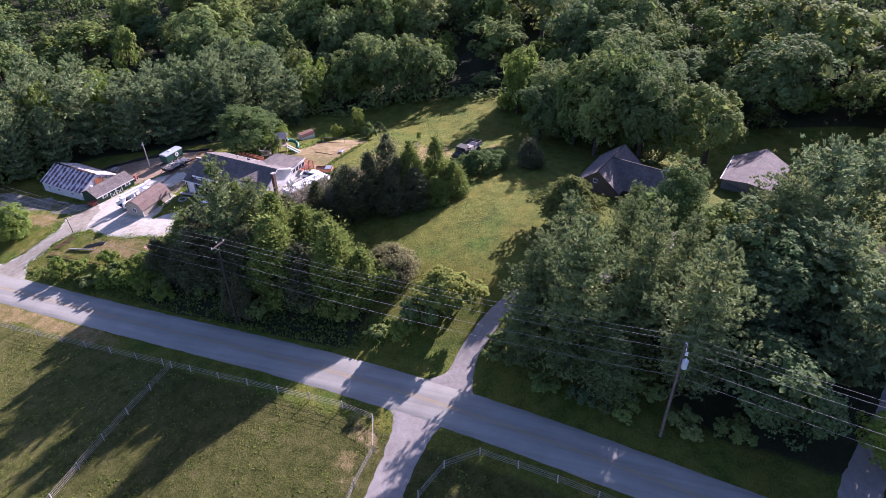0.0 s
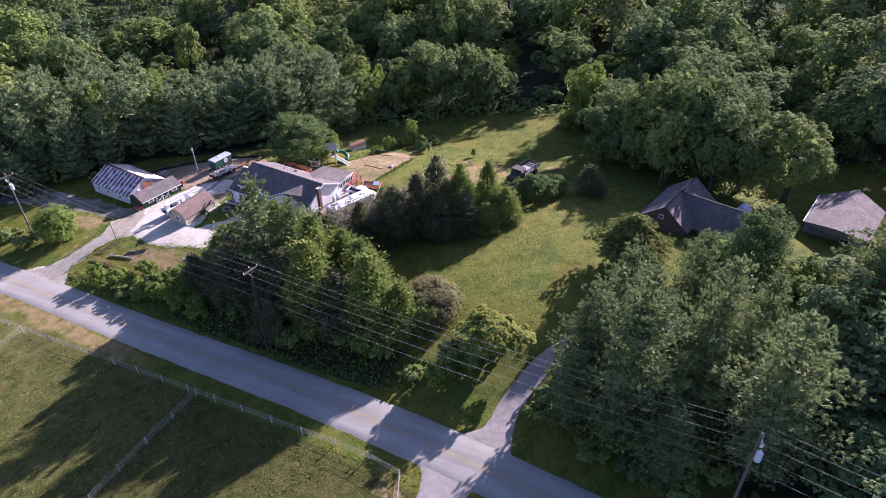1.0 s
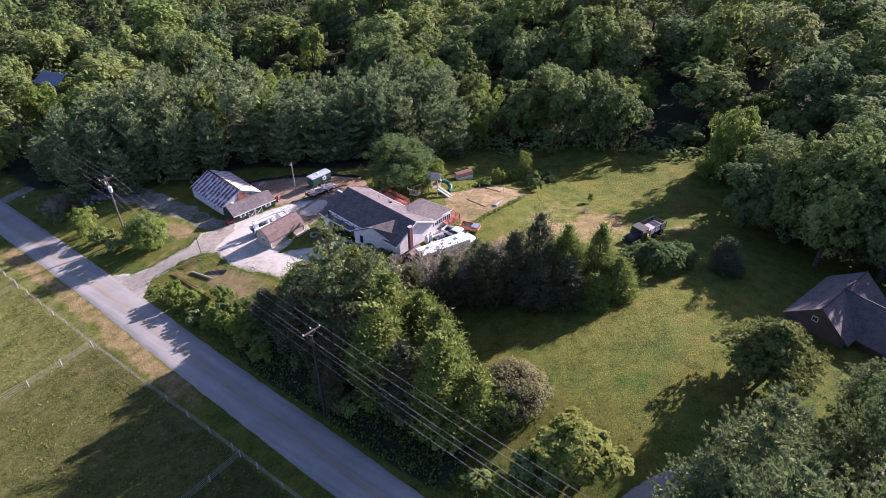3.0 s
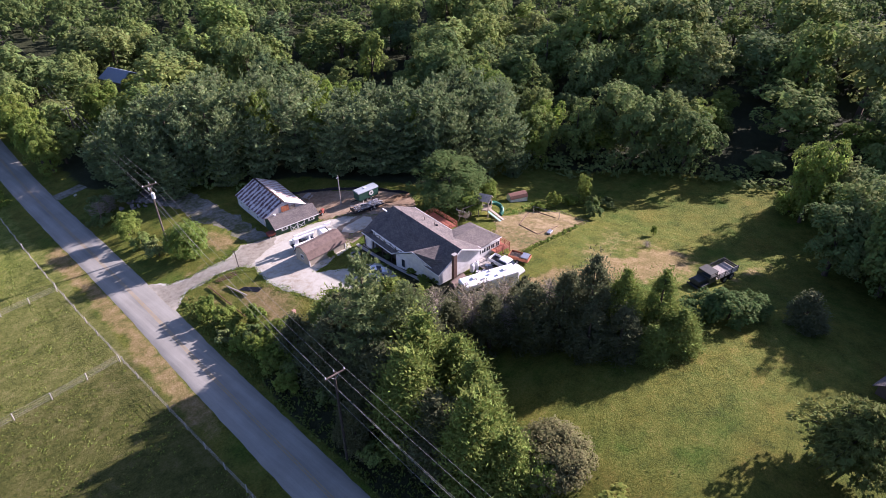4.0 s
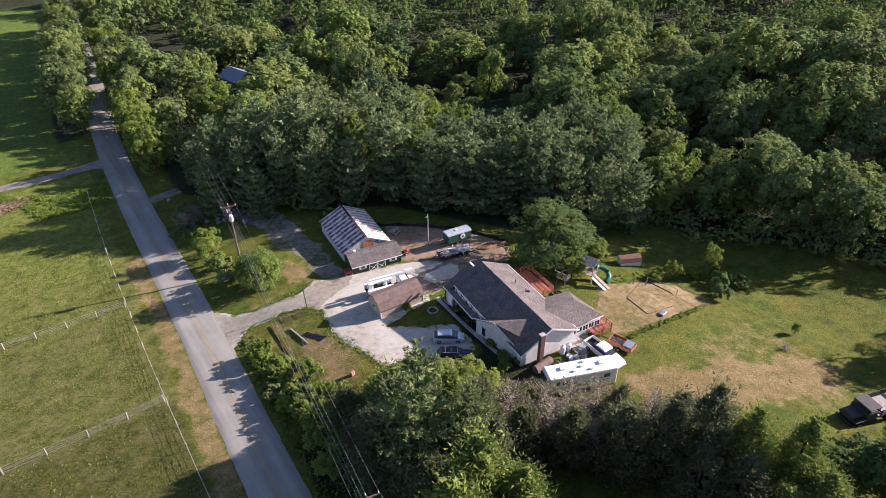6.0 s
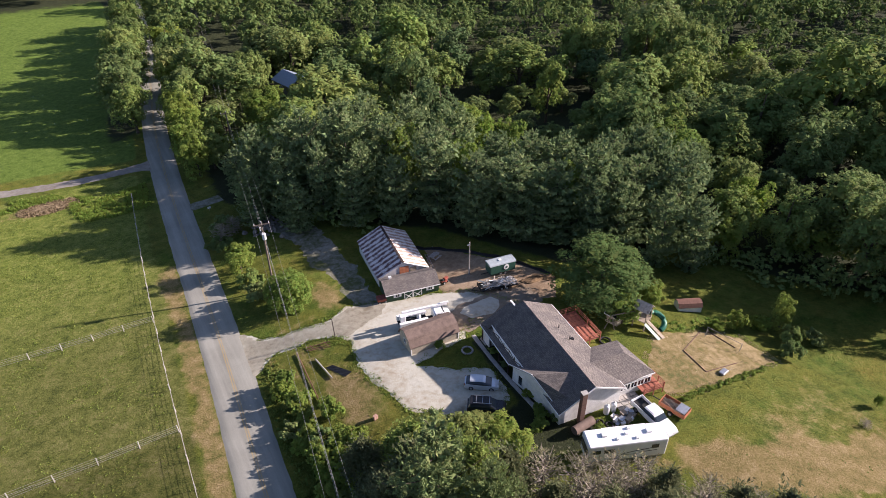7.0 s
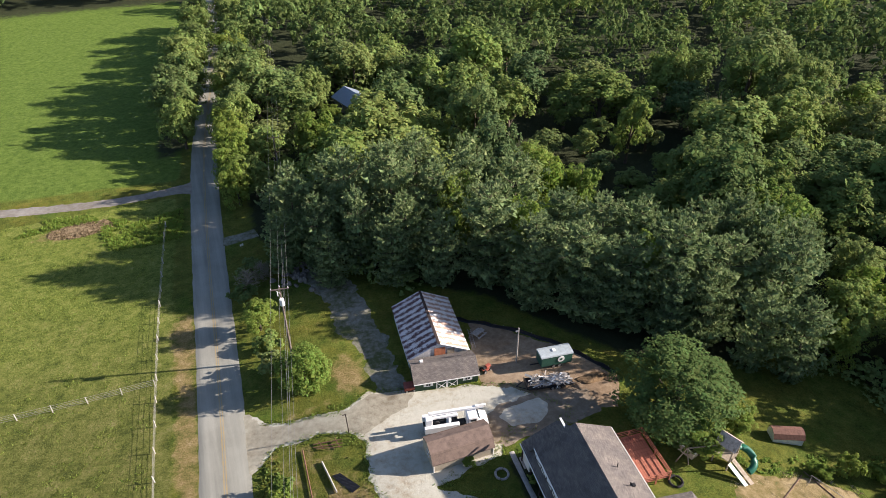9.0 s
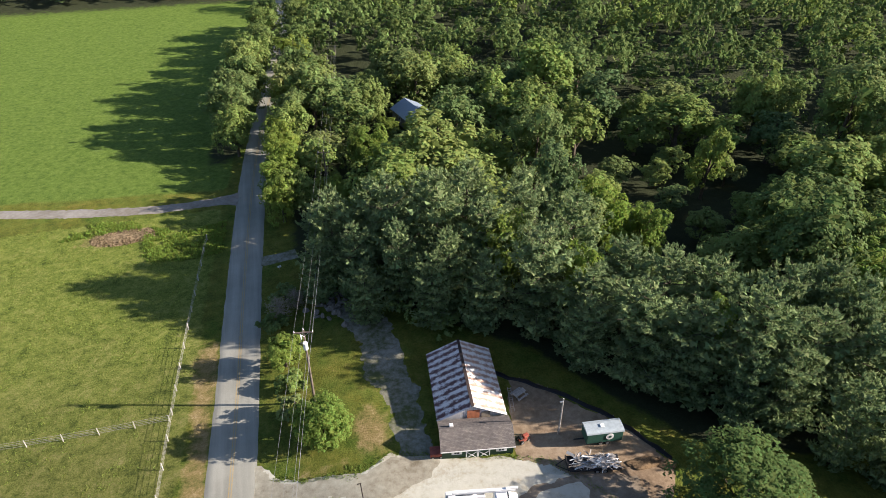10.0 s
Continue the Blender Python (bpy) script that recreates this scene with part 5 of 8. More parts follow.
# ---------------------------------------------------------------- barn and sheds
def build_barn():
    z = g(88.7, 110) - 0.1
    t = thing("barn", (88.6, 110.2, z), -7.5, "old whitewashed barn with a rust-streaked metal roof", "barn")
    hx, y0, y1, eave, ridge, ov = 4.3, -5.9, 6.0, 2.1, 4.25, 0.25
    bm = bmesh.new()
    prism(bm, [(-hx, -0.8), (hx, -0.8), (hx, eave), (0, ridge), (-hx, eave)], y0, y1)
    part("wall", bm, M_BARN_WALL, t)
    k = (ridge - eave) / hx
    L = math.hypot(hx + ov, (hx + ov) * k)
    n = 11
    wd = (y1 - y0 + 2 * ov) / n
    for sgn, m in ((-1, M_BARNROOF_W), (1, M_BARNROOF_E)):
        bm = bmesh.new()
        prof = [(-wd / 2 + wd * i / 18, 0.02 + 0.022 * (i % 2)) for i in range(19)]
        top = [[bm.verts.new((x, y, z)) for y, z in prof] for x in (-L / 2, L / 2)]
        low = [[bm.verts.new((x, y, z - 0.015)) for y, z in prof] for x in (-L / 2, L / 2)]
        for i in range(18):
            bm.faces.new((top[0][i], top[1][i], top[1][i + 1], top[0][i + 1]))
            bm.faces.new((low[0][i], low[0][i + 1], low[1][i + 1], low[1][i]))
            for e in (0, 1):
                bm.faces.new((top[e][i], top[e][i + 1], low[e][i + 1], low[e][i]))
        for i in (0, 18):
            bm.faces.new((top[0][i], top[1][i], low[1][i], low[0][i]))
        bmesh.ops.recalc_face_normals(bm, faces=bm.faces)
        me = bpy.data.meshes.new("roof_panel")
        bm.to_mesh(me)
        bm.free()
        me.materials.append(m)
        tilt = Matrix.Rotation(math.atan(k) * sgn, 4, "Y")
        for i in range(n):
            p = child("roof_panel", me, t)
            p.matrix_local = Matrix.Translation((sgn * (hx + ov) / 2, y0 - ov + wd * (i + 0.5), (eave - k * ov + ridge) / 2 + 0.1 + 0.008 * (i % 2))) @ tilt
    part("ridge_cap", boxes((0, 0.05, ridge + 0.13, 0.4, y1 - y0 + 2 * ov, 0.06)), M_TIMBER, t)
    part("door", boxes((0.15, y0 - 0.05, 2.55, 1.6, 0.08, 1.7)), M_ORANGE, t, "faded orange-red hay door")
    part("door", boxes((1.75, y0 - 0.06, 2.2, 1.1, 0.08, 1.5)), M_WOOD, t, "weathered plank door")
    for y in (-3, 1, 4):
        window(t, Matrix.Translation((-hx - 0.03, y, 1.2)) @ Matrix.Rotation(radians(-90), 4, "Z"), 0.7, 0.6)
    return t


def build_green_shed():
    x, y = 87.4, 101.5
    t = thing("garden_shed", (x, y, g(x, y) - 0.15), -9.5, "long dark green shed with white-crossed double doors", "shed")
    m = Matrix.Rotation(radians(90), 4, "Z")
    hx, hl, eave, ridge = 2.2, 4.4, 1.9, 3.0
    bm = bmesh.new()
    prism(bm, [(-hx, -0.6), (hx, -0.6), (hx, eave), (0, ridge), (-hx, eave)], -hl, hl)
    bm.transform(m)
    part("wall", bm, M_GREEN_SIDING, t)
    for sgn in (-1, 1):
        bm = bmesh.new()
        solid(bm, [[(0, -hl - 0.2, ridge + 0.12), (0, hl + 0.2, ridge + 0.12), (sgn * (hx + 0.25), hl + 0.2, eave), (sgn * (hx + 0.25), -hl - 0.2, eave)]], 0.12)
        bm.transform(m)
        bmesh.ops.recalc_face_normals(bm, faces=bm.faces)
        roof_uv(part("roof", bm, M_SHINGLE, t))
    part("roof_vent", boxes((-3.0, 0.6, ridge + 0.05, 0.5, 0.4, 0.35), bev=0.05), M_TRIM, t)
    y0 = -hx - 0.03
    for k in (-0.75, 0.75):
        d = part("door", boxes((k, y0, 0.95, 1.46, 0.05, 1.7)), M_GREEN_SIDING, t)
        bm = boxes((k, y0 - 0.04, 1.76, 1.46, 0.05, 0.12), (k, y0 - 0.04, 0.14, 1.46, 0.05, 0.12), (k - 0.68, y0 - 0.04, 0.95, 0.11, 0.05, 1.7), (k + 0.68, y0 - 0.04, 0.95, 0.11, 0.05, 1.7))
        for sg in (-1, 1):
            box(bm, 0, 0, 0, 1.9, 0.05, 0.1, Matrix.Translation((k, y0 - 0.04, 0.75)) @ Matrix.Rotation(sg * 0.72, 4, "Y"))
        part("door_brace", bm, M_TRIM, d, "white cross brace")
    for k in (-2.6, 2.9):
        window(t, Matrix.Translation((k, y0, 1.35)), 0.7, 0.62)
        for q in (-0.52, 0.52):
            part("shutter", boxes((k + q, y0 - 0.02, 1.35, 0.26, 0.05, 0.66)), M_TRIM, t)
    part("fascia", boxes((0, -hx - 0.27, eave - 0.08, 2 * hl + 0.4, 0.05, 0.14)), M_TRIM, t)
    return t


def build_tan_shed():
    x, y = 83.9, 88.2
    t = thing("gambrel_shed", (x, y, g(x, y) - 0.1), -2, "tan wooden shed with a brown barn-style roof", "shed")
    m = Matrix.Rotation(radians(90), 4, "Z")
    hl, prof = 3.75, [(-2.0, 1.7), (-1.35, 2.75), (0, 3.3), (1.35, 2.75), (2.0, 1.7)]
    bm = bmesh.new()
    prism(bm, [(-2.0, -0.6), (2.0, -0.6)] + prof[::-1], -hl, hl)
    bm.transform(m)
    part("wall", bm, M_TAN_SIDING, t)
    for (ax, az), (bx, bz) in zip(prof, prof[1:]):
        bm = bmesh.new()
        e = 0.14 if az < bz else 0
        f = 0.14 if bz < az else 0
        solid(bm, [[(ax - e, -hl - 0.2, az + 0.1 - e), (ax - e, hl + 0.2, az + 0.1 - e), (bx + f, hl + 0.2, bz + 0.1 - f), (bx + f, -hl - 0.2, bz + 0.1 - f)]], 0.1)
        bm.transform(m)
        bmesh.ops.recalc_face_normals(bm, faces=bm.faces)
        roof_uv(part("roof", bm, M_TANROOF, t))
    window(t, Matrix.Translation((-hl - 0.03, 0, 1.4)) @ Matrix.Rotation(radians(-90), 4, "Z"), 0.8, 0.8)
    for k in (-hl - 0.02, hl + 0.02):
        part("corner_board", boxes((k, -2.02, 0.55, 0.1, 0.1, 2.3)), M_TRIM, t)
    return t


build_barn()
build_green_shed()
build_tan_shed()


# ---------------------------------------------------------------- the main house
def build_house():
    Z = 4.6
    t = thing("house", (94.5, 72.8, Z), -6.5, "white ranch house with a grey shingle roof and an east wing", "house")
    R, E = 10.3 - Z, 8.05 - Z

    def roof(faces, mt=M_SHINGLE, th=0.16):
        bm = bmesh.new()
        solid(bm, faces, th)
        bmesh.ops.recalc_face_normals(bm, faces=bm.faces)
        return roof_uv(part("roof", bm, mt, t))

    # walls
    bm = bmesh.new()
    prism(bm, [(-4.35, -1.6), (4.4, -1.6), (4.4, E - 0.05), (0, R - 0.2), (-4.35, 7.45 - Z)], -8.3, 8.6)
    part("wall", bm, M_WHITE_SIDING, t, "white-sided main walls")
    part("wall", boxes((-3.0, 9.7, 0.0, 4.6, 2.2, 3.2)), M_WHITE_SIDING, t)
    # main slopes
    roof([[(0, -8.7, R), (0, 9.0, R), (4.8, 9.0, E), (4.8, -8.7, E)]])
    roof([[(0, 9.0, R), (0, -8.7, R), (-4.75, -8.7, 7.5 - Z), (-4.75, 9.0, 7.5 - Z)]])
    roof([[(-0.4, 9.04, 9.75 - Z), (-1.1, 11.2, 8.55 - Z), (-5.5, 10.9, 6.5 - Z), (-5.2, 9.04, 7.0 - Z)]])
    # lower roof over the porch
    roof([[(-4.4, 9.0, 7.02 - Z), (-5.65, 10.8, 6.42 - Z), (-5.65, 2.1, 6.4 - Z), (-4.4, -1.0, 7.0 - Z)]])
    part("fascia", boxes((-5.68, 6.45, 6.33 - Z, 0.06, 8.8, 0.18)), M_TRIM, t)
    part("fascia", boxes((-4.8, 0.15, 7.43 - Z, 0.07, 17.6, 0.15)), M_TRIM, t)
    # dark panel over the white wall paints the deep shade of the open porch
    part("wall", boxes((-4.39, 5.2, 0.3, 0.06, 7.6, 3.6)), M_BROWN_SIDING, t, "dark panel standing in for the shade under the porch roof")
    for y in (2.6, 5.2, 7.8, 10.4):
        part("porch_post", boxes((-5.45, y, 0.35, 0.13, 0.13, 2.75)), M_TIMBER, t)
    part("porch_floor", boxes((-4.95, 6.2, -0.95, 1.3, 9.4, 0.12)), M_GREYWOOD, t)
    # half-timbered strip between the two roofs
    part("timber_panel", boxes((-4.84, 3.6, 7.08 - Z, 0.06, 9.6, 0.66)), M_TRIM, t, "white panel with dark crossed timbers")
    for i in range(7):
        y = -0.9 + i * 1.5
        part("timber", boxes((-4.89, y, 7.08 - Z, 0.06, 0.14, 0.64)), M_TIMBER, t)
        if i < 6:
            bm = bmesh.new()
            box(bm, 0, 0, 0, 0.05, 1.5, 0.1, Matrix.Translation((-4.89, y + 0.75, 7.08 - Z)) @ Matrix.Rotation((-1) ** i * 0.35, 4, "X"))
            part("timber", bm, M_TIMBER, t)
    # cross gable towards the road
    A, B, C = (-5.5, -3.2, 9.45 - Z), (-0.7, -5.2, 9.8 - Z), (-4.15, -7.4, 7.2 - Z)
    D, P, Q = (-2.7, -7.9, 8.5 - Z), (-5.75, 2.0, 6.6 - Z), (-4.4, -0.6, 7.72 - Z)
    bm = bmesh.new()
    w = [(-5.55, 1.2, -1.6), (-4.2, -7.1, -1.6), (-4.2, -7.1, 7.05 - Z), (-5.2, -3.25, 9.1 - Z), (-5.55, 1.2, 6.7 - Z)]
    in_ = [(p[0] + 1.4, p[1] * 0.96, p[2] - 0.35 if p[2] > 0 else p[2]) for p in w]
    V, U = [bm.verts.new(p) for p in w], [bm.verts.new(p) for p in in_]
    bm.faces.new(V), bm.faces.new(U[::-1])
    for i in range(5):
        j = (i + 1) % 5
        bm.faces.new((V[i], V[j], U[j], U[i]))
    bmesh.ops.recalc_face_normals(bm, faces=bm.faces)
    part("wall", bm, M_WHITE_SIDING, t)
    roof([[A, B, D]])
    roof([[A, D, C]])
    roof([[A, P, Q]])
    roof([[A, Q, B]])
    part("fascia", rod(rod(bmesh.new(), A, C, 0.07, 0.07, 5), A, P, 0.07, 0.07, 5), M_TRIM, t)
    ang = math.degrees(math.atan2(-8.3, 1.35))
    for u, zz, w_, h_, gl in ((0.74, 6.4, 2.2, 1.0, M_GREENGLASS), (0.2, 5.7, 0.8, 1.6, M_GLASS)):
        window(t, Matrix.Translation((-5.6 + 1.35 * u, 1.2 - 8.3 * u, zz - Z)) @ Matrix.Rotation(radians(ang), 4, "Z"), w_, h_, gl, False)
    # south wall trim and chimney
    bm = bmesh.new()
    for a, b in (((0, R), (4.85, E)), ((0, R), (-4.8, 7.5 - Z))):
        d = Vector((b[0] - a[0], 0, b[1] - a[1]))
        box(bm, 0, 0, 0, d.length, 0.06, 0.22, Matrix.Translation(((a[0] + b[0]) / 2, -8.74, (a[1] + b[1]) / 2 - 0.08)) @ d.to_track_quat("X", "Z").to_matrix().to_4x4())
    box(bm, 4.84, 0.15, E - 0.1, 0.06, 17.6, 0.18)
    part("fascia", bm, M_TRIM, t)
    ch = part("chimney", boxes((-1.7, -8.95, 2.0, 0.7, 0.55, 7.2), bev=0.03), M_BRICK, t, "brown brick chimney")
    part("chimney_cap", boxes((-1.7, -8.95, 5.66, 0.8, 0.65, 0.12)), M_CONC, ch)
    # east wing with hipped end
    wz, wr = 7.75 - Z, 9.15 - Z
    bm = bmesh.new()
    foot = ((3.8, -7.55), (9.75, -7.55), (8.8, -1.15), (3.8, -1.15))
    lo, hi = [bm.verts.new((*p, -0.2)) for p in foot], [bm.verts.new((*p, 3.0)) for p in foot]
    bm.faces.new(lo), bm.faces.new(hi)
    for i in range(4):
        bm.faces.new((lo[i], lo[(i + 1) % 4], hi[(i + 1) % 4], hi[i]))
    bmesh.ops.recalc_face_normals(bm, faces=bm.faces)
    part("wall", bm, M_WHITE_SIDING, t)
    roof([[(2.2, -4.2, wr + 0.05), (7.5, -4.3, wr), (10.0, -7.6, wz), (4.4, -7.9, wz + 0.1)]])
    roof([[(7.5, -4.3, wr), (2.2, -4.2, wr + 0.05), (4.6, -0.7, wz + 0.2), (9.1, -0.9, wz + 0.05)]])
    roof([[(7.5, -4.3, wr), (9.1, -0.9, wz + 0.05), (10.0, -7.6, wz)]])
    part("fascia", boxes((7.2, -7.72, wz - 0.12, 5.7, 0.06, 0.18)), M_TRIM, t)
    for i in range(5):
        window(t, Matrix.Translation((4.95 + i * 1.05, -7.58, 2.05)), 0.94, 0.95)
    # vents on the roof
    for x, y in ((2.4, 0.6), (2.2, 3.0)):
        part("vent_pipe", rod(bmesh.new(), (x, y, R - 0.55 * x), (x, y, R - 0.45 * x + 0.6), 0.06), M_BLACK, t)
    part("roof_vent", boxes((2.9, 0.7, R - 1.25, 0.35, 0.35, 0.25)), M_BLACK, t)
    part("gable_vent", boxes((-0.9, 10.1, 9.25 - Z, 0.25, 1.5, 0.12)), M_TRIM, t)
    for y in (5.2, 8.2):
        window(t, Matrix.Translation((-4.56, y, 0.9)) @ Matrix.Rotation(radians(-90), 4, "Z"), 1.2, 1.0)
    return t


build_house()


def build_deck(name, x, y, rz, sx, sy, z, label):
    """A raised deck with boards and a rail on three sides."""
    t = thing(name, (x, y, g(x, y)), rz, label, "deck")
    me = None
    n = int(sx / 0.3)
    for i in range(n):
        if me is None:
            p = part("board", boxes((0, 0, 0, 0.28, sy, 0.05)), M_DECK, t)
            me = p.data
        else:
            p = child("board", me, t)
        p.matrix_local = Matrix.Translation((-sx / 2 + 0.3 * (i + 0.5), 0, z))
    for px_, py_ in ((-sx / 2, -sy / 2), (sx / 2, -sy / 2), (sx / 2, sy / 2), (-sx / 2, sy / 2), (sx / 2, 0), (0, sy / 2), (0, -sy / 2)):
        part("post", boxes((px_, py_, (z + 0.5) / 2, 0.12, 0.12, z + 1.5)), M_DECK, t)
    for zz in (0.35, 0.65, 0.95):
        for a, b, w, d in ((sx / 2, 0, 0.06, sy), (0, sy / 2, sx, 0.06), (0, -sy / 2, sx, 0.06)):
            part("rail", boxes((a, b, z + zz, w, d, 0.08)), M_DECK, t)
    return t


build_deck("deck", 102.9, 78.0, -6.5, 3.4, 6.4, 1.0, "red-stained wooden deck behind the house")
build_deck("porch_deck", 102.7, 63.9, -6.5, 3.0, 2.2, 0.9, "red-brown wooden deck below the east wing")


# ---------------------------------------------------------------- neighbouring houses
def build_neighbour():
    Z = g(107, 2) - 0.2
    t = thing("house", (109.0, 3.4, Z), 74.5, "dark brown house with a cross-gabled grey roof", "house")
    hx, e, r = 4.1, 11.0 - Z, 14.3 - Z

    def blk(y0, y1, mtx):
        bm = bmesh.new()
        prism(bm, [(-hx + 0.3, -1), (hx - 0.3, -1), (hx - 0.3, e), (0, r - 0.15), (-hx + 0.3, e)], y0, y1)
        bm.transform(mtx)
        part("wall", bm, M_BROWN_SIDING, t)
        for sg in (-1, 1):
            bm = bmesh.new()
            solid(bm, [[(0, y0 - 0.3, r), (0, y1 + 0.3, r), (sg * (hx + 0.2), y1 + 0.3, e - 0.1), (sg * (hx + 0.2), y0 - 0.3, e - 0.1)]], 0.15)
            bm.transform(mtx)
            bmesh.ops.recalc_face_normals(bm, faces=bm.faces)
            roof_uv(part("roof", bm, M_SHINGLE, t))
        bm = bmesh.new()
        box(bm, 0, (y0 + y1) / 2, r + 0.03, 0.22, y1 - y0 + 0.6, 0.06, mtx)
        part("ridge_cap", bm, M_SHINGLE, t)

    # local y runs along the main ridge
    blk(-6.0, 6.0, Matrix.Rotation(radians(0), 4, "Z") @ Matrix.Rotation(radians(0), 4, "X"))
    blk(0.0, 13.0, Matrix.Rotation(radians(90), 4, "Z"))
    for k in (-1.6, 1.6):
        window(t, Matrix.Translation((k, 5.75, e - 1.2)) @ Matrix.Rotation(radians(180), 4, "Z"), 1.0, 1.2)
        window(t, Matrix.Translation((k, -5.75, e - 1.2)), 1.0, 1.2)
    window(t, Matrix.Translation((0.4, 6.05, e + 1.2)) @ Matrix.Rotation(radians(180), 4, "Z"), 0.7, 0.7)
    return t


build_neighbour()


def build_garage():
    x, y = 117.5, -21.3
    Z = g(x, y) - 0.2
    t = thing("garage", (x, y, Z), 0, "grey garage with a pale brown gabled roof", "garage")

    def rel(p):
        return (p[0] - x, p[1] - y, p[2] - Z)

    NW, NE, RE, RW, SE, SW = [rel(p) for p in ((114.2, -16.0, 10.3), (124.4, -18.6, 10.3), (126.2, -24.4, 11.85), (110.8, -20.1, 11.85), (122.6, -28.6, 10.3), (111.4, -25.4, 10.3))]
    bm = bmesh.new()
    ring = [(p[0] * 0.93, p[1] * 0.93) for p in (NW, NE, SE, SW)]
    lo, hi = [bm.verts.new((*p, -0.8)) for p in ring], [bm.verts.new((*p, 10.3 - Z)) for p in ring]
    bm.faces.new(lo), bm.faces.new(hi)
    for i in range(4):
        j = (i + 1) % 4
        bm.faces.new((lo[i], lo[j], hi[j], hi[i]))
    bmesh.ops.recalc_face_normals(bm, faces=bm.faces)
    part("wall", bm, M_GREY_SIDING, t)
    for f in ([NW, NE, RE, RW], [RW, RE, SE, SW]):
        bm = bmesh.new()
        solid(bm, [f], 0.14)
        bmesh.ops.recalc_face_normals(bm, faces=bm.faces)
        roof_uv(part("roof", bm, M_SHINGLE, t))
    for e in ((NW, RW), (RW, SW)):
        bm = bmesh.new()
        vs = [bm.verts.new(p) for p in ((*e[0][:2], e[0][2] - 0.1), (*e[1][:2], e[1][2] - 0.1), (e[1][0] * 0.93, e[1][1] * 0.93, 10.2 - Z), (e[0][0] * 0.93, e[0][1] * 0.93, 10.2 - Z))]
        bm.faces.new(vs)
        part("gable", bm, M_GREY_SIDING, t)
    part("gutter", rod(bmesh.new(), NW, NE, 0.09), M_TRIM, t)
    window(t, Matrix.Translation((SW[0] * 0.93 + 0.6, -1.0, 10.3 - Z - 1.3)) @ Matrix.Rotation(radians(-98), 4, "Z"), 1.2, 0.8)
    return t


build_garage()
_t = thing("cottage", (104.6, 212.0, g(103, 211)), 14, "cottage with a pale blue-grey metal roof in the wood", "house")
gable_block(_t, 3.9, -4.6, 4.6, 3.2, 5.2, 0.4, M_GREY_SIDING, M_PALEBLUE, rake=M_PALEBLUE)
window(_t, Matrix.Translation((-3.95, 0, 1.9)) @ Matrix.Rotation(radians(-90), 4, "Z"), 1.2, 1.1)


# ---------------------------------------------------------------- vehicles
def wheel(parent, x, y, z, r, w, name="wheel"):
    """A tyre with its rim, lying across y."""
    t = part(name, rod(bmesh.new(), (x, y - w / 2, z), (x, y + w / 2, z), r, r, 16), M_RUBBER, parent)
    part("rim", rod(bmesh.new(), (x, y - w / 2 - 0.012, z), (x, y + w / 2 + 0.012, z), r * 0.58, r * 0.58, 12), M_STEEL, t)
    return t


def loft(bm, secs):
    """A body from sections along x: (x, half width low, half width high, z low, z high)."""
    rings = []
    for x, w0, w1, z0, z1 in secs:
        zm = z0 + (z1 - z0) * 0.55
        rings.append([bm.verts.new(p) for p in ((x, -w0, z0), (x, w0, z0), (x, w0 * 1.02, zm), (x, w1, z1 - 0.06), (x, w1 - 0.12, z1), (x, -w1 + 0.12, z1), (x, -w1, z1 - 0.06), (x, -w0 * 1.02, zm))])
    for a, b in zip(rings, rings[1:]):
        for i in range(8):
            j = (i + 1) % 8
            bm.faces.new((a[i], a[j], b[j], b[i]))
    bm.faces.new(rings[0][::-1])
    bm.faces.new(rings[-1])
    bmesh.ops.recalc_face_normals(bm, faces=bm.faces)
    return bm


def car(name, x, y, rz, label, paint, body, cabin, roof, wheels, r, rack=False):
    t = thing(name, (x, y, g(x, y) + 0.03), rz, label, "car")
    part("body", loft(bmesh.new(), body), paint, t)
    part("windows", loft(bmesh.new(), cabin), M_GLASS, t, "dark window band")
    part("roof", loft(bmesh.new(), roof), paint, t)
    W = body[2][1]
    for wx in wheels:
        for sg in (-1, 1):
            wheel(t, wx, sg * (W - 0.1), r, r, 0.22)
    x0, x1 = body[0][0], body[-1][0]
    for sg in (-1, 1):
        part("headlight", boxes((x1 - 0.06, sg * (W - 0.35), 0.68, 0.16, 0.38, 0.15), bev=0.03), M_TRIM, t)
        part("tail_light", boxes((x0 + 0.03, sg * (W - 0.2), 0.85, 0.1, 0.2, 0.3), bev=0.03), M_RED, t)
    if rack:
        z = roof[1][4] + 0.08
        for sg in (-1, 1):
            part("roof_rail", boxes((-0.5, sg * 0.62, z, 2.3, 0.05, 0.05)), M_STEEL, t)
        for k in (-1.3, -0.5, 0.35):
            part("roof_bar", boxes((k, 0, z + 0.03, 0.05, 1.3, 0.05)), M_STEEL, t)
    return t


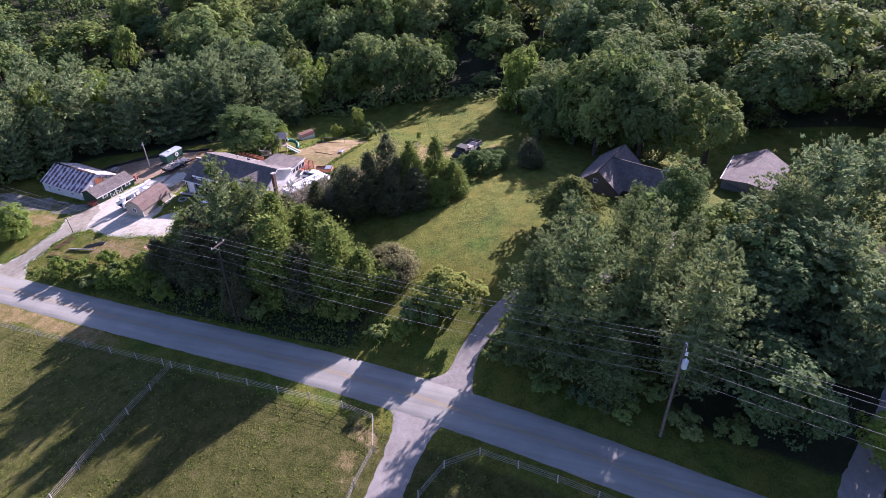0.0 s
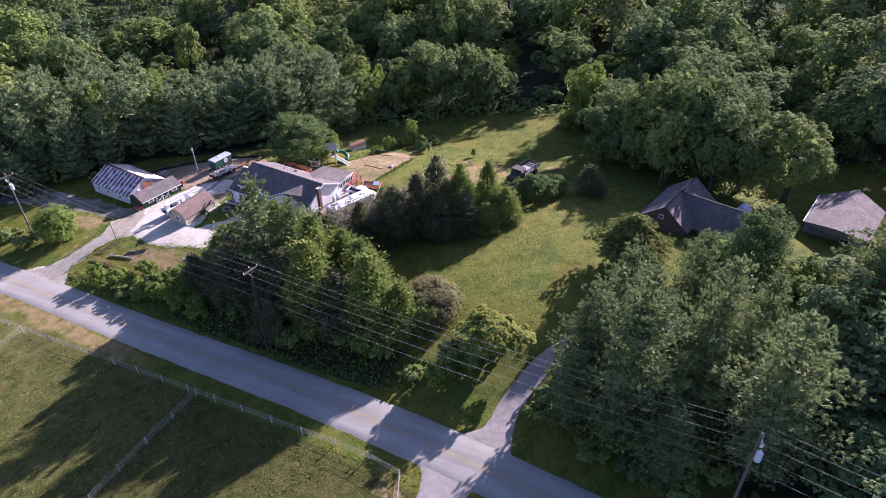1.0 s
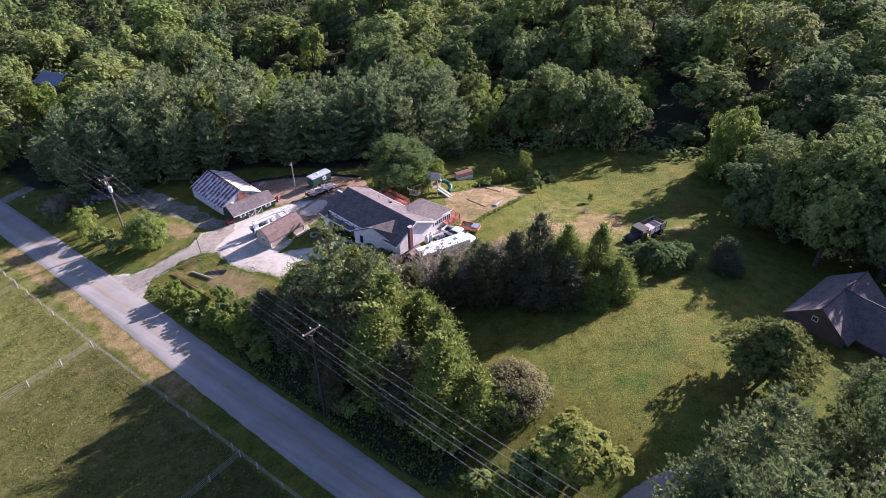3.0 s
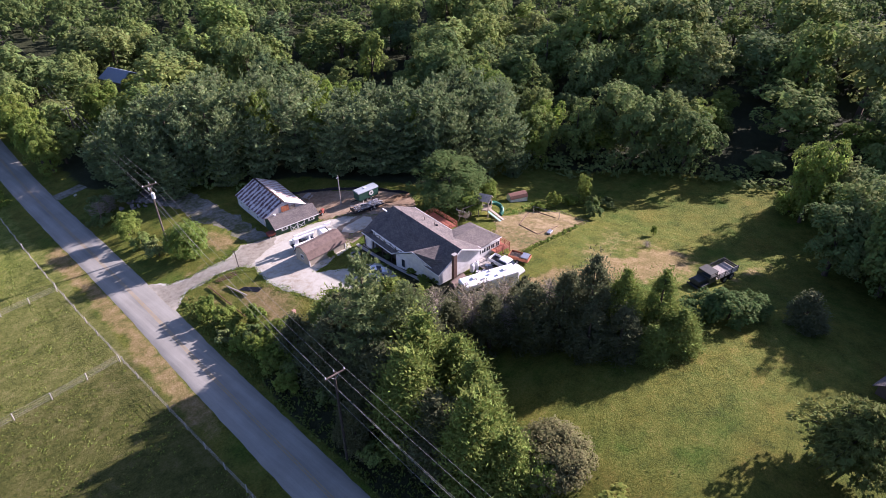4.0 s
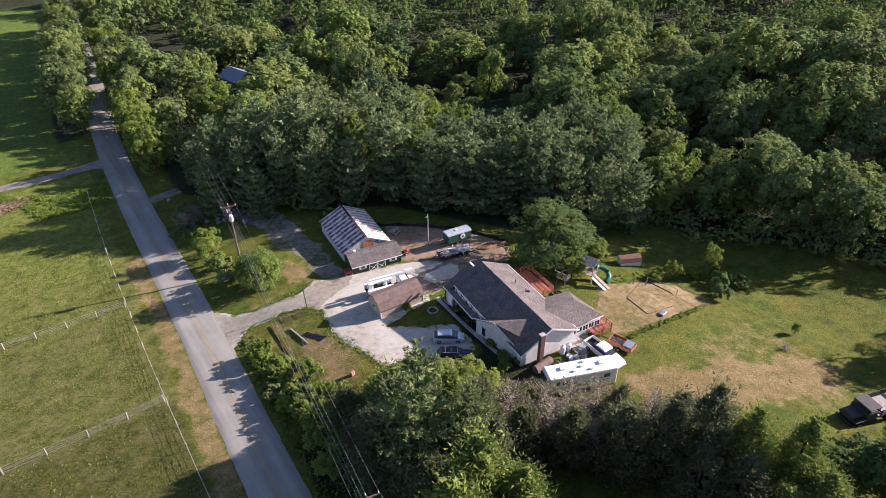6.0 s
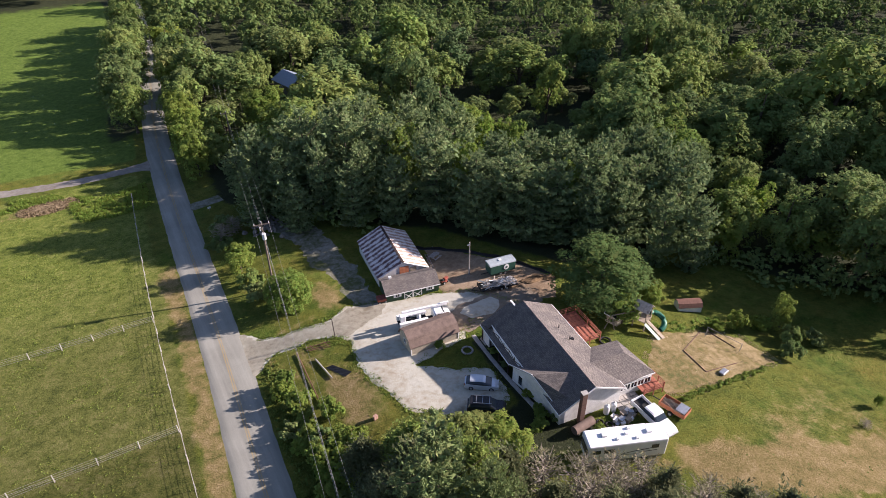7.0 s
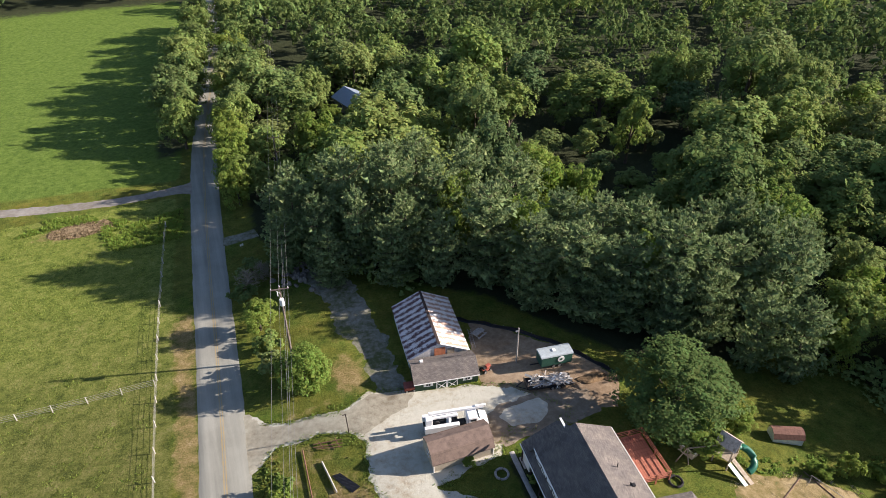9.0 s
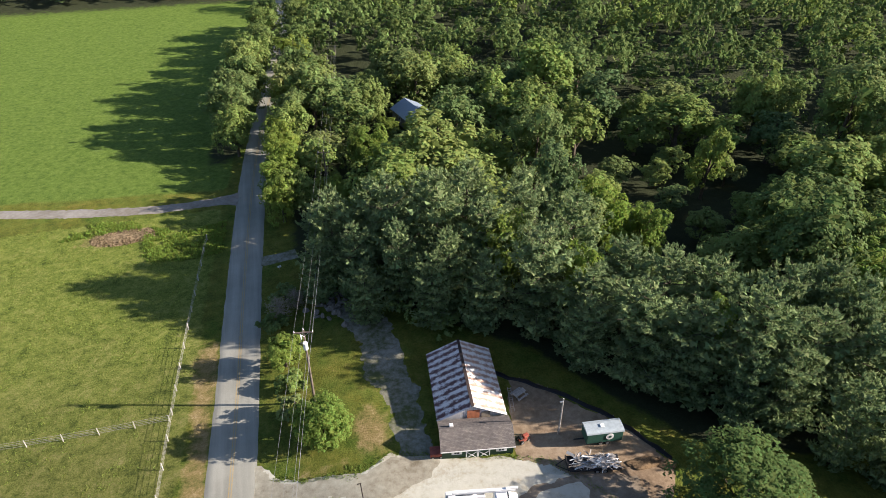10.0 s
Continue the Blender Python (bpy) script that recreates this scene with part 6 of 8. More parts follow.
car("hatchback_car", 85.0, 75.8, -36, "silver hatchback parked on the gravel", M_SILVER,
    [(-2.2, 0.72, 0.70, 0.32, 0.98), (-1.9, 0.84, 0.80, 0.24, 1.05), (-0.6, 0.87, 0.84, 0.22, 1.0), (0.9, 0.87, 0.84, 0.22, 0.98), (1.8, 0.83, 0.76, 0.24, 0.84), (2.25, 0.66, 0.58, 0.32, 0.66)],
    [(-2.0, 0.72, 0.66, 0.9, 1.08), (-1.4, 0.80, 0.62, 0.92, 1.40), (0.2, 0.82, 0.62, 0.9, 1.46), (1.35, 0.78, 0.72, 0.88, 1.0)],
    [(-1.5, 0.64, 0.62, 1.36, 1.42), (-0.7, 0.66, 0.63, 1.42, 1.50), (0.25, 0.66, 0.62, 1.42, 1.50), (0.55, 0.64, 0.6, 1.34, 1.40)], (-1.3, 1.35), 0.32)
car("sport_utility_car", 83.2, 71.8, -35, "black sport utility car with a roof rack on the gravel", M_DARKCAR,
    [(-2.4, 0.82, 0.80, 0.42, 1.10), (-2.2, 0.92, 0.88, 0.36, 1.18), (-0.8, 0.95, 0.91, 0.34, 1.15), (0.9, 0.95, 0.91, 0.34, 1.14), (2.1, 0.92, 0.86, 0.36, 1.06), (2.45, 0.82, 0.76, 0.42, 0.86)],
    [(-2.25, 0.84, 0.76, 1.05, 1.22), (-2.0, 0.88, 0.72, 1.08, 1.74), (0.4, 0.9, 0.72, 1.08, 1.76), (1.2, 0.88, 0.82, 1.05, 1.18)],
    [(-2.05, 0.74, 0.72, 1.68, 1.76), (-1.2, 0.76, 0.73, 1.72, 1.82), (0.2, 0.76, 0.72, 1.72, 1.82), (0.55, 0.74, 0.7, 1.64, 1.70)], (-1.45, 1.5), 0.39, True)


def build_pickup():
    x, y = 99.3, 59.5
    t = thing("pickup_truck", (x, y, g(x, y) + 0.02), -90, "white pickup truck with an open dark bed", "truck")
    part("hood", loft(bmesh.new(), [(0.9, 0.95, 0.92, 0.5, 1.15), (1.8, 0.95, 0.88, 0.48, 1.16), (2.7, 0.92, 0.84, 0.48, 1.06), (2.95, 0.84, 0.78, 0.5, 0.9)]), M_CARWHITE, t)
    part("cab", loft(bmesh.new(), [(-1.1, 0.95, 0.9, 0.5, 1.2), (-1.0, 0.96, 0.92, 0.48, 1.25), (1.0, 0.96, 0.92, 0.48, 1.2)]), M_CARWHITE, t)
    part("windows", loft(bmesh.new(), [(-1.05, 0.88, 0.72, 1.15, 1.72), (0.3, 0.9, 0.74, 1.15, 1.78), (1.15, 0.86, 0.8, 1.1, 1.22)]), M_GLASS, t)
    part("cab_roof", loft(bmesh.new(), [(-1.08, 0.76, 0.74, 1.68, 1.78), (-0.3, 0.78, 0.75, 1.72, 1.84), (0.35, 0.77, 0.74, 1.72, 1.84), (0.6, 0.75, 0.72, 1.62, 1.70)]), M_CARWHITE, t)
    part("bed_floor", boxes((-2.1, 0, 0.72, 2.0, 1.7, 0.06)), M_BLACK, t, "black bed liner")
    for sg in (-1, 1):
        part("bed_side", boxes((-2.1, sg * 0.9, 0.85, 2.0, 0.1, 0.66), bev=0.03), M_CARWHITE, t)
    part("tailgate", boxes((-3.1, 0, 0.88, 0.08, 1.8, 0.55), bev=0.02), M_CARWHITE, t)
    part("spare_wheel", rod(bmesh.new(), (-1.7, 0.1, 0.75), (-1.7, 0.1, 0.98), 0.36, 0.36, 16), M_RUBBER, t)
    for wx in (-2.1, 1.95):
        for sg in (-1, 1):
            wheel(t, wx, sg * 0.85, 0.38, 0.38, 0.24)
    part("bumper", boxes((3.0, 0, 0.55, 0.14, 1.8, 0.22), bev=0.04), M_STEEL, t)
    return t


build_pickup()


def build_motorhome():
    x, y = 92.6, 57.8
    t = thing("motorhome", (x, y, g(x, y) - 0.05), -22, "white motorhome with dark swoosh stripes and roof vents", "motorhome")
    bm = boxes((0, 0, 1.85, 9.8, 2.5, 2.7), bev=0.16)
    part("body", bm, M_CARWHITE, t)
    part("windscreen", boxes((-4.9, 0, 1.95, 0.12, 2.1, 1.15), bev=0.05), M_GLASS, t)
    for k, w in ((-3.9, 1.0), (-2.35, 1.3), (3.35, 0.9)):
        part("window", boxes((k, -1.26, 2.25, w, 0.05, 0.62), bev=0.02), M_GLASS, t)
        part("window", boxes((k, 1.26, 2.25, w, 0.05, 0.62), bev=0.02), M_GLASS, t)
    for i, (k, w, a, z) in enumerate(((0.6, 2.8, -0.16, 1.75), (1.8, 3.2, -0.12, 1.9), (0.2, 2.0, 0.1, 1.35), (2.6, 2.2, -0.05, 1.55))):
        bm = bmesh.new()
        box(bm, 0, 0, 0, w, 0.02, 0.07, Matrix.Translation((k, -1.265, z)) @ Matrix.Rotation(a, 4, "Y"))
        part("stripe", bm, M_BLACK, t)
    for k, q in ((-2.6, 0.25), (0.1, 0.1), (2.9, 0.15), (1.2, -0.6), (0.6, 0.8), (-1.2, -0.5)):
        part("roof_vent", boxes((k, q, 3.3, 0.7 if abs(k) > 2 else 0.42, 0.6 if abs(k) > 2 else 0.36, 0.26), bev=0.06), M_CARWHITE, t)
    part("awning", boxes((0.2, 1.3, 3.0, 5.5, 0.14, 0.14), bev=0.04), M_TRIM, t)
    part("skirt", boxes((0, 0, 0.45, 9.2, 2.42, 0.35)), M_STEEL, t)
    for wx in (-3.5, 2.3):
        for sg in (-1, 1):
            wheel(t, wx, sg * 1.1, 0.42, 0.42, 0.28)
    t.scale = (0.94, 1.0, 1.0)
    return t


build_motorhome()


def build_army_truck():
    x, y = 117.4, 33.5
    t = thing("cargo_truck", (x, y, g(x, y) + 0.02), 164, "dark olive military cargo truck with slatted bed sides", "truck")
    part("chassis", boxes((0, 0, 0.95, 7.0, 0.9, 0.3)), M_BLACK, t)
    part("hood", boxes((2.75, 0, 1.55, 1.6, 1.45, 0.8), bev=0.12), M_OLIVE, t)
    for sg in (-1, 1):
        part("fender", boxes((2.6, sg * 0.95, 1.32, 1.7, 0.42, 0.22), bev=0.08), M_OLIVE, t)
    part("cab", boxes((1.35, 0, 1.65, 1.4, 2.2, 1.1), bev=0.06), M_OLIVE, t)
    part("windscreen", boxes((1.95, 0, 2.42, 0.07, 2.0, 0.5)), M_GLASS, t)
    part("cab_roof", boxes((1.2, 0, 2.72, 1.6, 2.15, 0.1), bev=0.04), M_OLIVE, t, "faded canvas cab roof")
    for a in (0.55, 1.9):
        for sg in (-1, 1):
            part("cab_post", boxes((a, sg * 1.0, 2.45, 0.08, 0.08, 0.55)), M_OLIVE, t)
    part("bed_floor", boxes((-1.6, 0, 1.35, 4.0, 2.35, 0.12)), M_GREYWOOD, t)
    for sg in (-1, 1):
        for zz in (1.6, 1.9, 2.2):
            part("bed_slat", boxes((-1.6, sg * 1.17, zz, 4.0, 0.05, 0.17)), M_GREYWOOD if sg > 0 else M_OLIVE, t)
        for k in (-3.5, -2.2, -0.9, 0.3):
            part("bed_stake", boxes((k, sg * 1.21, 1.85, 0.09, 0.07, 1.1)), M_OLIVE, t)
    for zz in (1.6, 1.9):
        part("tailboard", boxes((-3.6, 0, zz, 0.05, 2.35, 0.24)), M_OLIVE, t)
        part("headboard", boxes((0.42, 0, zz + 0.2, 0.05, 2.35, 0.24)), M_OLIVE, t)
    for wx in (2.6, -1.4, -2.7):
        for sg in (-1, 1):
            wheel(t, wx, sg * 0.95, 0.55, 0.55, 0.36)
    part("bumper", boxes((3.65, 0, 0.95, 0.15, 2.2, 0.25)), M_OLIVE, t)
    t.scale = (1.16, 1.08, 1.08)
    return t


build_army_truck()


def build_bucket_truck():
    x, y = 84.9, 92.0
    t = thing("bucket_truck", (x, y, g(x, y) + 0.03), -11, "white utility truck with a folded boom on its back", "truck")
    part("chassis", boxes((0, 0, 0.8, 7.2, 0.9, 0.3)), M_BLACK, t)
    part("cab", loft(bmesh.new(), [(1.6, 1.0, 0.92, 0.6, 2.2), (1.8, 1.02, 0.95, 0.55, 2.3), (2.9, 1.02, 0.9, 0.55, 2.3), (3.3, 1.0, 0.95, 0.55, 1.55), (4.2, 0.95, 0.85, 0.55, 1.4), (4.35, 0.9, 0.8, 0.6, 1.1)]), M_CARWHITE, t)
    part("windscreen", boxes((3.15, 0, 1.9, 0.1, 1.6, 0.55)), M_GLASS, t)
    for sg in (-1, 1):
        part("side_window", boxes((2.4, sg * 0.99, 1.85, 0.7, 0.05, 0.45)), M_GLASS, t)
        part("side_box", boxes((-1.6, sg * 0.95, 1.35, 4.4, 0.5, 0.95), bev=0.04), M_CARWHITE, t)
    part("bed_floor", boxes((-1.6, 0, 1.05, 4.4, 1.5, 0.08)), M_BLACK, t)
    part("turret", rod(bmesh.new(), (-0.6, 0, 1.0), (-0.6, 0, 2.4), 0.36, 0.3, 14), M_CARWHITE, t)
    bo = part("boom", boxes((0.4, 0.35, 2.75, 7.0, 0.34, 0.34), bev=0.04), M_CARWHITE, t)
    part("boom_tip", boxes((3.5, 0.35, 2.95, 1.4, 0.26, 0.26), bev=0.04), M_TRIM, bo)
    part("lower_boom", boxes((-1.2, -0.15, 2.45, 3.4, 0.3, 0.3), bev=0.04), M_CARWHITE, t)
    part("bucket", boxes((-3.2, -0.4, 2.35, 0.85, 0.8, 1.0), bev=0.08), M_CARWHITE, t)
    part("cable_drum", rod(bmesh.new(), (-2.2, -0.4, 1.5), (-2.2, 0.4, 1.5), 0.42, 0.42, 14), M_BLACK, t)
    for wx in (3.2, -2.3):
        for sg in (-1, 1):
            wheel(t, wx, sg * 0.95, 0.48, 0.48, 0.3)
    return t


build_bucket_truck()


def build_horse_trailer():
    x, y = 102.7, 97.6
    t = thing("box_trailer", (x, y, g(x, y)), -7, "dark green box trailer with pale roof and round white sign", "trailer")
    part("body", boxes((0, 0, 1.35, 4.6, 2.0, 1.7), bev=0.06), M_TRAILER, t)
    bm = bmesh.new()
    prism(bm, [(-1.05, 2.15), (1.05, 2.15), (0.98, 2.32), (0.6, 2.44), (-0.6, 2.44), (-0.98, 2.32)], -2.4, 2.4)
    bm.transform(Matrix.Rotation(radians(90), 4, "Z"))
    part("roof", bm, M_PALEMETAL, t, "pale metal roof")
    bm = bmesh.new()
    rod(bm, (0.6, -1.0, 1.5), (0.6, -1.06, 1.5), 0.5, 0.5, 20)
    d = part("round_sign", bm, M_TRIM, t)
    part("round_mark", rod(bmesh.new(), (0.6, -1.06, 1.5), (0.6, -1.08, 1.5), 0.2, 0.2, 16), M_TRAILER, d)
    part("roof_hatch", boxes((-0.2, 0, 2.5, 0.5, 0.5, 0.14), bev=0.04), M_TRIM, t)
    part("drawbar", boxes((-2.9, 0, 0.45, 1.4, 0.12, 0.12)), M_BLACK, t)
    for wx in (-0.45, 0.45):
        for sg in (-1, 1):
            wheel(t, wx, sg * 0.95, 0.34, 0.34, 0.22)
    return t


build_horse_trailer()


def build_scrap_trailer():
    x, y = 99.8, 93.9
    t = thing("flatbed_trailer", (x, y, g(x, y)), -12, "black flatbed trailer on twin axles", "trailer")
    part("bed", boxes((0, 0, 0.62, 6.2, 2.2, 0.14)), M_BLACK, t)
    for k in (-1, 1):
        bm = bmesh.new()
        rod(bm, (-3.1, k * 0.9, 0.55), (-4.6, 0, 0.5), 0.06)
        part("drawbar", bm, M_BLACK, t)
    for wx in (0.2, 1.1):
        for sg in (-1, 1):
            wheel(t, wx, sg * 1.0, 0.36, 0.36, 0.22)
    part("ramp", boxes((-3.3, 0, 0.85, 0.08, 2.0, 0.5)), M_BLACK, t)
    r = np.random.default_rng(5)
    zb = g(x, y) + 0.69
    p = Matrix.Translation((x, y, zb)) @ Matrix.Rotation(radians(-12), 4, "Z")
    pile = thing("scrap_pile", (x, y, zb), -12, "heap of white and grey scrap siding and boards", "scrap")
    mats = (M_TRIM, M_STEEL, M_GREYWOOD, M_WOOD)
    for i in range(130):
        ln = r.uniform(0.5, 2.4)
        px_, py_ = r.uniform(-2.3, 2.6), r.uniform(-0.8, 0.8)
        zz = 0.12 + r.uniform(0, 0.6) * (1 - abs(px_ - 0.4) / 4)
        bm = bmesh.new()
        box(bm, 0, 0, 0, ln, r.uniform(0.04, 0.15) if i % 11 else 0.55, r.uniform(0.02, 0.05))
        q = part("board", bm, mats[i % 4], pile)
        q.matrix_local = pose(px_, py_, zz, r.uniform(-25, 25), r.uniform(-18, 18), r.normal() * 38 + (90 if i % 6 == 0 else 0))
    return t


build_scrap_trailer()


def mound(name, x, y, rx, ry, h, material, label, category, seed=1):
    """A heap with an uneven skin."""
    bm = bmesh.new()
    bmesh.ops.create_icosphere(bm, subdivisions=4, radius=1)
    for v in bm.verts:
        k = 1 + 0.35 * noise.noise(v.co * 1.6 + Vector((seed, 0, 0))) + 0.18 * noise.noise(v.co * 4.5 + Vector((0, seed, 0)))
        v.co = Vector((v.co.x * rx * k, v.co.y * ry * k, max(-0.15, v.co.z * h * k)))
    me = bpy.data.meshes.new(name)
    bm.to_mesh(me)
    bm.free()
    me.materials.append(material)
    me.polygons.foreach_set("use_smooth", [True] * len(me.polygons))
    ob = new(name, me)
    ob.matrix_world = pose(x, y, g(x, y) - 0.05)
    return tagged(ob, label, category)


mound("soil_mound", 105.8, 92.6, 2.4, 0.9, 0.5, M_SOIL, "low heap of brown dug soil behind the trailer", "soil heap", 3)
mound("soil_mound", 108.4, 91.9, 1.2, 0.8, 0.35, M_SOIL, "small grassy heap of soil", "soil heap", 7)
mound("compost_mound", 36.2, 171.0, 4.6, 2.2, 0.22, M_BRUSH, "heap of dry cut brush at the pasture edge", "brush heap", 9)


# ---------------------------------------------------------------- poles and cables
POLES = [(44, -74, 21.5), (53.9, -9.2, 21.6), (58.8, 51.6, 18.3), (68.6, 114.8, 13.5), (77.6, 178.2, 7.4), (84.4, 223, 7.6), (91.4, 274, 6.4), (99, 330, 7)]


def build_pole(i, x, y, top):
    dx = POLES[min(i + 1, len(POLES) - 1)][0] - POLES[max(i - 1, 0)][0]
    dy = POLES[min(i + 1, len(POLES) - 1)][1] - POLES[max(i - 1, 0)][1]
    rz = math.degrees(math.atan2(dy, dx)) - 90
    z = g(x, y)
    t = thing("utility_pole", (x, y, z), rz, "weathered wooden utility pole with crossarm and cables", "utility pole", "utility poles")
    h = top - z
    # the pole in the trees' shade gets the darkened wood
    part("shaft", rod(bmesh.new(), (0, 0, -0.8), (0, 0, h + 0.35), 0.19, 0.12, 12), M_POLE_SHADED if i == 2 else M_POLE, t)
    if i != 1:
        part("crossarm", boxes((0, -0.16, h, 2.5, 0.12, 0.14)), M_POLE, t)
        for k in (-1, 1):
            part("arm_brace", rod(bmesh.new(), (k * 0.65, -0.16, h - 0.05), (0, -0.12, h - 0.75), 0.02), M_STEEL, t)
        pins = (-1.15, 0.0, 1.15)
    else:
        part("crossarm", boxes((-0.3, -0.16, h - 0.1, 1.1, 0.1, 0.12)), M_GREYWOOD, t)
        pins = (-0.7, 0.0, 0.15)
    for k in pins:
        part("insulator", rod(bmesh.new(), (k, -0.16 if k else 0, h + (0.07 if k else 0.3)), (k, -0.16 if k else 0, h + (0.32 if k else 0.55)), 0.06, 0.045, 8), M_TRIM, t)
    if i in (1, 3, 5):
        tr = part("transformer", rod(bmesh.new(), (-0.42 if i == 1 else 0.05, -0.4, h - 2.6), (-0.42 if i == 1 else 0.05, -0.4, h - 1.55), 0.31, 0.31, 16), M_PALEPAINT, t, "pale grey drum transformer")
        for k in (-0.12, 0.12):
            part("bushing", rod(bmesh.new(), ((-0.42 if i == 1 else 0.05) + k, -0.4, h - 1.55), ((-0.42 if i == 1 else 0.05) + k, -0.4, h - 1.25), 0.045, 0.03, 8), M_TRIM, tr)
        for q in (0.25, 0.5):
            part("fuse_cutout", boxes((-0.35, -0.3, h - 0.3 - q, 0.1, 0.3, 0.28), bev=0.02), M_TRIM, t)
    return t


for i, (x, y, top) in enumerate(POLES):
    build_pole(i, x, y, top)


def cable(a, b, sag, rad, label, name="power_cable", mt=None):
    """A hanging cable between two points."""
    a, b = Vector(a), Vector(b)
    n = 22
    line = []
    for k in range(n + 1):
        u = k / n
        p = a.lerp(b, u)
        p.z -= sag * 4 * u * (1 - u)
        line.append((tuple(p), rad))
    return tagged(new(name, tube_mesh(name, [line], mt or M_WIRE, 4)), label, "cable", group="overhead cables")


for (x0, y0, z0), (x1, y1, z1) in zip(POLES, POLES[1:]):
    d = Vector((y1 - y0, -(x1 - x0), 0)).normalized()
    for k, up in ((-1.15, 0.34), (0.0, 0.6), (1.15, 0.34)):
        cable((x0 + d.x * k, y0 + d.y * k, z0 + up), (x1 + d.x * k, y1 + d.y * k, z1 + up), 0.9, 0.010, "thin bare overhead power cable between poles")
    for k, dn in ((0.18, 2.7), (0.2, 4.6)):
        cable((x0 + d.x * k, y0 + d.y * k, z0 - dn), (x1 + d.x * k, y1 + d.y * k, z1 - dn), 1.1, 0.013, "overhead telephone cable slung below the power cables")
_t = thing("yard_lamp", (97.9, 99.8, g(97.9, 99.8)), 0, "tall bare wooden yard lamp pole in the dirt yard", "lamp post")
_h = 8.8 - g(97.9, 99.8)
part("shaft", rod(bmesh.new(), (0, 0, -0.5), (0, 0, _h), 0.13, 0.09, 10), M_GREYWOOD, _t)
part("lamp_head", boxes((-0.25, -0.1, _h - 0.4, 0.5, 0.22, 0.18), bev=0.04), M_STEEL, _t)
_t = thing("sign_post", (72.5, 96.6, g(72.5, 96.6)), 0, "slim dark metal post at the drive's edge", "post")
part("shaft", rod(bmesh.new(), (0, 0, -0.4), (-0.15, 0, 3.4), 0.06, 0.06, 8), M_TIMBER, _t)
part("cap", boxes((-0.3, 0, 3.42, 0.5, 0.1, 0.08)), M_TIMBER, _t)


# ---------------------------------------------------------------- pasture fences
def fence(pts, label, gap=4.8, rails=(0.35, 0.65, 0.95, 1.25), post=0.11):
    """A post-and-rail fence along a line of points: one thing with its posts and rails."""
    xs, ys = path_line(pts, gap) if len(pts) > 2 else (np.linspace(pts[0][0], pts[1][0], max(3, int(math.dist(*pts) / gap))), np.linspace(pts[0][1], pts[1][1], max(3, int(math.dist(*pts) / gap))))
    t = thing("fence", (xs[0], ys[0], g(xs[0], ys[0])), 0, label, "fence", "pasture fences")
    o = Vector((xs[0], ys[0], g(xs[0], ys[0])))
    pm = None
    fr = np.random.default_rng(len(pts) + int(abs(xs[0])))
    for i, (x, y) in enumerate(zip(xs, ys)):
        if pm is None:
            p = part("post", boxes((0, 0, 0.45, post, post, 1.75)), M_PALERAIL, t)
            pm = p.data
        else:
            p = child("post", pm, t)
        p.matrix_local = Matrix.Translation(Vector((x, y, g(x, y))) - o) @ Euler((fr.normal() * 0.03, fr.normal() * 0.03, fr.uniform(0, 3))).to_matrix().to_4x4()
        if i:
            a, b = Vector((xs[i - 1], ys[i - 1], g(xs[i - 1], ys[i - 1]))) - o, Vector((x, y, g(x, y))) - o
            d = b - a
            for zz in rails:
                bm = bmesh.new()
                m = Matrix.Translation((a + b) / 2 + Vector((0, 0, zz + fr.normal() * 0.03))) @ d.to_track_quat("X", "Z").to_matrix().to_4x4()
                box(bm, 0, 0, 0, d.length + 0.1, 0.016, 0.024, m)
                part("rail", bm, M_PALERAIL, t)
    return t


F_LABEL = "grey weathered pasture fence with four thin rails"
fence([(52.3, 165.5), (51.9, 160), (51.0, 146), (50.2, 131.5), (49.6, 117), (49.2, 104.9), (48.9, 91.1), (48.7, 76.4), (48.4, 55.3), (47.9, 37.4), (47.6, 28), (47.0, 24.2), (44.6, 22.6), (38, 22.4), (30, 21.6), (20, 17)], F_LABEL)
fence([(10, 118.6), (28.3, 117.8), (37.5, 117.3), (49.4, 117.2)], F_LABEL)
fence([(20, 90.4), (32.5, 90.6), (40.4, 90.6), (48.7, 90.9)], F_LABEL)
fence([(14, 54.6), (27.3, 55.1), (36.0, 55.6), (48.3, 55.4)], F_LABEL)
fence([(26, 10), (34, 14), (38.5, 15.0), (43.3, 13.2), (45.4, 10.8), (45.2, 6.6), (43.9, -3), (41.5, -16), (38, -30)], F_LABEL)


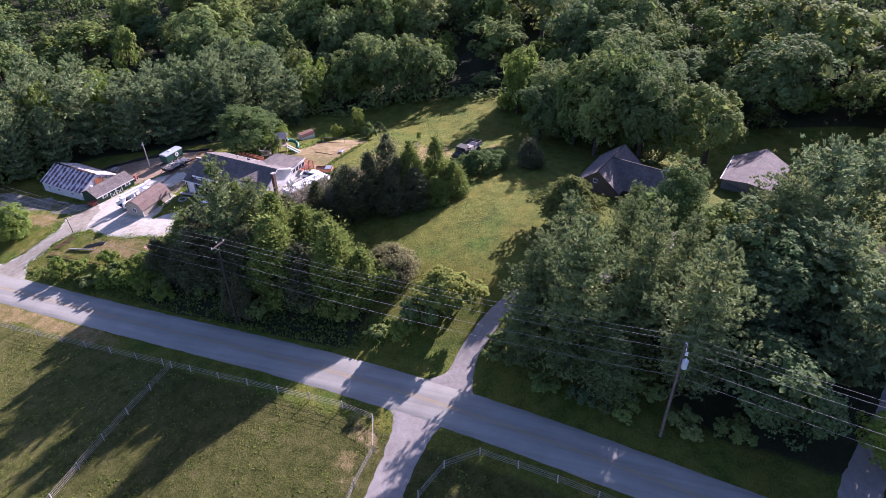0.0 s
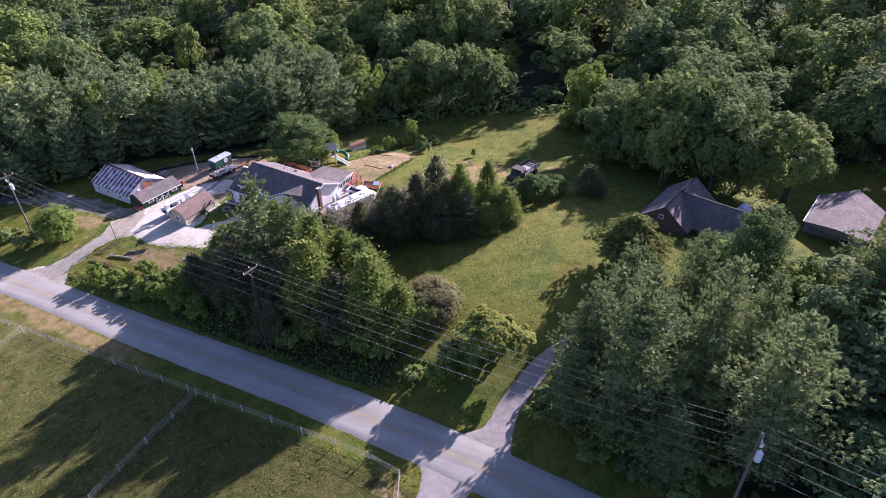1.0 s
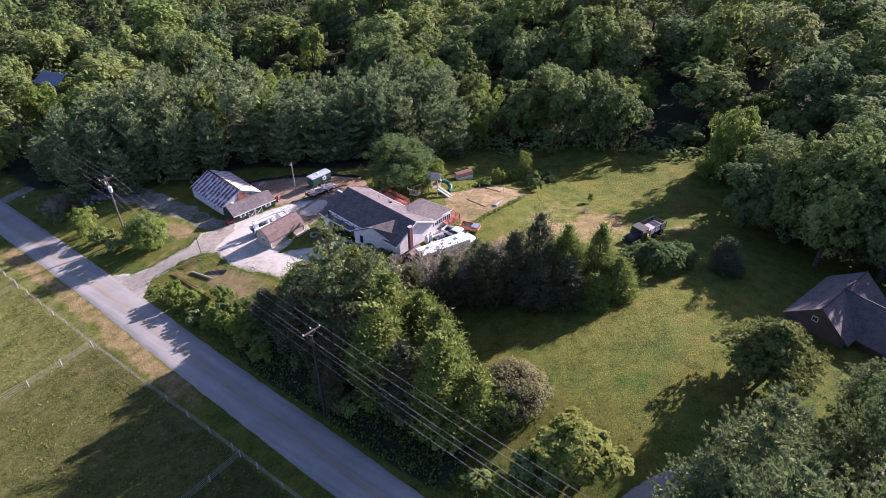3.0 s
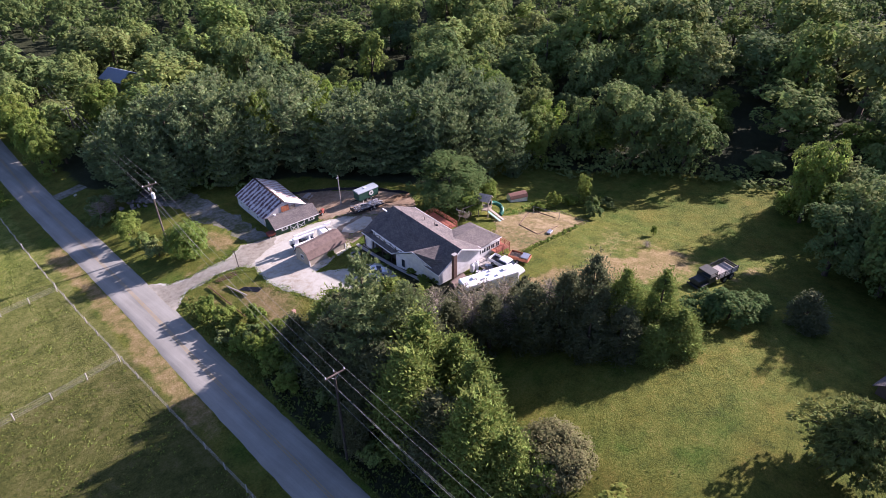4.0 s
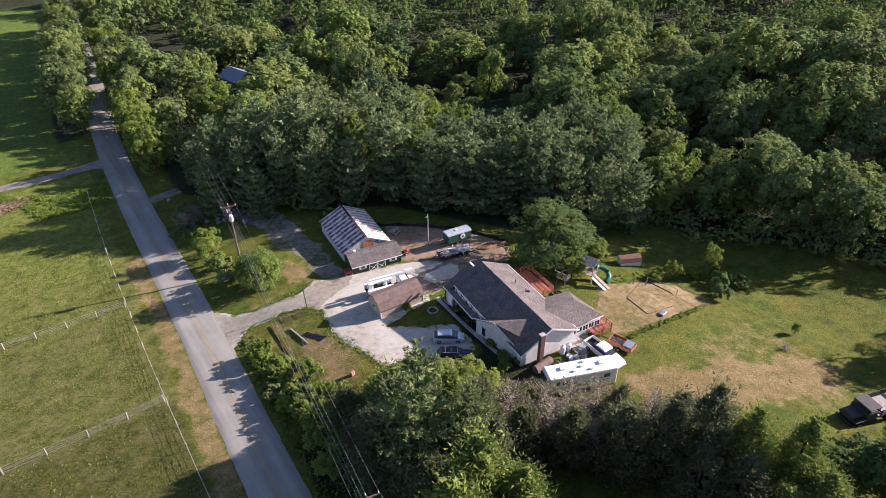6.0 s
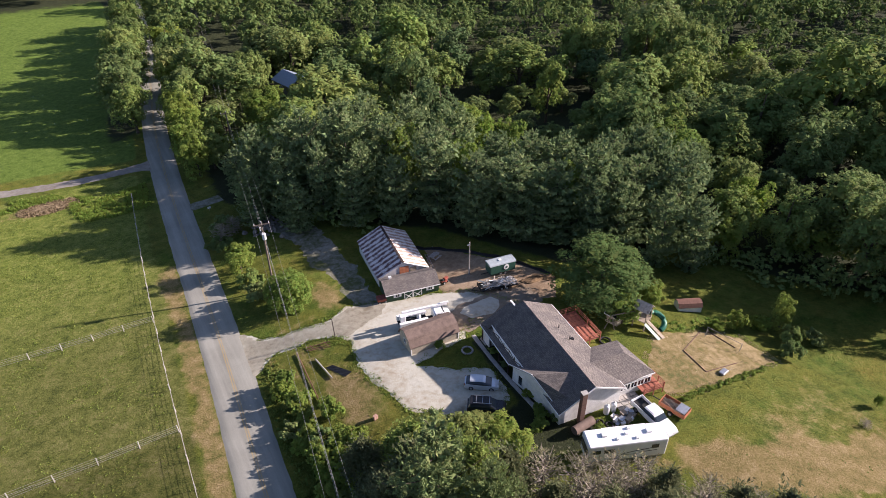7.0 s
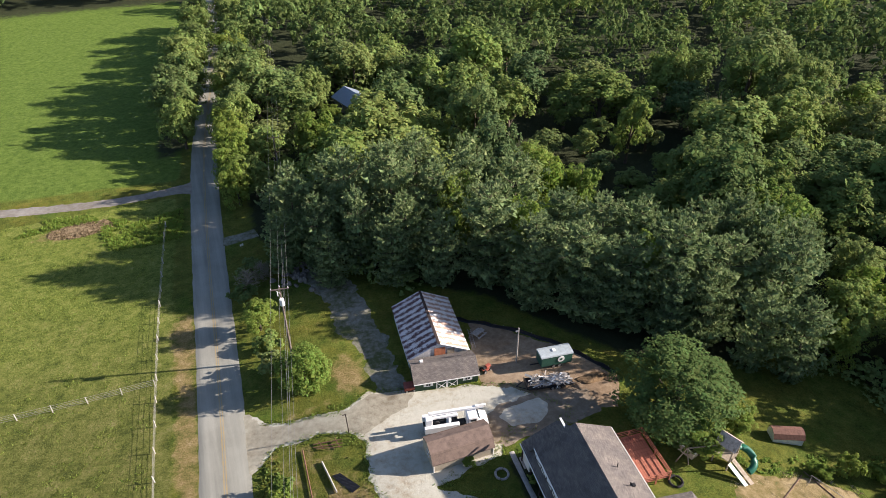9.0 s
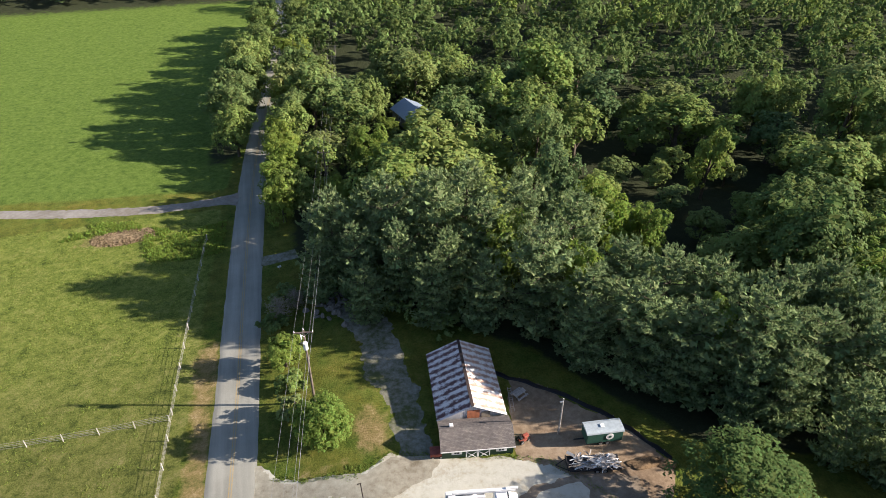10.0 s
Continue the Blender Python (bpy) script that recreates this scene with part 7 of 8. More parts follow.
# ---------------------------------------------------------------- garden, play frame and yard clutter
def build_playset():
    x, y = 112.4, 74.8
    t = thing("play_tower", (x, y, g(x, y)), 20, "wooden play tower with green tube slide and ramp", "playground")
    for a in (-0.8, 0.8):
        for b in (-0.8, 0.8):
            part("post", boxes((a, b, 1.7, 0.12, 0.12, 3.4)), M_WOOD, t)
    part("platform", boxes((0, 0, 1.5, 1.8, 1.8, 0.1)), M_WOOD, t)
    for sg in (-1, 1):
        bm = bmesh.new()
        box(bm, 0, 0, 0, 1.3, 2.1, 0.07, Matrix.Translation((sg * 0.5, 0, 3.55)) @ Matrix.Rotation(sg * 0.75, 4, "Y"))
        part("roof", bm, M_GREYWOOD, t)
    for zz in (1.9, 2.3):
        part("rail", boxes((0, 0.85, zz, 1.7, 0.06, 0.12)), M_WOOD, t)
    line = []
    for i in range(13):
        a = i / 12 * 3.6
        line.append(((0.95 + 1.15 * math.sin(a), -0.4 - 1.1 * (1 - math.cos(a)), 1.95 - 1.5 * i / 12), 0.36))
    child("tube_slide", tube_mesh("tube_slide", [line], M_GREENPLASTIC, 12), t, "green plastic tube slide")
    bm = bmesh.new()
    box(bm, 0, 0, 0, 0.55, 3.0, 0.06, Matrix.Translation((-0.4, -2.2, 0.85)) @ Matrix.Rotation(0.55, 4, "X"))
    part("ramp", bm, M_WOOD, t)
    bm = bmesh.new()
    box(bm, 0, 0, 0, 0.5, 2.8, 0.05, Matrix.Translation((-1.1, -2.1, 0.85)) @ Matrix.Rotation(0.55, 4, "X"))
    part("slide", bm, M_GREENPLASTIC, t)
    part("beam", rod(bmesh.new(), (-0.8, 0.8, 2.6), (-3.4, 2.6, 2.6), 0.07), M_WOOD, t)
    for k in (0.4, -0.4):
        part("leg", rod(bmesh.new(), (-3.4, 2.6, 2.6), (-3.6 - k, 2.6 + k * 1.6, 0), 0.06), M_WOOD, t)
    t.scale = (1.15, 1.15, 1.15)
    return t


build_playset()
_t = thing("play_house", (109.6, 77.4, g(109.6, 77.4)), 15, "small grey wooden play house with dark roof", "playhouse")
gable_block(_t, 0.9, -1.0, 1.0, 1.7, 2.4, 0.2, M_TAN_SIDING, M_BLACK, 0.08, -0.2)
_t = thing("small_shed", (123.6, 75.6, g(123.6, 75.6)), 64, "low white shed with a rusty red curved roof", "shed")
for _i, (_a, _b) in enumerate((((-1.25, 1.1), (-0.8, 1.75)), ((-0.8, 1.75), (0, 2.0)), ((0, 2.0), (0.8, 1.75)), ((0.8, 1.75), (1.25, 1.1)))):
    _bm = bmesh.new()
    solid(_bm, [[(_a[0], -2.6, _a[1] + 0.06), (_a[0], 2.6, _a[1] + 0.06), (_b[0], 2.6, _b[1] + 0.06), (_b[0], -2.6, _b[1] + 0.06)]], 0.06)
    bmesh.ops.recalc_face_normals(_bm, faces=_bm.faces)
    part("roof", _bm, M_RUSTROOF, _t, "rusty brown sheet roof")
_bm = bmesh.new()
prism(_bm, [(-1.15, -0.3), (1.15, -0.3), (1.15, 1.1), (0.75, 1.7), (0, 1.92), (-0.75, 1.7), (-1.15, 1.1)], -2.5, 2.5)
part("wall", _bm, M_WHITE_SIDING, _t)
_t.scale = (0.85, 0.74, 0.85)


def log_line(name, a, b, r, material, label, category, lift=0.12):
    za, zb = g(*a) + lift, g(*b) + lift
    o = new(name, tube_mesh(name, [[((0, 0, 0), r), ((b[0] - a[0]) / 2 and (((b[0] - a[0]) / 2, (b[1] - a[1]) / 2, (zb - za) / 2)) or (0, (b[1] - a[1]) / 2, (zb - za) / 2), r * 0.95), ((b[0] - a[0], b[1] - a[1], zb - za), r * 0.85)]], material, 8))
    o.matrix_world = pose(a[0], a[1], za)
    return tagged(o, label, category)


for a, b in (((113.6, 67.6), (112.6, 62.8)), ((113.6, 67.6), (120.4, 70.2)), ((112.6, 62.8), (118.6, 62.4)), ((121.2, 70.6), (121.6, 65.0))):
    log_line("garden_timber", a, b, 0.06, M_BRICK, "dark timber edging laid round the straw bed", "timber", 0.1)
_t = thing("pole_trellis", (120.8, 66.6, g(120.8, 66.6)), -70, "leaning pole frame in the vegetable garden", "frame")
part("beam", rod(bmesh.new(), (-2.6, 0, 1.7), (2.6, 0, 1.3), 0.04), M_GREYWOOD, _t)
for _k in (-2.5, 2.5):
    for _q in (-0.8, 0.8):
        part("leg", rod(bmesh.new(), (_k, 0, 1.5), (_k, _q * 0.5, 0), 0.03), M_GREYWOOD, _t)
_t = thing("wheelbarrow", (114.6, 61.6, g(114.6, 61.6) + 0.03), 10, "upturned grey garden cart lying in the straw", "cart")
part("tray", boxes((0, 0, 0.3, 1.3, 0.8, 0.3), bev=0.1), M_STEEL, _t)
part("handle", rod(bmesh.new(), (0.5, 0.3, 0.3), (1.6, 0.35, 0.15), 0.03), M_WOOD, _t)
part("handle", rod(bmesh.new(), (0.5, -0.3, 0.3), (1.6, -0.35, 0.15), 0.03), M_WOOD, _t)
wheel(_t, -0.75, 0, 0.22, 0.22, 0.1)
for i in range(26):
    u = i / 25
    x, y = 105.4 + 15.4 * u + rng.normal() * 0.1, 60.1 - 0.1 * u + rng.normal() * 0.15
    o = copy_thing(low_plant, pose(x, y, g(x, y), 0, 0, rng.uniform(0, 360)))
    k = rng.uniform(0.5, 0.9)
    o.scale = (k * 0.6, k * 0.6, k * 0.5)
for o in (*low_plant.children_recursive, low_plant):
    bpy.data.objects.remove(o)


def picnic(x, y, rz):
    t = thing("picnic_table", (x, y, g(x, y)), rz, "grey weathered wooden picnic table with benches", "picnic table")
    for i in range(5):
        part("top_board", boxes((0, -0.32 + i * 0.16, 0.75, 1.9, 0.14, 0.04)), M_GREYWOOD, t)
    for k in (-0.75, 0.75):
        for i in range(2):
            part("bench_board", boxes((0, k - 0.07 + 0.14 * i, 0.45, 1.9, 0.13, 0.04)), M_GREYWOOD, t)
    for k in (-0.7, 0.7):
        for sg in (-1, 1):
            part("leg", rod(bmesh.new(), (k, sg * 0.25, 0.72), (k, sg * 0.75, 0.0), 0.05), M_GREYWOOD, t)
        part("brace", boxes((k, 0, 0.42, 0.08, 1.6, 0.09)), M_GREYWOOD, t)
    return t


picnic(95.6, 107.6, 25)
_t = thing("ladder", (94.2, 106.8, g(94.2, 106.8) + 0.05), -13, "long grey ladder lying on the ground beside the shed", "ladder")
for _k in (-0.22, 0.22):
    part("rail", rod(bmesh.new(), (_k, -2.6, 0.05), (_k, 2.6, 0.05), 0.04), M_GREYWOOD, _t)
for _i in range(13):
    part("rung", rod(bmesh.new(), (-0.22, -2.4 + _i * 0.4, 0.05), (0.22, -2.4 + _i * 0.4, 0.05), 0.025), M_GREYWOOD, _t)


_t = thing("silt_fence", (0, 0, 0), 0, "low black sheet fence along the wood's edge", "fence")
_line = [(93.5, 113.0), (97.6, 109.6), (101.6, 105.8), (105.8, 100.4), (108.2, 95.6), (110.2, 91.4)]
_pts = []
for (_ax, _ay), (_bx, _by) in zip(_line, _line[1:]):
    _pts += [(_ax + (_bx - _ax) * _k / 4, _ay + (_by - _ay) * _k / 4) for _k in range(4)]
_pts = [(_x + 0.12 * math.sin(_i * 2.3), _y + 0.12 * math.cos(_i * 1.7), g(_x, _y), 0.42 + 0.1 * math.sin(_i * 1.9)) for _i, (_x, _y) in enumerate(_pts)]
_bm = bmesh.new()
_rows = [[_bm.verts.new(_p) for _p in ((_x - 0.25, _y - 0.2, _z + 0.02), (_x, _y, _z + 0.08), (_x + 0.04, _y + 0.03, _z + _h), (_x + 0.08, _y + 0.06, _z + _h), (_x + 0.06, _y + 0.05, _z - 0.05))] for _x, _y, _z, _h in _pts]
for _a, _b in zip(_rows, _rows[1:]):
    for _i in range(4):
        _bm.faces.new((_a[_i], _a[_i + 1], _b[_i + 1], _b[_i]))
part("sheet", _bm, M_BLACK, _t)
for _x, _y, _z, _h in _pts[::3]:
    part("stake", rod(bmesh.new(), (_x + 0.1, _y + 0.08, _z - 0.1), (_x + 0.1, _y + 0.08, _z + _h + 0.15), 0.03), M_GREYWOOD, _t)


def build_tractor():
    x, y = 93.2, 100.1
    t = thing("garden_tractor", (x, y, g(x, y)), 20, "small red garden tractor beside the green shed", "tractor")
    part("hood", boxes((0.45, 0, 0.65, 0.8, 0.5, 0.4), bev=0.06), M_RED, t)
    part("mower_deck", boxes((0, 0, 0.3, 1.1, 0.8, 0.15), bev=0.04), M_RED, t)
    part("seat", boxes((-0.35, 0, 0.7, 0.4, 0.42, 0.35), bev=0.08), M_BLACK, t)
    for wx, r in ((-0.45, 0.3), (0.6, 0.2)):
        for sg in (-1, 1):
            wheel(t, wx, sg * 0.42, r, r, 0.18)
    return t


build_tractor()
_t = thing("red_cart", (82.2, 100.9, g(82.2, 100.9)), -10, "low dark red cart in the shade of the shed", "cart")
part("body", boxes((0, 0, 0.6, 1.6, 1.3, 0.5), bev=0.05), M_RED, _t)
for _k in (-0.5, 0.5):
    for _q in (-0.6, 0.6):
        wheel(_t, _k, _q, 0.25, 0.25, 0.14)


def gas_tank(x, y, label):
    t = thing("gas_cylinder", (x, y, g(x, y)), 0, label, "gas cylinder", "gas cylinders")
    bm = rod(bmesh.new(), (0, 0, 0.05), (0, 0, 1.2), 0.38, 0.38, 16)
    part("tank", bm, M_CARWHITE, t)
    bm = bmesh.new()
    bmesh.ops.create_uvsphere(bm, u_segments=16, v_segments=8, radius=0.38, matrix=Matrix.Translation((0, 0, 1.2)) @ Matrix.Diagonal((1, 1, 0.6, 1)))
    part("dome", bm, M_CARWHITE, t)
    part("valve", rod(bmesh.new(), (0, 0, 1.35), (0, 0, 1.6), 0.1, 0.1, 8), M_STEEL, t)


gas_tank(95.4, 63.5, "white upright gas cylinder against the house wall")
gas_tank(96.4, 63.4, "white upright gas cylinder against the house wall")
_t = thing("oil_tank", (91.2, 62.9, g(91.2, 62.9)), 4, "rusty brown horizontal oil tank below the chimney", "tank")
part("tank", rod(bmesh.new(), (-1.5, 0, 0.75), (1.5, 0, 0.75), 0.55, 0.55, 20), M_TANROOF, _t)
for _k in (-1, 1):
    part("cradle", boxes((_k, 0, 0.15, 0.25, 0.9, 0.5)), M_CONC, _t)
for x, y, rz in ((93.6, 62.6, 0), (94.3, 61.7, 20)):
    _t = thing("spare_tyre", (x, y, g(x, y) + 0.02), rz, "worn black tyre lying by the house", "tyre", "loose tyres")
    _line = [((0.42 * math.cos(k * math.pi / 8), 0.42 * math.sin(k * math.pi / 8), 0.14), 0.13) for k in range(17)]
    child("tread", tube_mesh("tread", [_line], M_RUBBER, 8), _t)
for x, y in ((87.2, 82.9), (104.9, 74.2)):
    _t = thing("ring_planter", (x, y, g(x, y)), 0, "ring-shaped planter made from a big tyre", "planter", "loose tyres")
    child("ring", tube_mesh("ring", [[((0.75 * math.cos(k * math.pi / 12), 0.75 * math.sin(k * math.pi / 12), 0.15), 0.15) for k in range(25)]], M_RUBBER if x > 100 else M_GREYWOOD, 8), _t)
r_ = np.random.default_rng(21)
for i in range(16):
    x, y = 94.6 + r_.uniform(0, 3.2), 61.0 + r_.uniform(0, 1.7)
    sx, sy, sz = r_.uniform(0.3, 0.8), r_.uniform(0.3, 0.6), r_.uniform(0.25, 0.7)
    _t = thing(("storage_crate", "plastic_tub", "timber_box")[i % 3], (x, y, g(x, y)), r_.uniform(0, 90), ("grey storage crate among yard clutter", "white plastic tub among yard clutter", "brown timber box among yard clutter")[i % 3], ("crate", "tub", "box")[i % 3], "yard clutter")
    part("body", boxes((0, 0, sz / 2, sx, sy, sz), bev=0.03), (M_GREYWOOD, M_TRIM, M_WOOD)[i % 3], _t)
    part("lid", boxes((0, 0, sz + 0.02, sx + 0.05, sy + 0.05, 0.05)), (M_STEEL, M_TRIM, M_WOOD)[i % 3], _t)


def build_side_trailer():
    x, y = 102.6, 59.4
    t = thing("utility_trailer", (x, y, g(x, y)), -75, "orange-brown plank-sided utility trailer loaded with sticks", "trailer")
    part("bed", boxes((0, 0, 0.55, 3.4, 1.7, 0.1)), M_WOOD, t)
    for sg in (-1, 1):
        part("side", boxes((0, sg * 0.85, 0.85, 3.4, 0.06, 0.55)), M_ORANGE, t)
    for sg in (-1, 1):
        part("end", boxes((sg * 1.7, 0, 0.85, 0.06, 1.7, 0.55)), M_ORANGE, t)
    for sg in (-1, 1):
        wheel(t, 0, sg * 1.0, 0.34, 0.34, 0.22)
    part("drawbar", boxes((-2.3, 0, 0.5, 1.3, 0.1, 0.1)), M_BLACK, t)
    part("cover", boxes((1.0, 0, 1.25, 1.2, 1.5, 0.08)), M_STEEL, t)
    r = np.random.default_rng(8)
    for i in range(14):
        q = part("stick", rod(bmesh.new(), (-1.0, 0, 0), (1.0, 0, 0), 0.04), M_WOOD, t)
        q.matrix_local = pose(-0.5 + r.normal() * 0.3, r.uniform(-0.6, 0.6), 0.75 + r.uniform(0, 0.4), 0, r.uniform(-8, 8), r.uniform(-30, 30))
    return t


build_side_trailer()
for a, b in (((67.9, 96.7), (71.4, 95.7)), ((67.8, 96.2), (71.3, 95.1)), ((68.1, 95.8), (71.1, 94.6)), ((68.6, 96.9), (68.9, 95.4)), ((70.6, 96.2), (70.8, 94.6))):
    log_line("fallen_rail", a, b, 0.06, M_RUSTROOF, "rusty brown rail lying on the grass bank", "timber", 0.25)
log_line("felled_trunk", (68.3, 93.6), (68.9, 88.5), 0.12, M_PALERAIL, "pale grey felled trunk lying on the grass bank", "log", 0.15)
log_line("long_log", (66.5, 96.6), (65.9, 84.4), 0.08, M_RUSTROOF, "long bare log lying on the bank", "log", 0.15)
_t = thing("tarp", (70.2, 89.4, g(70.2, 89.4)), 0, "dark tarp lying flat on the sloping grass bank", "tarp")
_bm = bmesh.new()
_c = [Vector(v) for v in ((68.9, 91.1, 0), (69.9, 91.0, 0), (71.6, 88.0, 0), (70.5, 87.6, 0))]
_rows = []
for _i in range(7):
    _u = _i / 6
    _rows.append([])
    for _j in range(5):
        _v = _j / 4
        _p = _c[0].lerp(_c[1], _v).lerp(_c[3].lerp(_c[2], _v), _u)
        _rows[-1].append(_bm.verts.new((_p.x - 70.2, _p.y - 89.4, g(_p.x, _p.y) - g(70.2, 89.4) + 0.05 + 0.025 * math.sin(_i * 2.3 + _j * 1.7))))
for _a, _b in zip(_rows, _rows[1:]):
    for _i in range(4):
        _bm.faces.new((_a[_i], _b[_i], _b[_i + 1], _a[_i + 1]))
bmesh.ops.solidify(_bm, geom=_bm.faces[:], thickness=0.02)
bmesh.ops.recalc_face_normals(_bm, faces=_bm.faces)
part("sheet", _bm, M_TARP, _t)
_t = thing("garden_mat", (80.5, 83.2, g(80.5, 83.2) + 0.02), -14, "dark tarp lying in the grass by the shed", "tarp")
part("sheet", boxes((5.2, -2.2, 0.06, 2.4, 0.9, 0.08), bev=0.02), M_TARP, _t)
_t = thing("brick_stack", (70.8, 78.3, g(70.8, 78.3)), 15, "small stack of faded pinkish bricks on the lawn", "bricks")
_bm = bmesh.new()
for _i in range(6):
    for _j in range(4):
        box(_bm, -0.15 + 0.3 * (_j % 2), -0.1 + 0.2 * (_j // 2), 0.05 + 0.1 * _i, 0.28, 0.18, 0.092, Matrix.Rotation(0.05 * (_i % 3 - 1), 4, "Z"), 0.012)
part("stack", _bm, M_PINKBRICK, _t)
_wx, _wy = path_line([(89.8, 85.5), (89.5, 83), (88.9, 76), (88.7, 71.5), (88.6, 67)], 0.5)
ribbon("garden_path", _wx, _wy, 0.42, M_CONC, "narrow concrete path along the house", 0.05, 0.05, 31.0, 4)
mound("covered_pile", 119.1, -7.4, 1.5, 1.2, 1.3, M_TRIM, "pile under a white cover beside the brown house", "covered pile", 5)
_t = thing("patio", (99.0, 63.6, g(99.0, 63.6) + 0.02), -6.5, "pale concrete slab patio below the east wing", "patio")
for _i in range(4):
    for _j in range(3):
        part("slab", boxes((-1.35 + 0.92 * _i, -0.92 + 0.92 * _j, 0.04, 0.86, 0.86, 0.09), bev=0.015), M_CONC, _t)
_t = thing("road_marker", (65.6, 150.6, g(65.6, 150.6)), 20, "small white sign board on a stake by the road", "sign")
part("stake", boxes((0, 0, 0.35, 0.06, 0.06, 0.9)), M_WOOD, _t)
part("board", boxes((0, 0, 0.7, 0.7, 0.05, 0.4)), M_TRIM, _t)

# stones piled at the pines' edge
r_ = np.random.default_rng(31)
_st = thing("stone_pile", (73.6, 135.6, g(73.6, 135.6)), 0, "pile of rough field stones below the pines", "stones")
_bm = bmesh.new()
bmesh.ops.create_icosphere(_bm, subdivisions=2, radius=0.5)
for v in _bm.verts:
    v.co *= 1 + 0.3 * noise.noise(v.co * 3)
_me = bpy.data.meshes.new("stone")
_bm.to_mesh(_me)
_bm.free()
_me.materials.append(M_STONE)
for i in range(46):
    o = child("stone", _me, _st)
    dx, dy = r_.normal() * 1.7, r_.normal() * 2.4
    o.matrix_local = pose(dx, dy, g(73.6 + dx, 135.6 + dy) - g(73.6, 135.6) + r_.uniform(0, 0.5), *r_.uniform(0, 360, 3)) @ Matrix.Diagonal((r_.uniform(0.5, 1.3), r_.uniform(0.5, 1.2), r_.uniform(0.4, 0.9), 1))


# ---------------------------------------------------------------- weeds and tufts in the pasture and lawns
def tufts(name, pts, size, material, label, per=5, tall=0.8):
    r = np.random.default_rng(len(pts))
    c = np.repeat(np.stack([pts[:, 0], pts[:, 1], gz(pts[:, 0], pts[:, 1])], -1), per, 0)
    n = len(c)
    s = size * r.uniform(0.5, 1.3, (n, 1))
    c = c + np.concatenate([r.normal(size=(n, 2)) * size * 0.5, np.zeros((n, 1))], 1)
    a = r.uniform(0, 6.283, n)
    w = np.stack([np.cos(a), np.sin(a), 0 * a], -1) * s * 0.5
    lean = np.stack([r.normal(size=n) * 0.4, r.normal(size=n) * 0.4, np.full(n, 1.0)], -1) * s * tall
    q = np.stack([c - w * 0.7, c + w * 0.7, c + lean + w * 0.4, c + lean * 0.85 - w * 0.5], 1)
    return tagged(new(name, poly_mesh(name, q, material)), label, "weeds", kind="stuff")


wr2 = np.random.default_rng(44)
P_ = np.stack([wr2.uniform(14, 48.5, 9000), wr2.uniform(8, 178, 9000)], -1)
k_ = wob(P_[:, 0], P_[:, 1], 0.16, 8.0) + 0.5 * wob(P_[:, 0], P_[:, 1], 0.6, 3.0)
P_ = P_[(k_ > -0.12) & (np.abs(P_[:, 1] - 18) > 3.2)]
tufts("pasture_weeds", P_, 0.3, M_LEAF_BRIGHT, "low leafy weeds scattered over the pasture", 5, 0.26)
P_ = np.stack([wr2.uniform(66, 150, 5200), wr2.uniform(-4, 100, 5200)], -1)
ok_ = (inside(CLEAR, P_[:, 0], P_[:, 1]) > 1) & (inside(YARD, P_[:, 0], P_[:, 1]) < -0.5) & (inside(DIRT, P_[:, 0], P_[:, 1]) < 0) & (inside(STRAW, P_[:, 0], P_[:, 1]) < 0) & (wob(P_[:, 0], P_[:, 1], 0.2, 6.0) > 0)
tufts("lawn_tufts", P_[ok_], 0.22, M_WEED, "uneven grass tufts in the lawns", 3, 0.45)
P_ = np.stack([wr2.uniform(56, 101, 18000), wr2.uniform(68, 104, 18000)], -1)
d_ = inside(YARD, P_[:, 0], P_[:, 1])
ok_ = (np.abs(d_ + 0.1) < 0.4 + 1.5 * np.maximum(0, wob(P_[:, 0], P_[:, 1], 0.3, 9.0))) & (P_[:, 0] - road_x(P_[:, 1]) > 4)
tufts("yard_weeds", P_[ok_], 0.24, M_LEAF_BRIGHT, "weeds creeping over the gravel's edges", 4, 0.4)
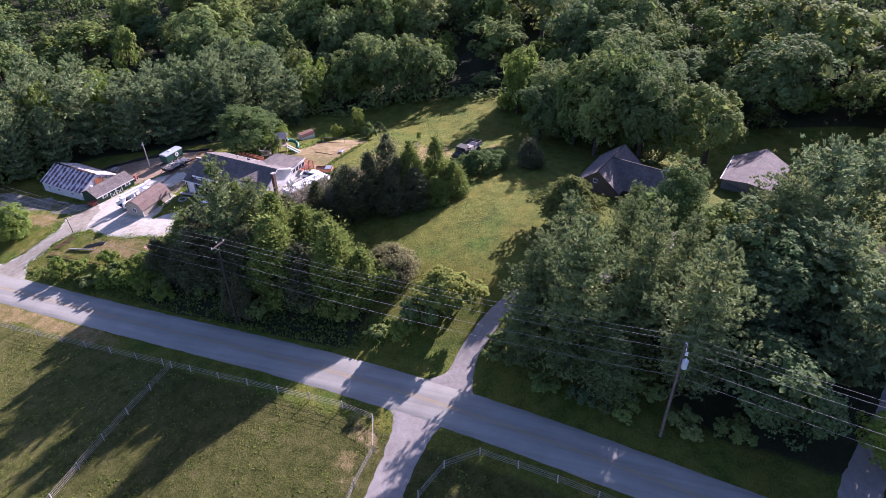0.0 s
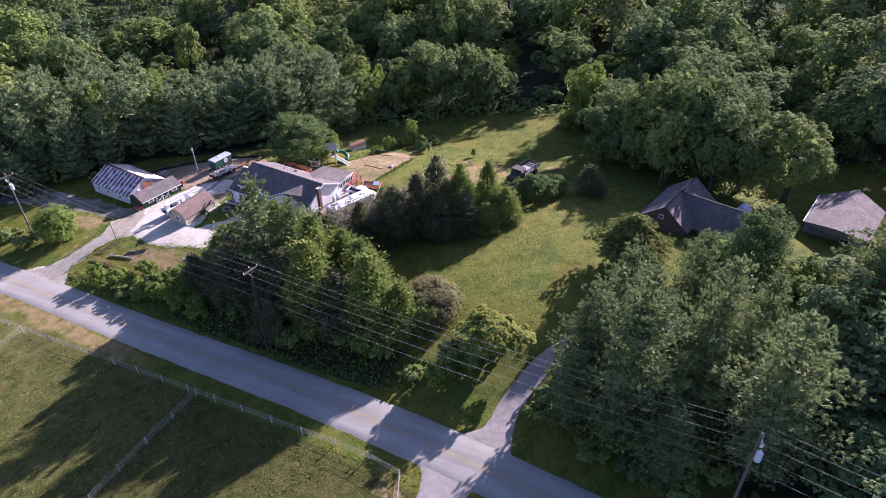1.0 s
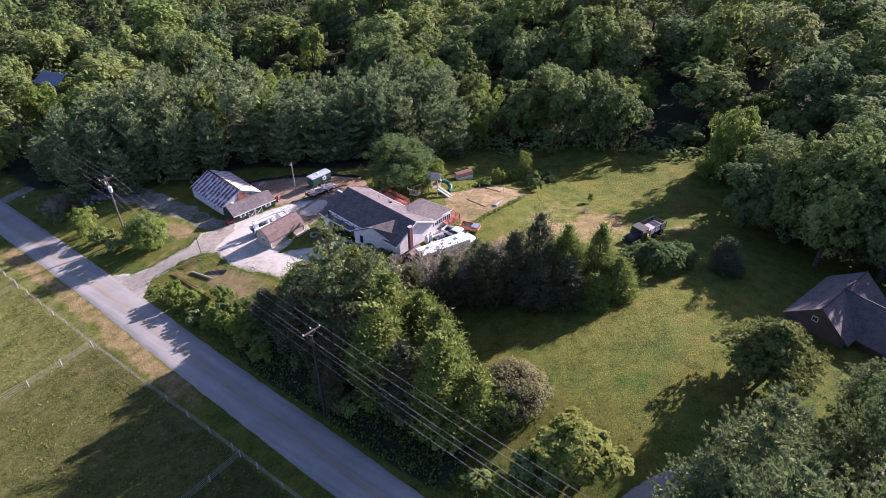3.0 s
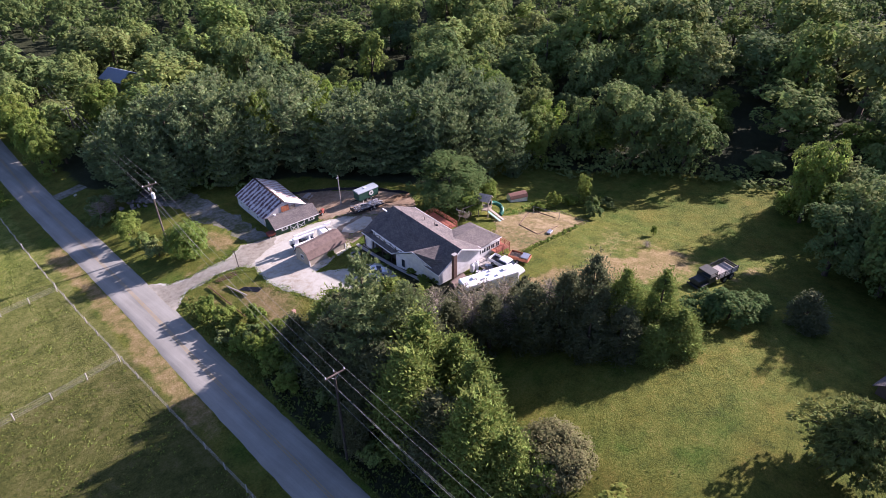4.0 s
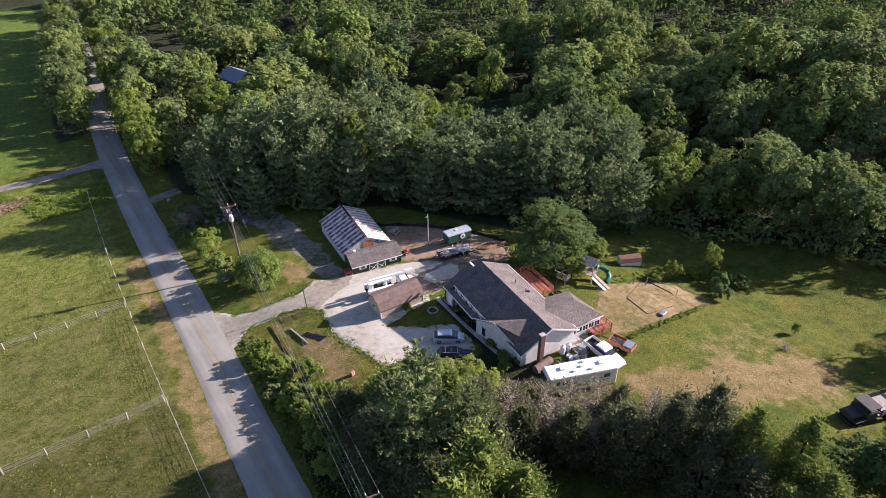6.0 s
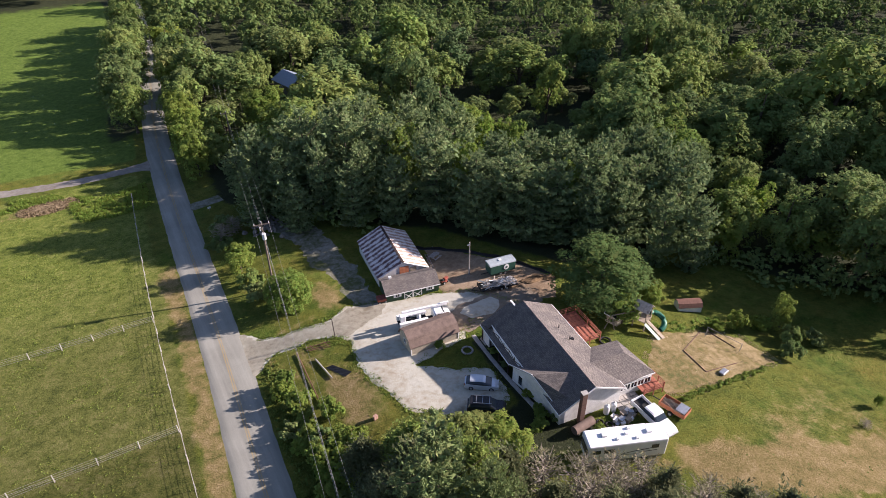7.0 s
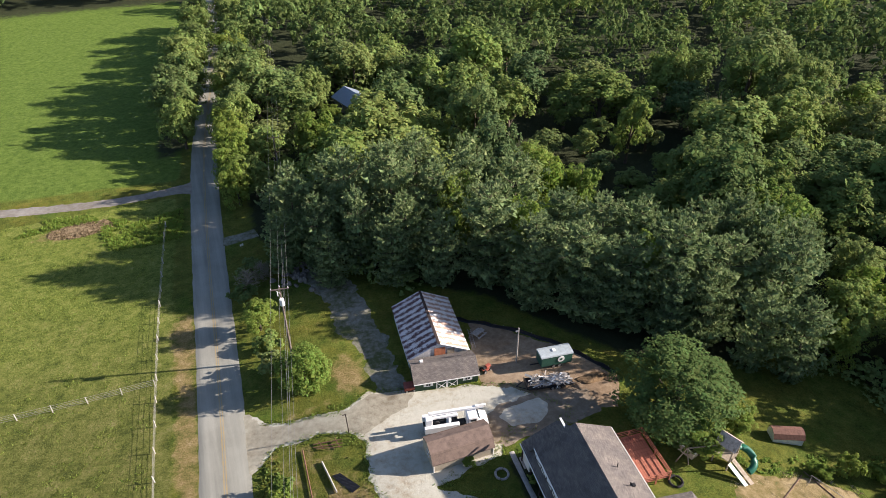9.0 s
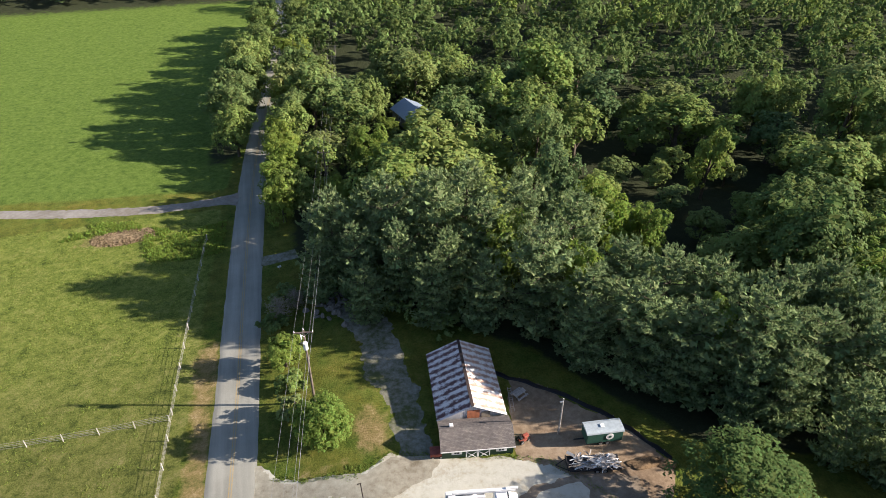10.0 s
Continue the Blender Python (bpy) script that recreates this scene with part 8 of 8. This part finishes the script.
P_ = np.stack([wr2.uniform(57.5, 66, 2200), wr2.uniform(28, 97, 2200)], -1)
ok_ = (P_[:, 0] - road_x(P_[:, 1]) > 3.6) & (inside(YARD, P_[:, 0], P_[:, 1]) < -0.6) & (P_[:, 0] < 63.5)
tufts("bank_weeds", P_[ok_], 0.36, M_WEED, "tall weeds on the roadside bank", 4, 0.8)
P_ = np.stack([wr2.uniform(24, 57, 2600), wr2.uniform(159, 178, 2600)], -1)
ok_ = (inside([(41, 172.5), (41.5, 161.5), (48, 160), (54, 160.5), (57, 165), (56, 171), (48, 169)], P_[:, 0], P_[:, 1]) > -1.0) | (inside([(25, 172.5), (29, 177.5), (37, 176.5), (39, 174), (31, 173.5)], P_[:, 0], P_[:, 1]) > -0.4)
ok_ &= (wob(P_[:, 0], P_[:, 1], 0.35, 2.0) > -0.25) & (road_x(P_[:, 1]) - P_[:, 0] > 4.6)
tufts("rough_growth", P_[ok_], 0.34, M_LEAF_BRIGHT, "rough tall growth at the pasture corner", 14, 1.0)
P_ = np.stack([wr2.uniform(28, 43, 900), wr2.uniform(167, 175, 900)], -1)
tufts("cut_brush", P_[(((P_[:, 0] - 36) / 6) ** 2 + ((P_[:, 1] - 171) / 3) ** 2 < 1)], 0.42, M_BRUSH, "reddish brown cut brush strewn at the pasture corner", 8, 0.5)
P_ = np.stack([wr2.uniform(104, 134, 900), wr2.uniform(58, 78, 900)], -1)
ok_ = (np.abs(P_[:, 1] - (74 - 0.25 * (P_[:, 0] - 112))) < 1.3) & (P_[:, 0] > 113)
tufts("garden_growth", P_[ok_], 0.3, M_LEAF_BRIGHT, "weedy growth along the garden's edge", 14, 0.7)
# straw scattered on the garden bed
P_ = np.stack([wr2.uniform(103, 126, 9000), wr2.uniform(59, 73, 9000)], -1)
tufts("loose_straw", P_[(inside(STRAW, P_[:, 0], P_[:, 1]) > -0.8) & (wob(P_[:, 0], P_[:, 1], 0.45, 12.0) > 0.02)], 0.2, M_STRAWBIT, "loose straw strewn over the bed", 4, 0.2)
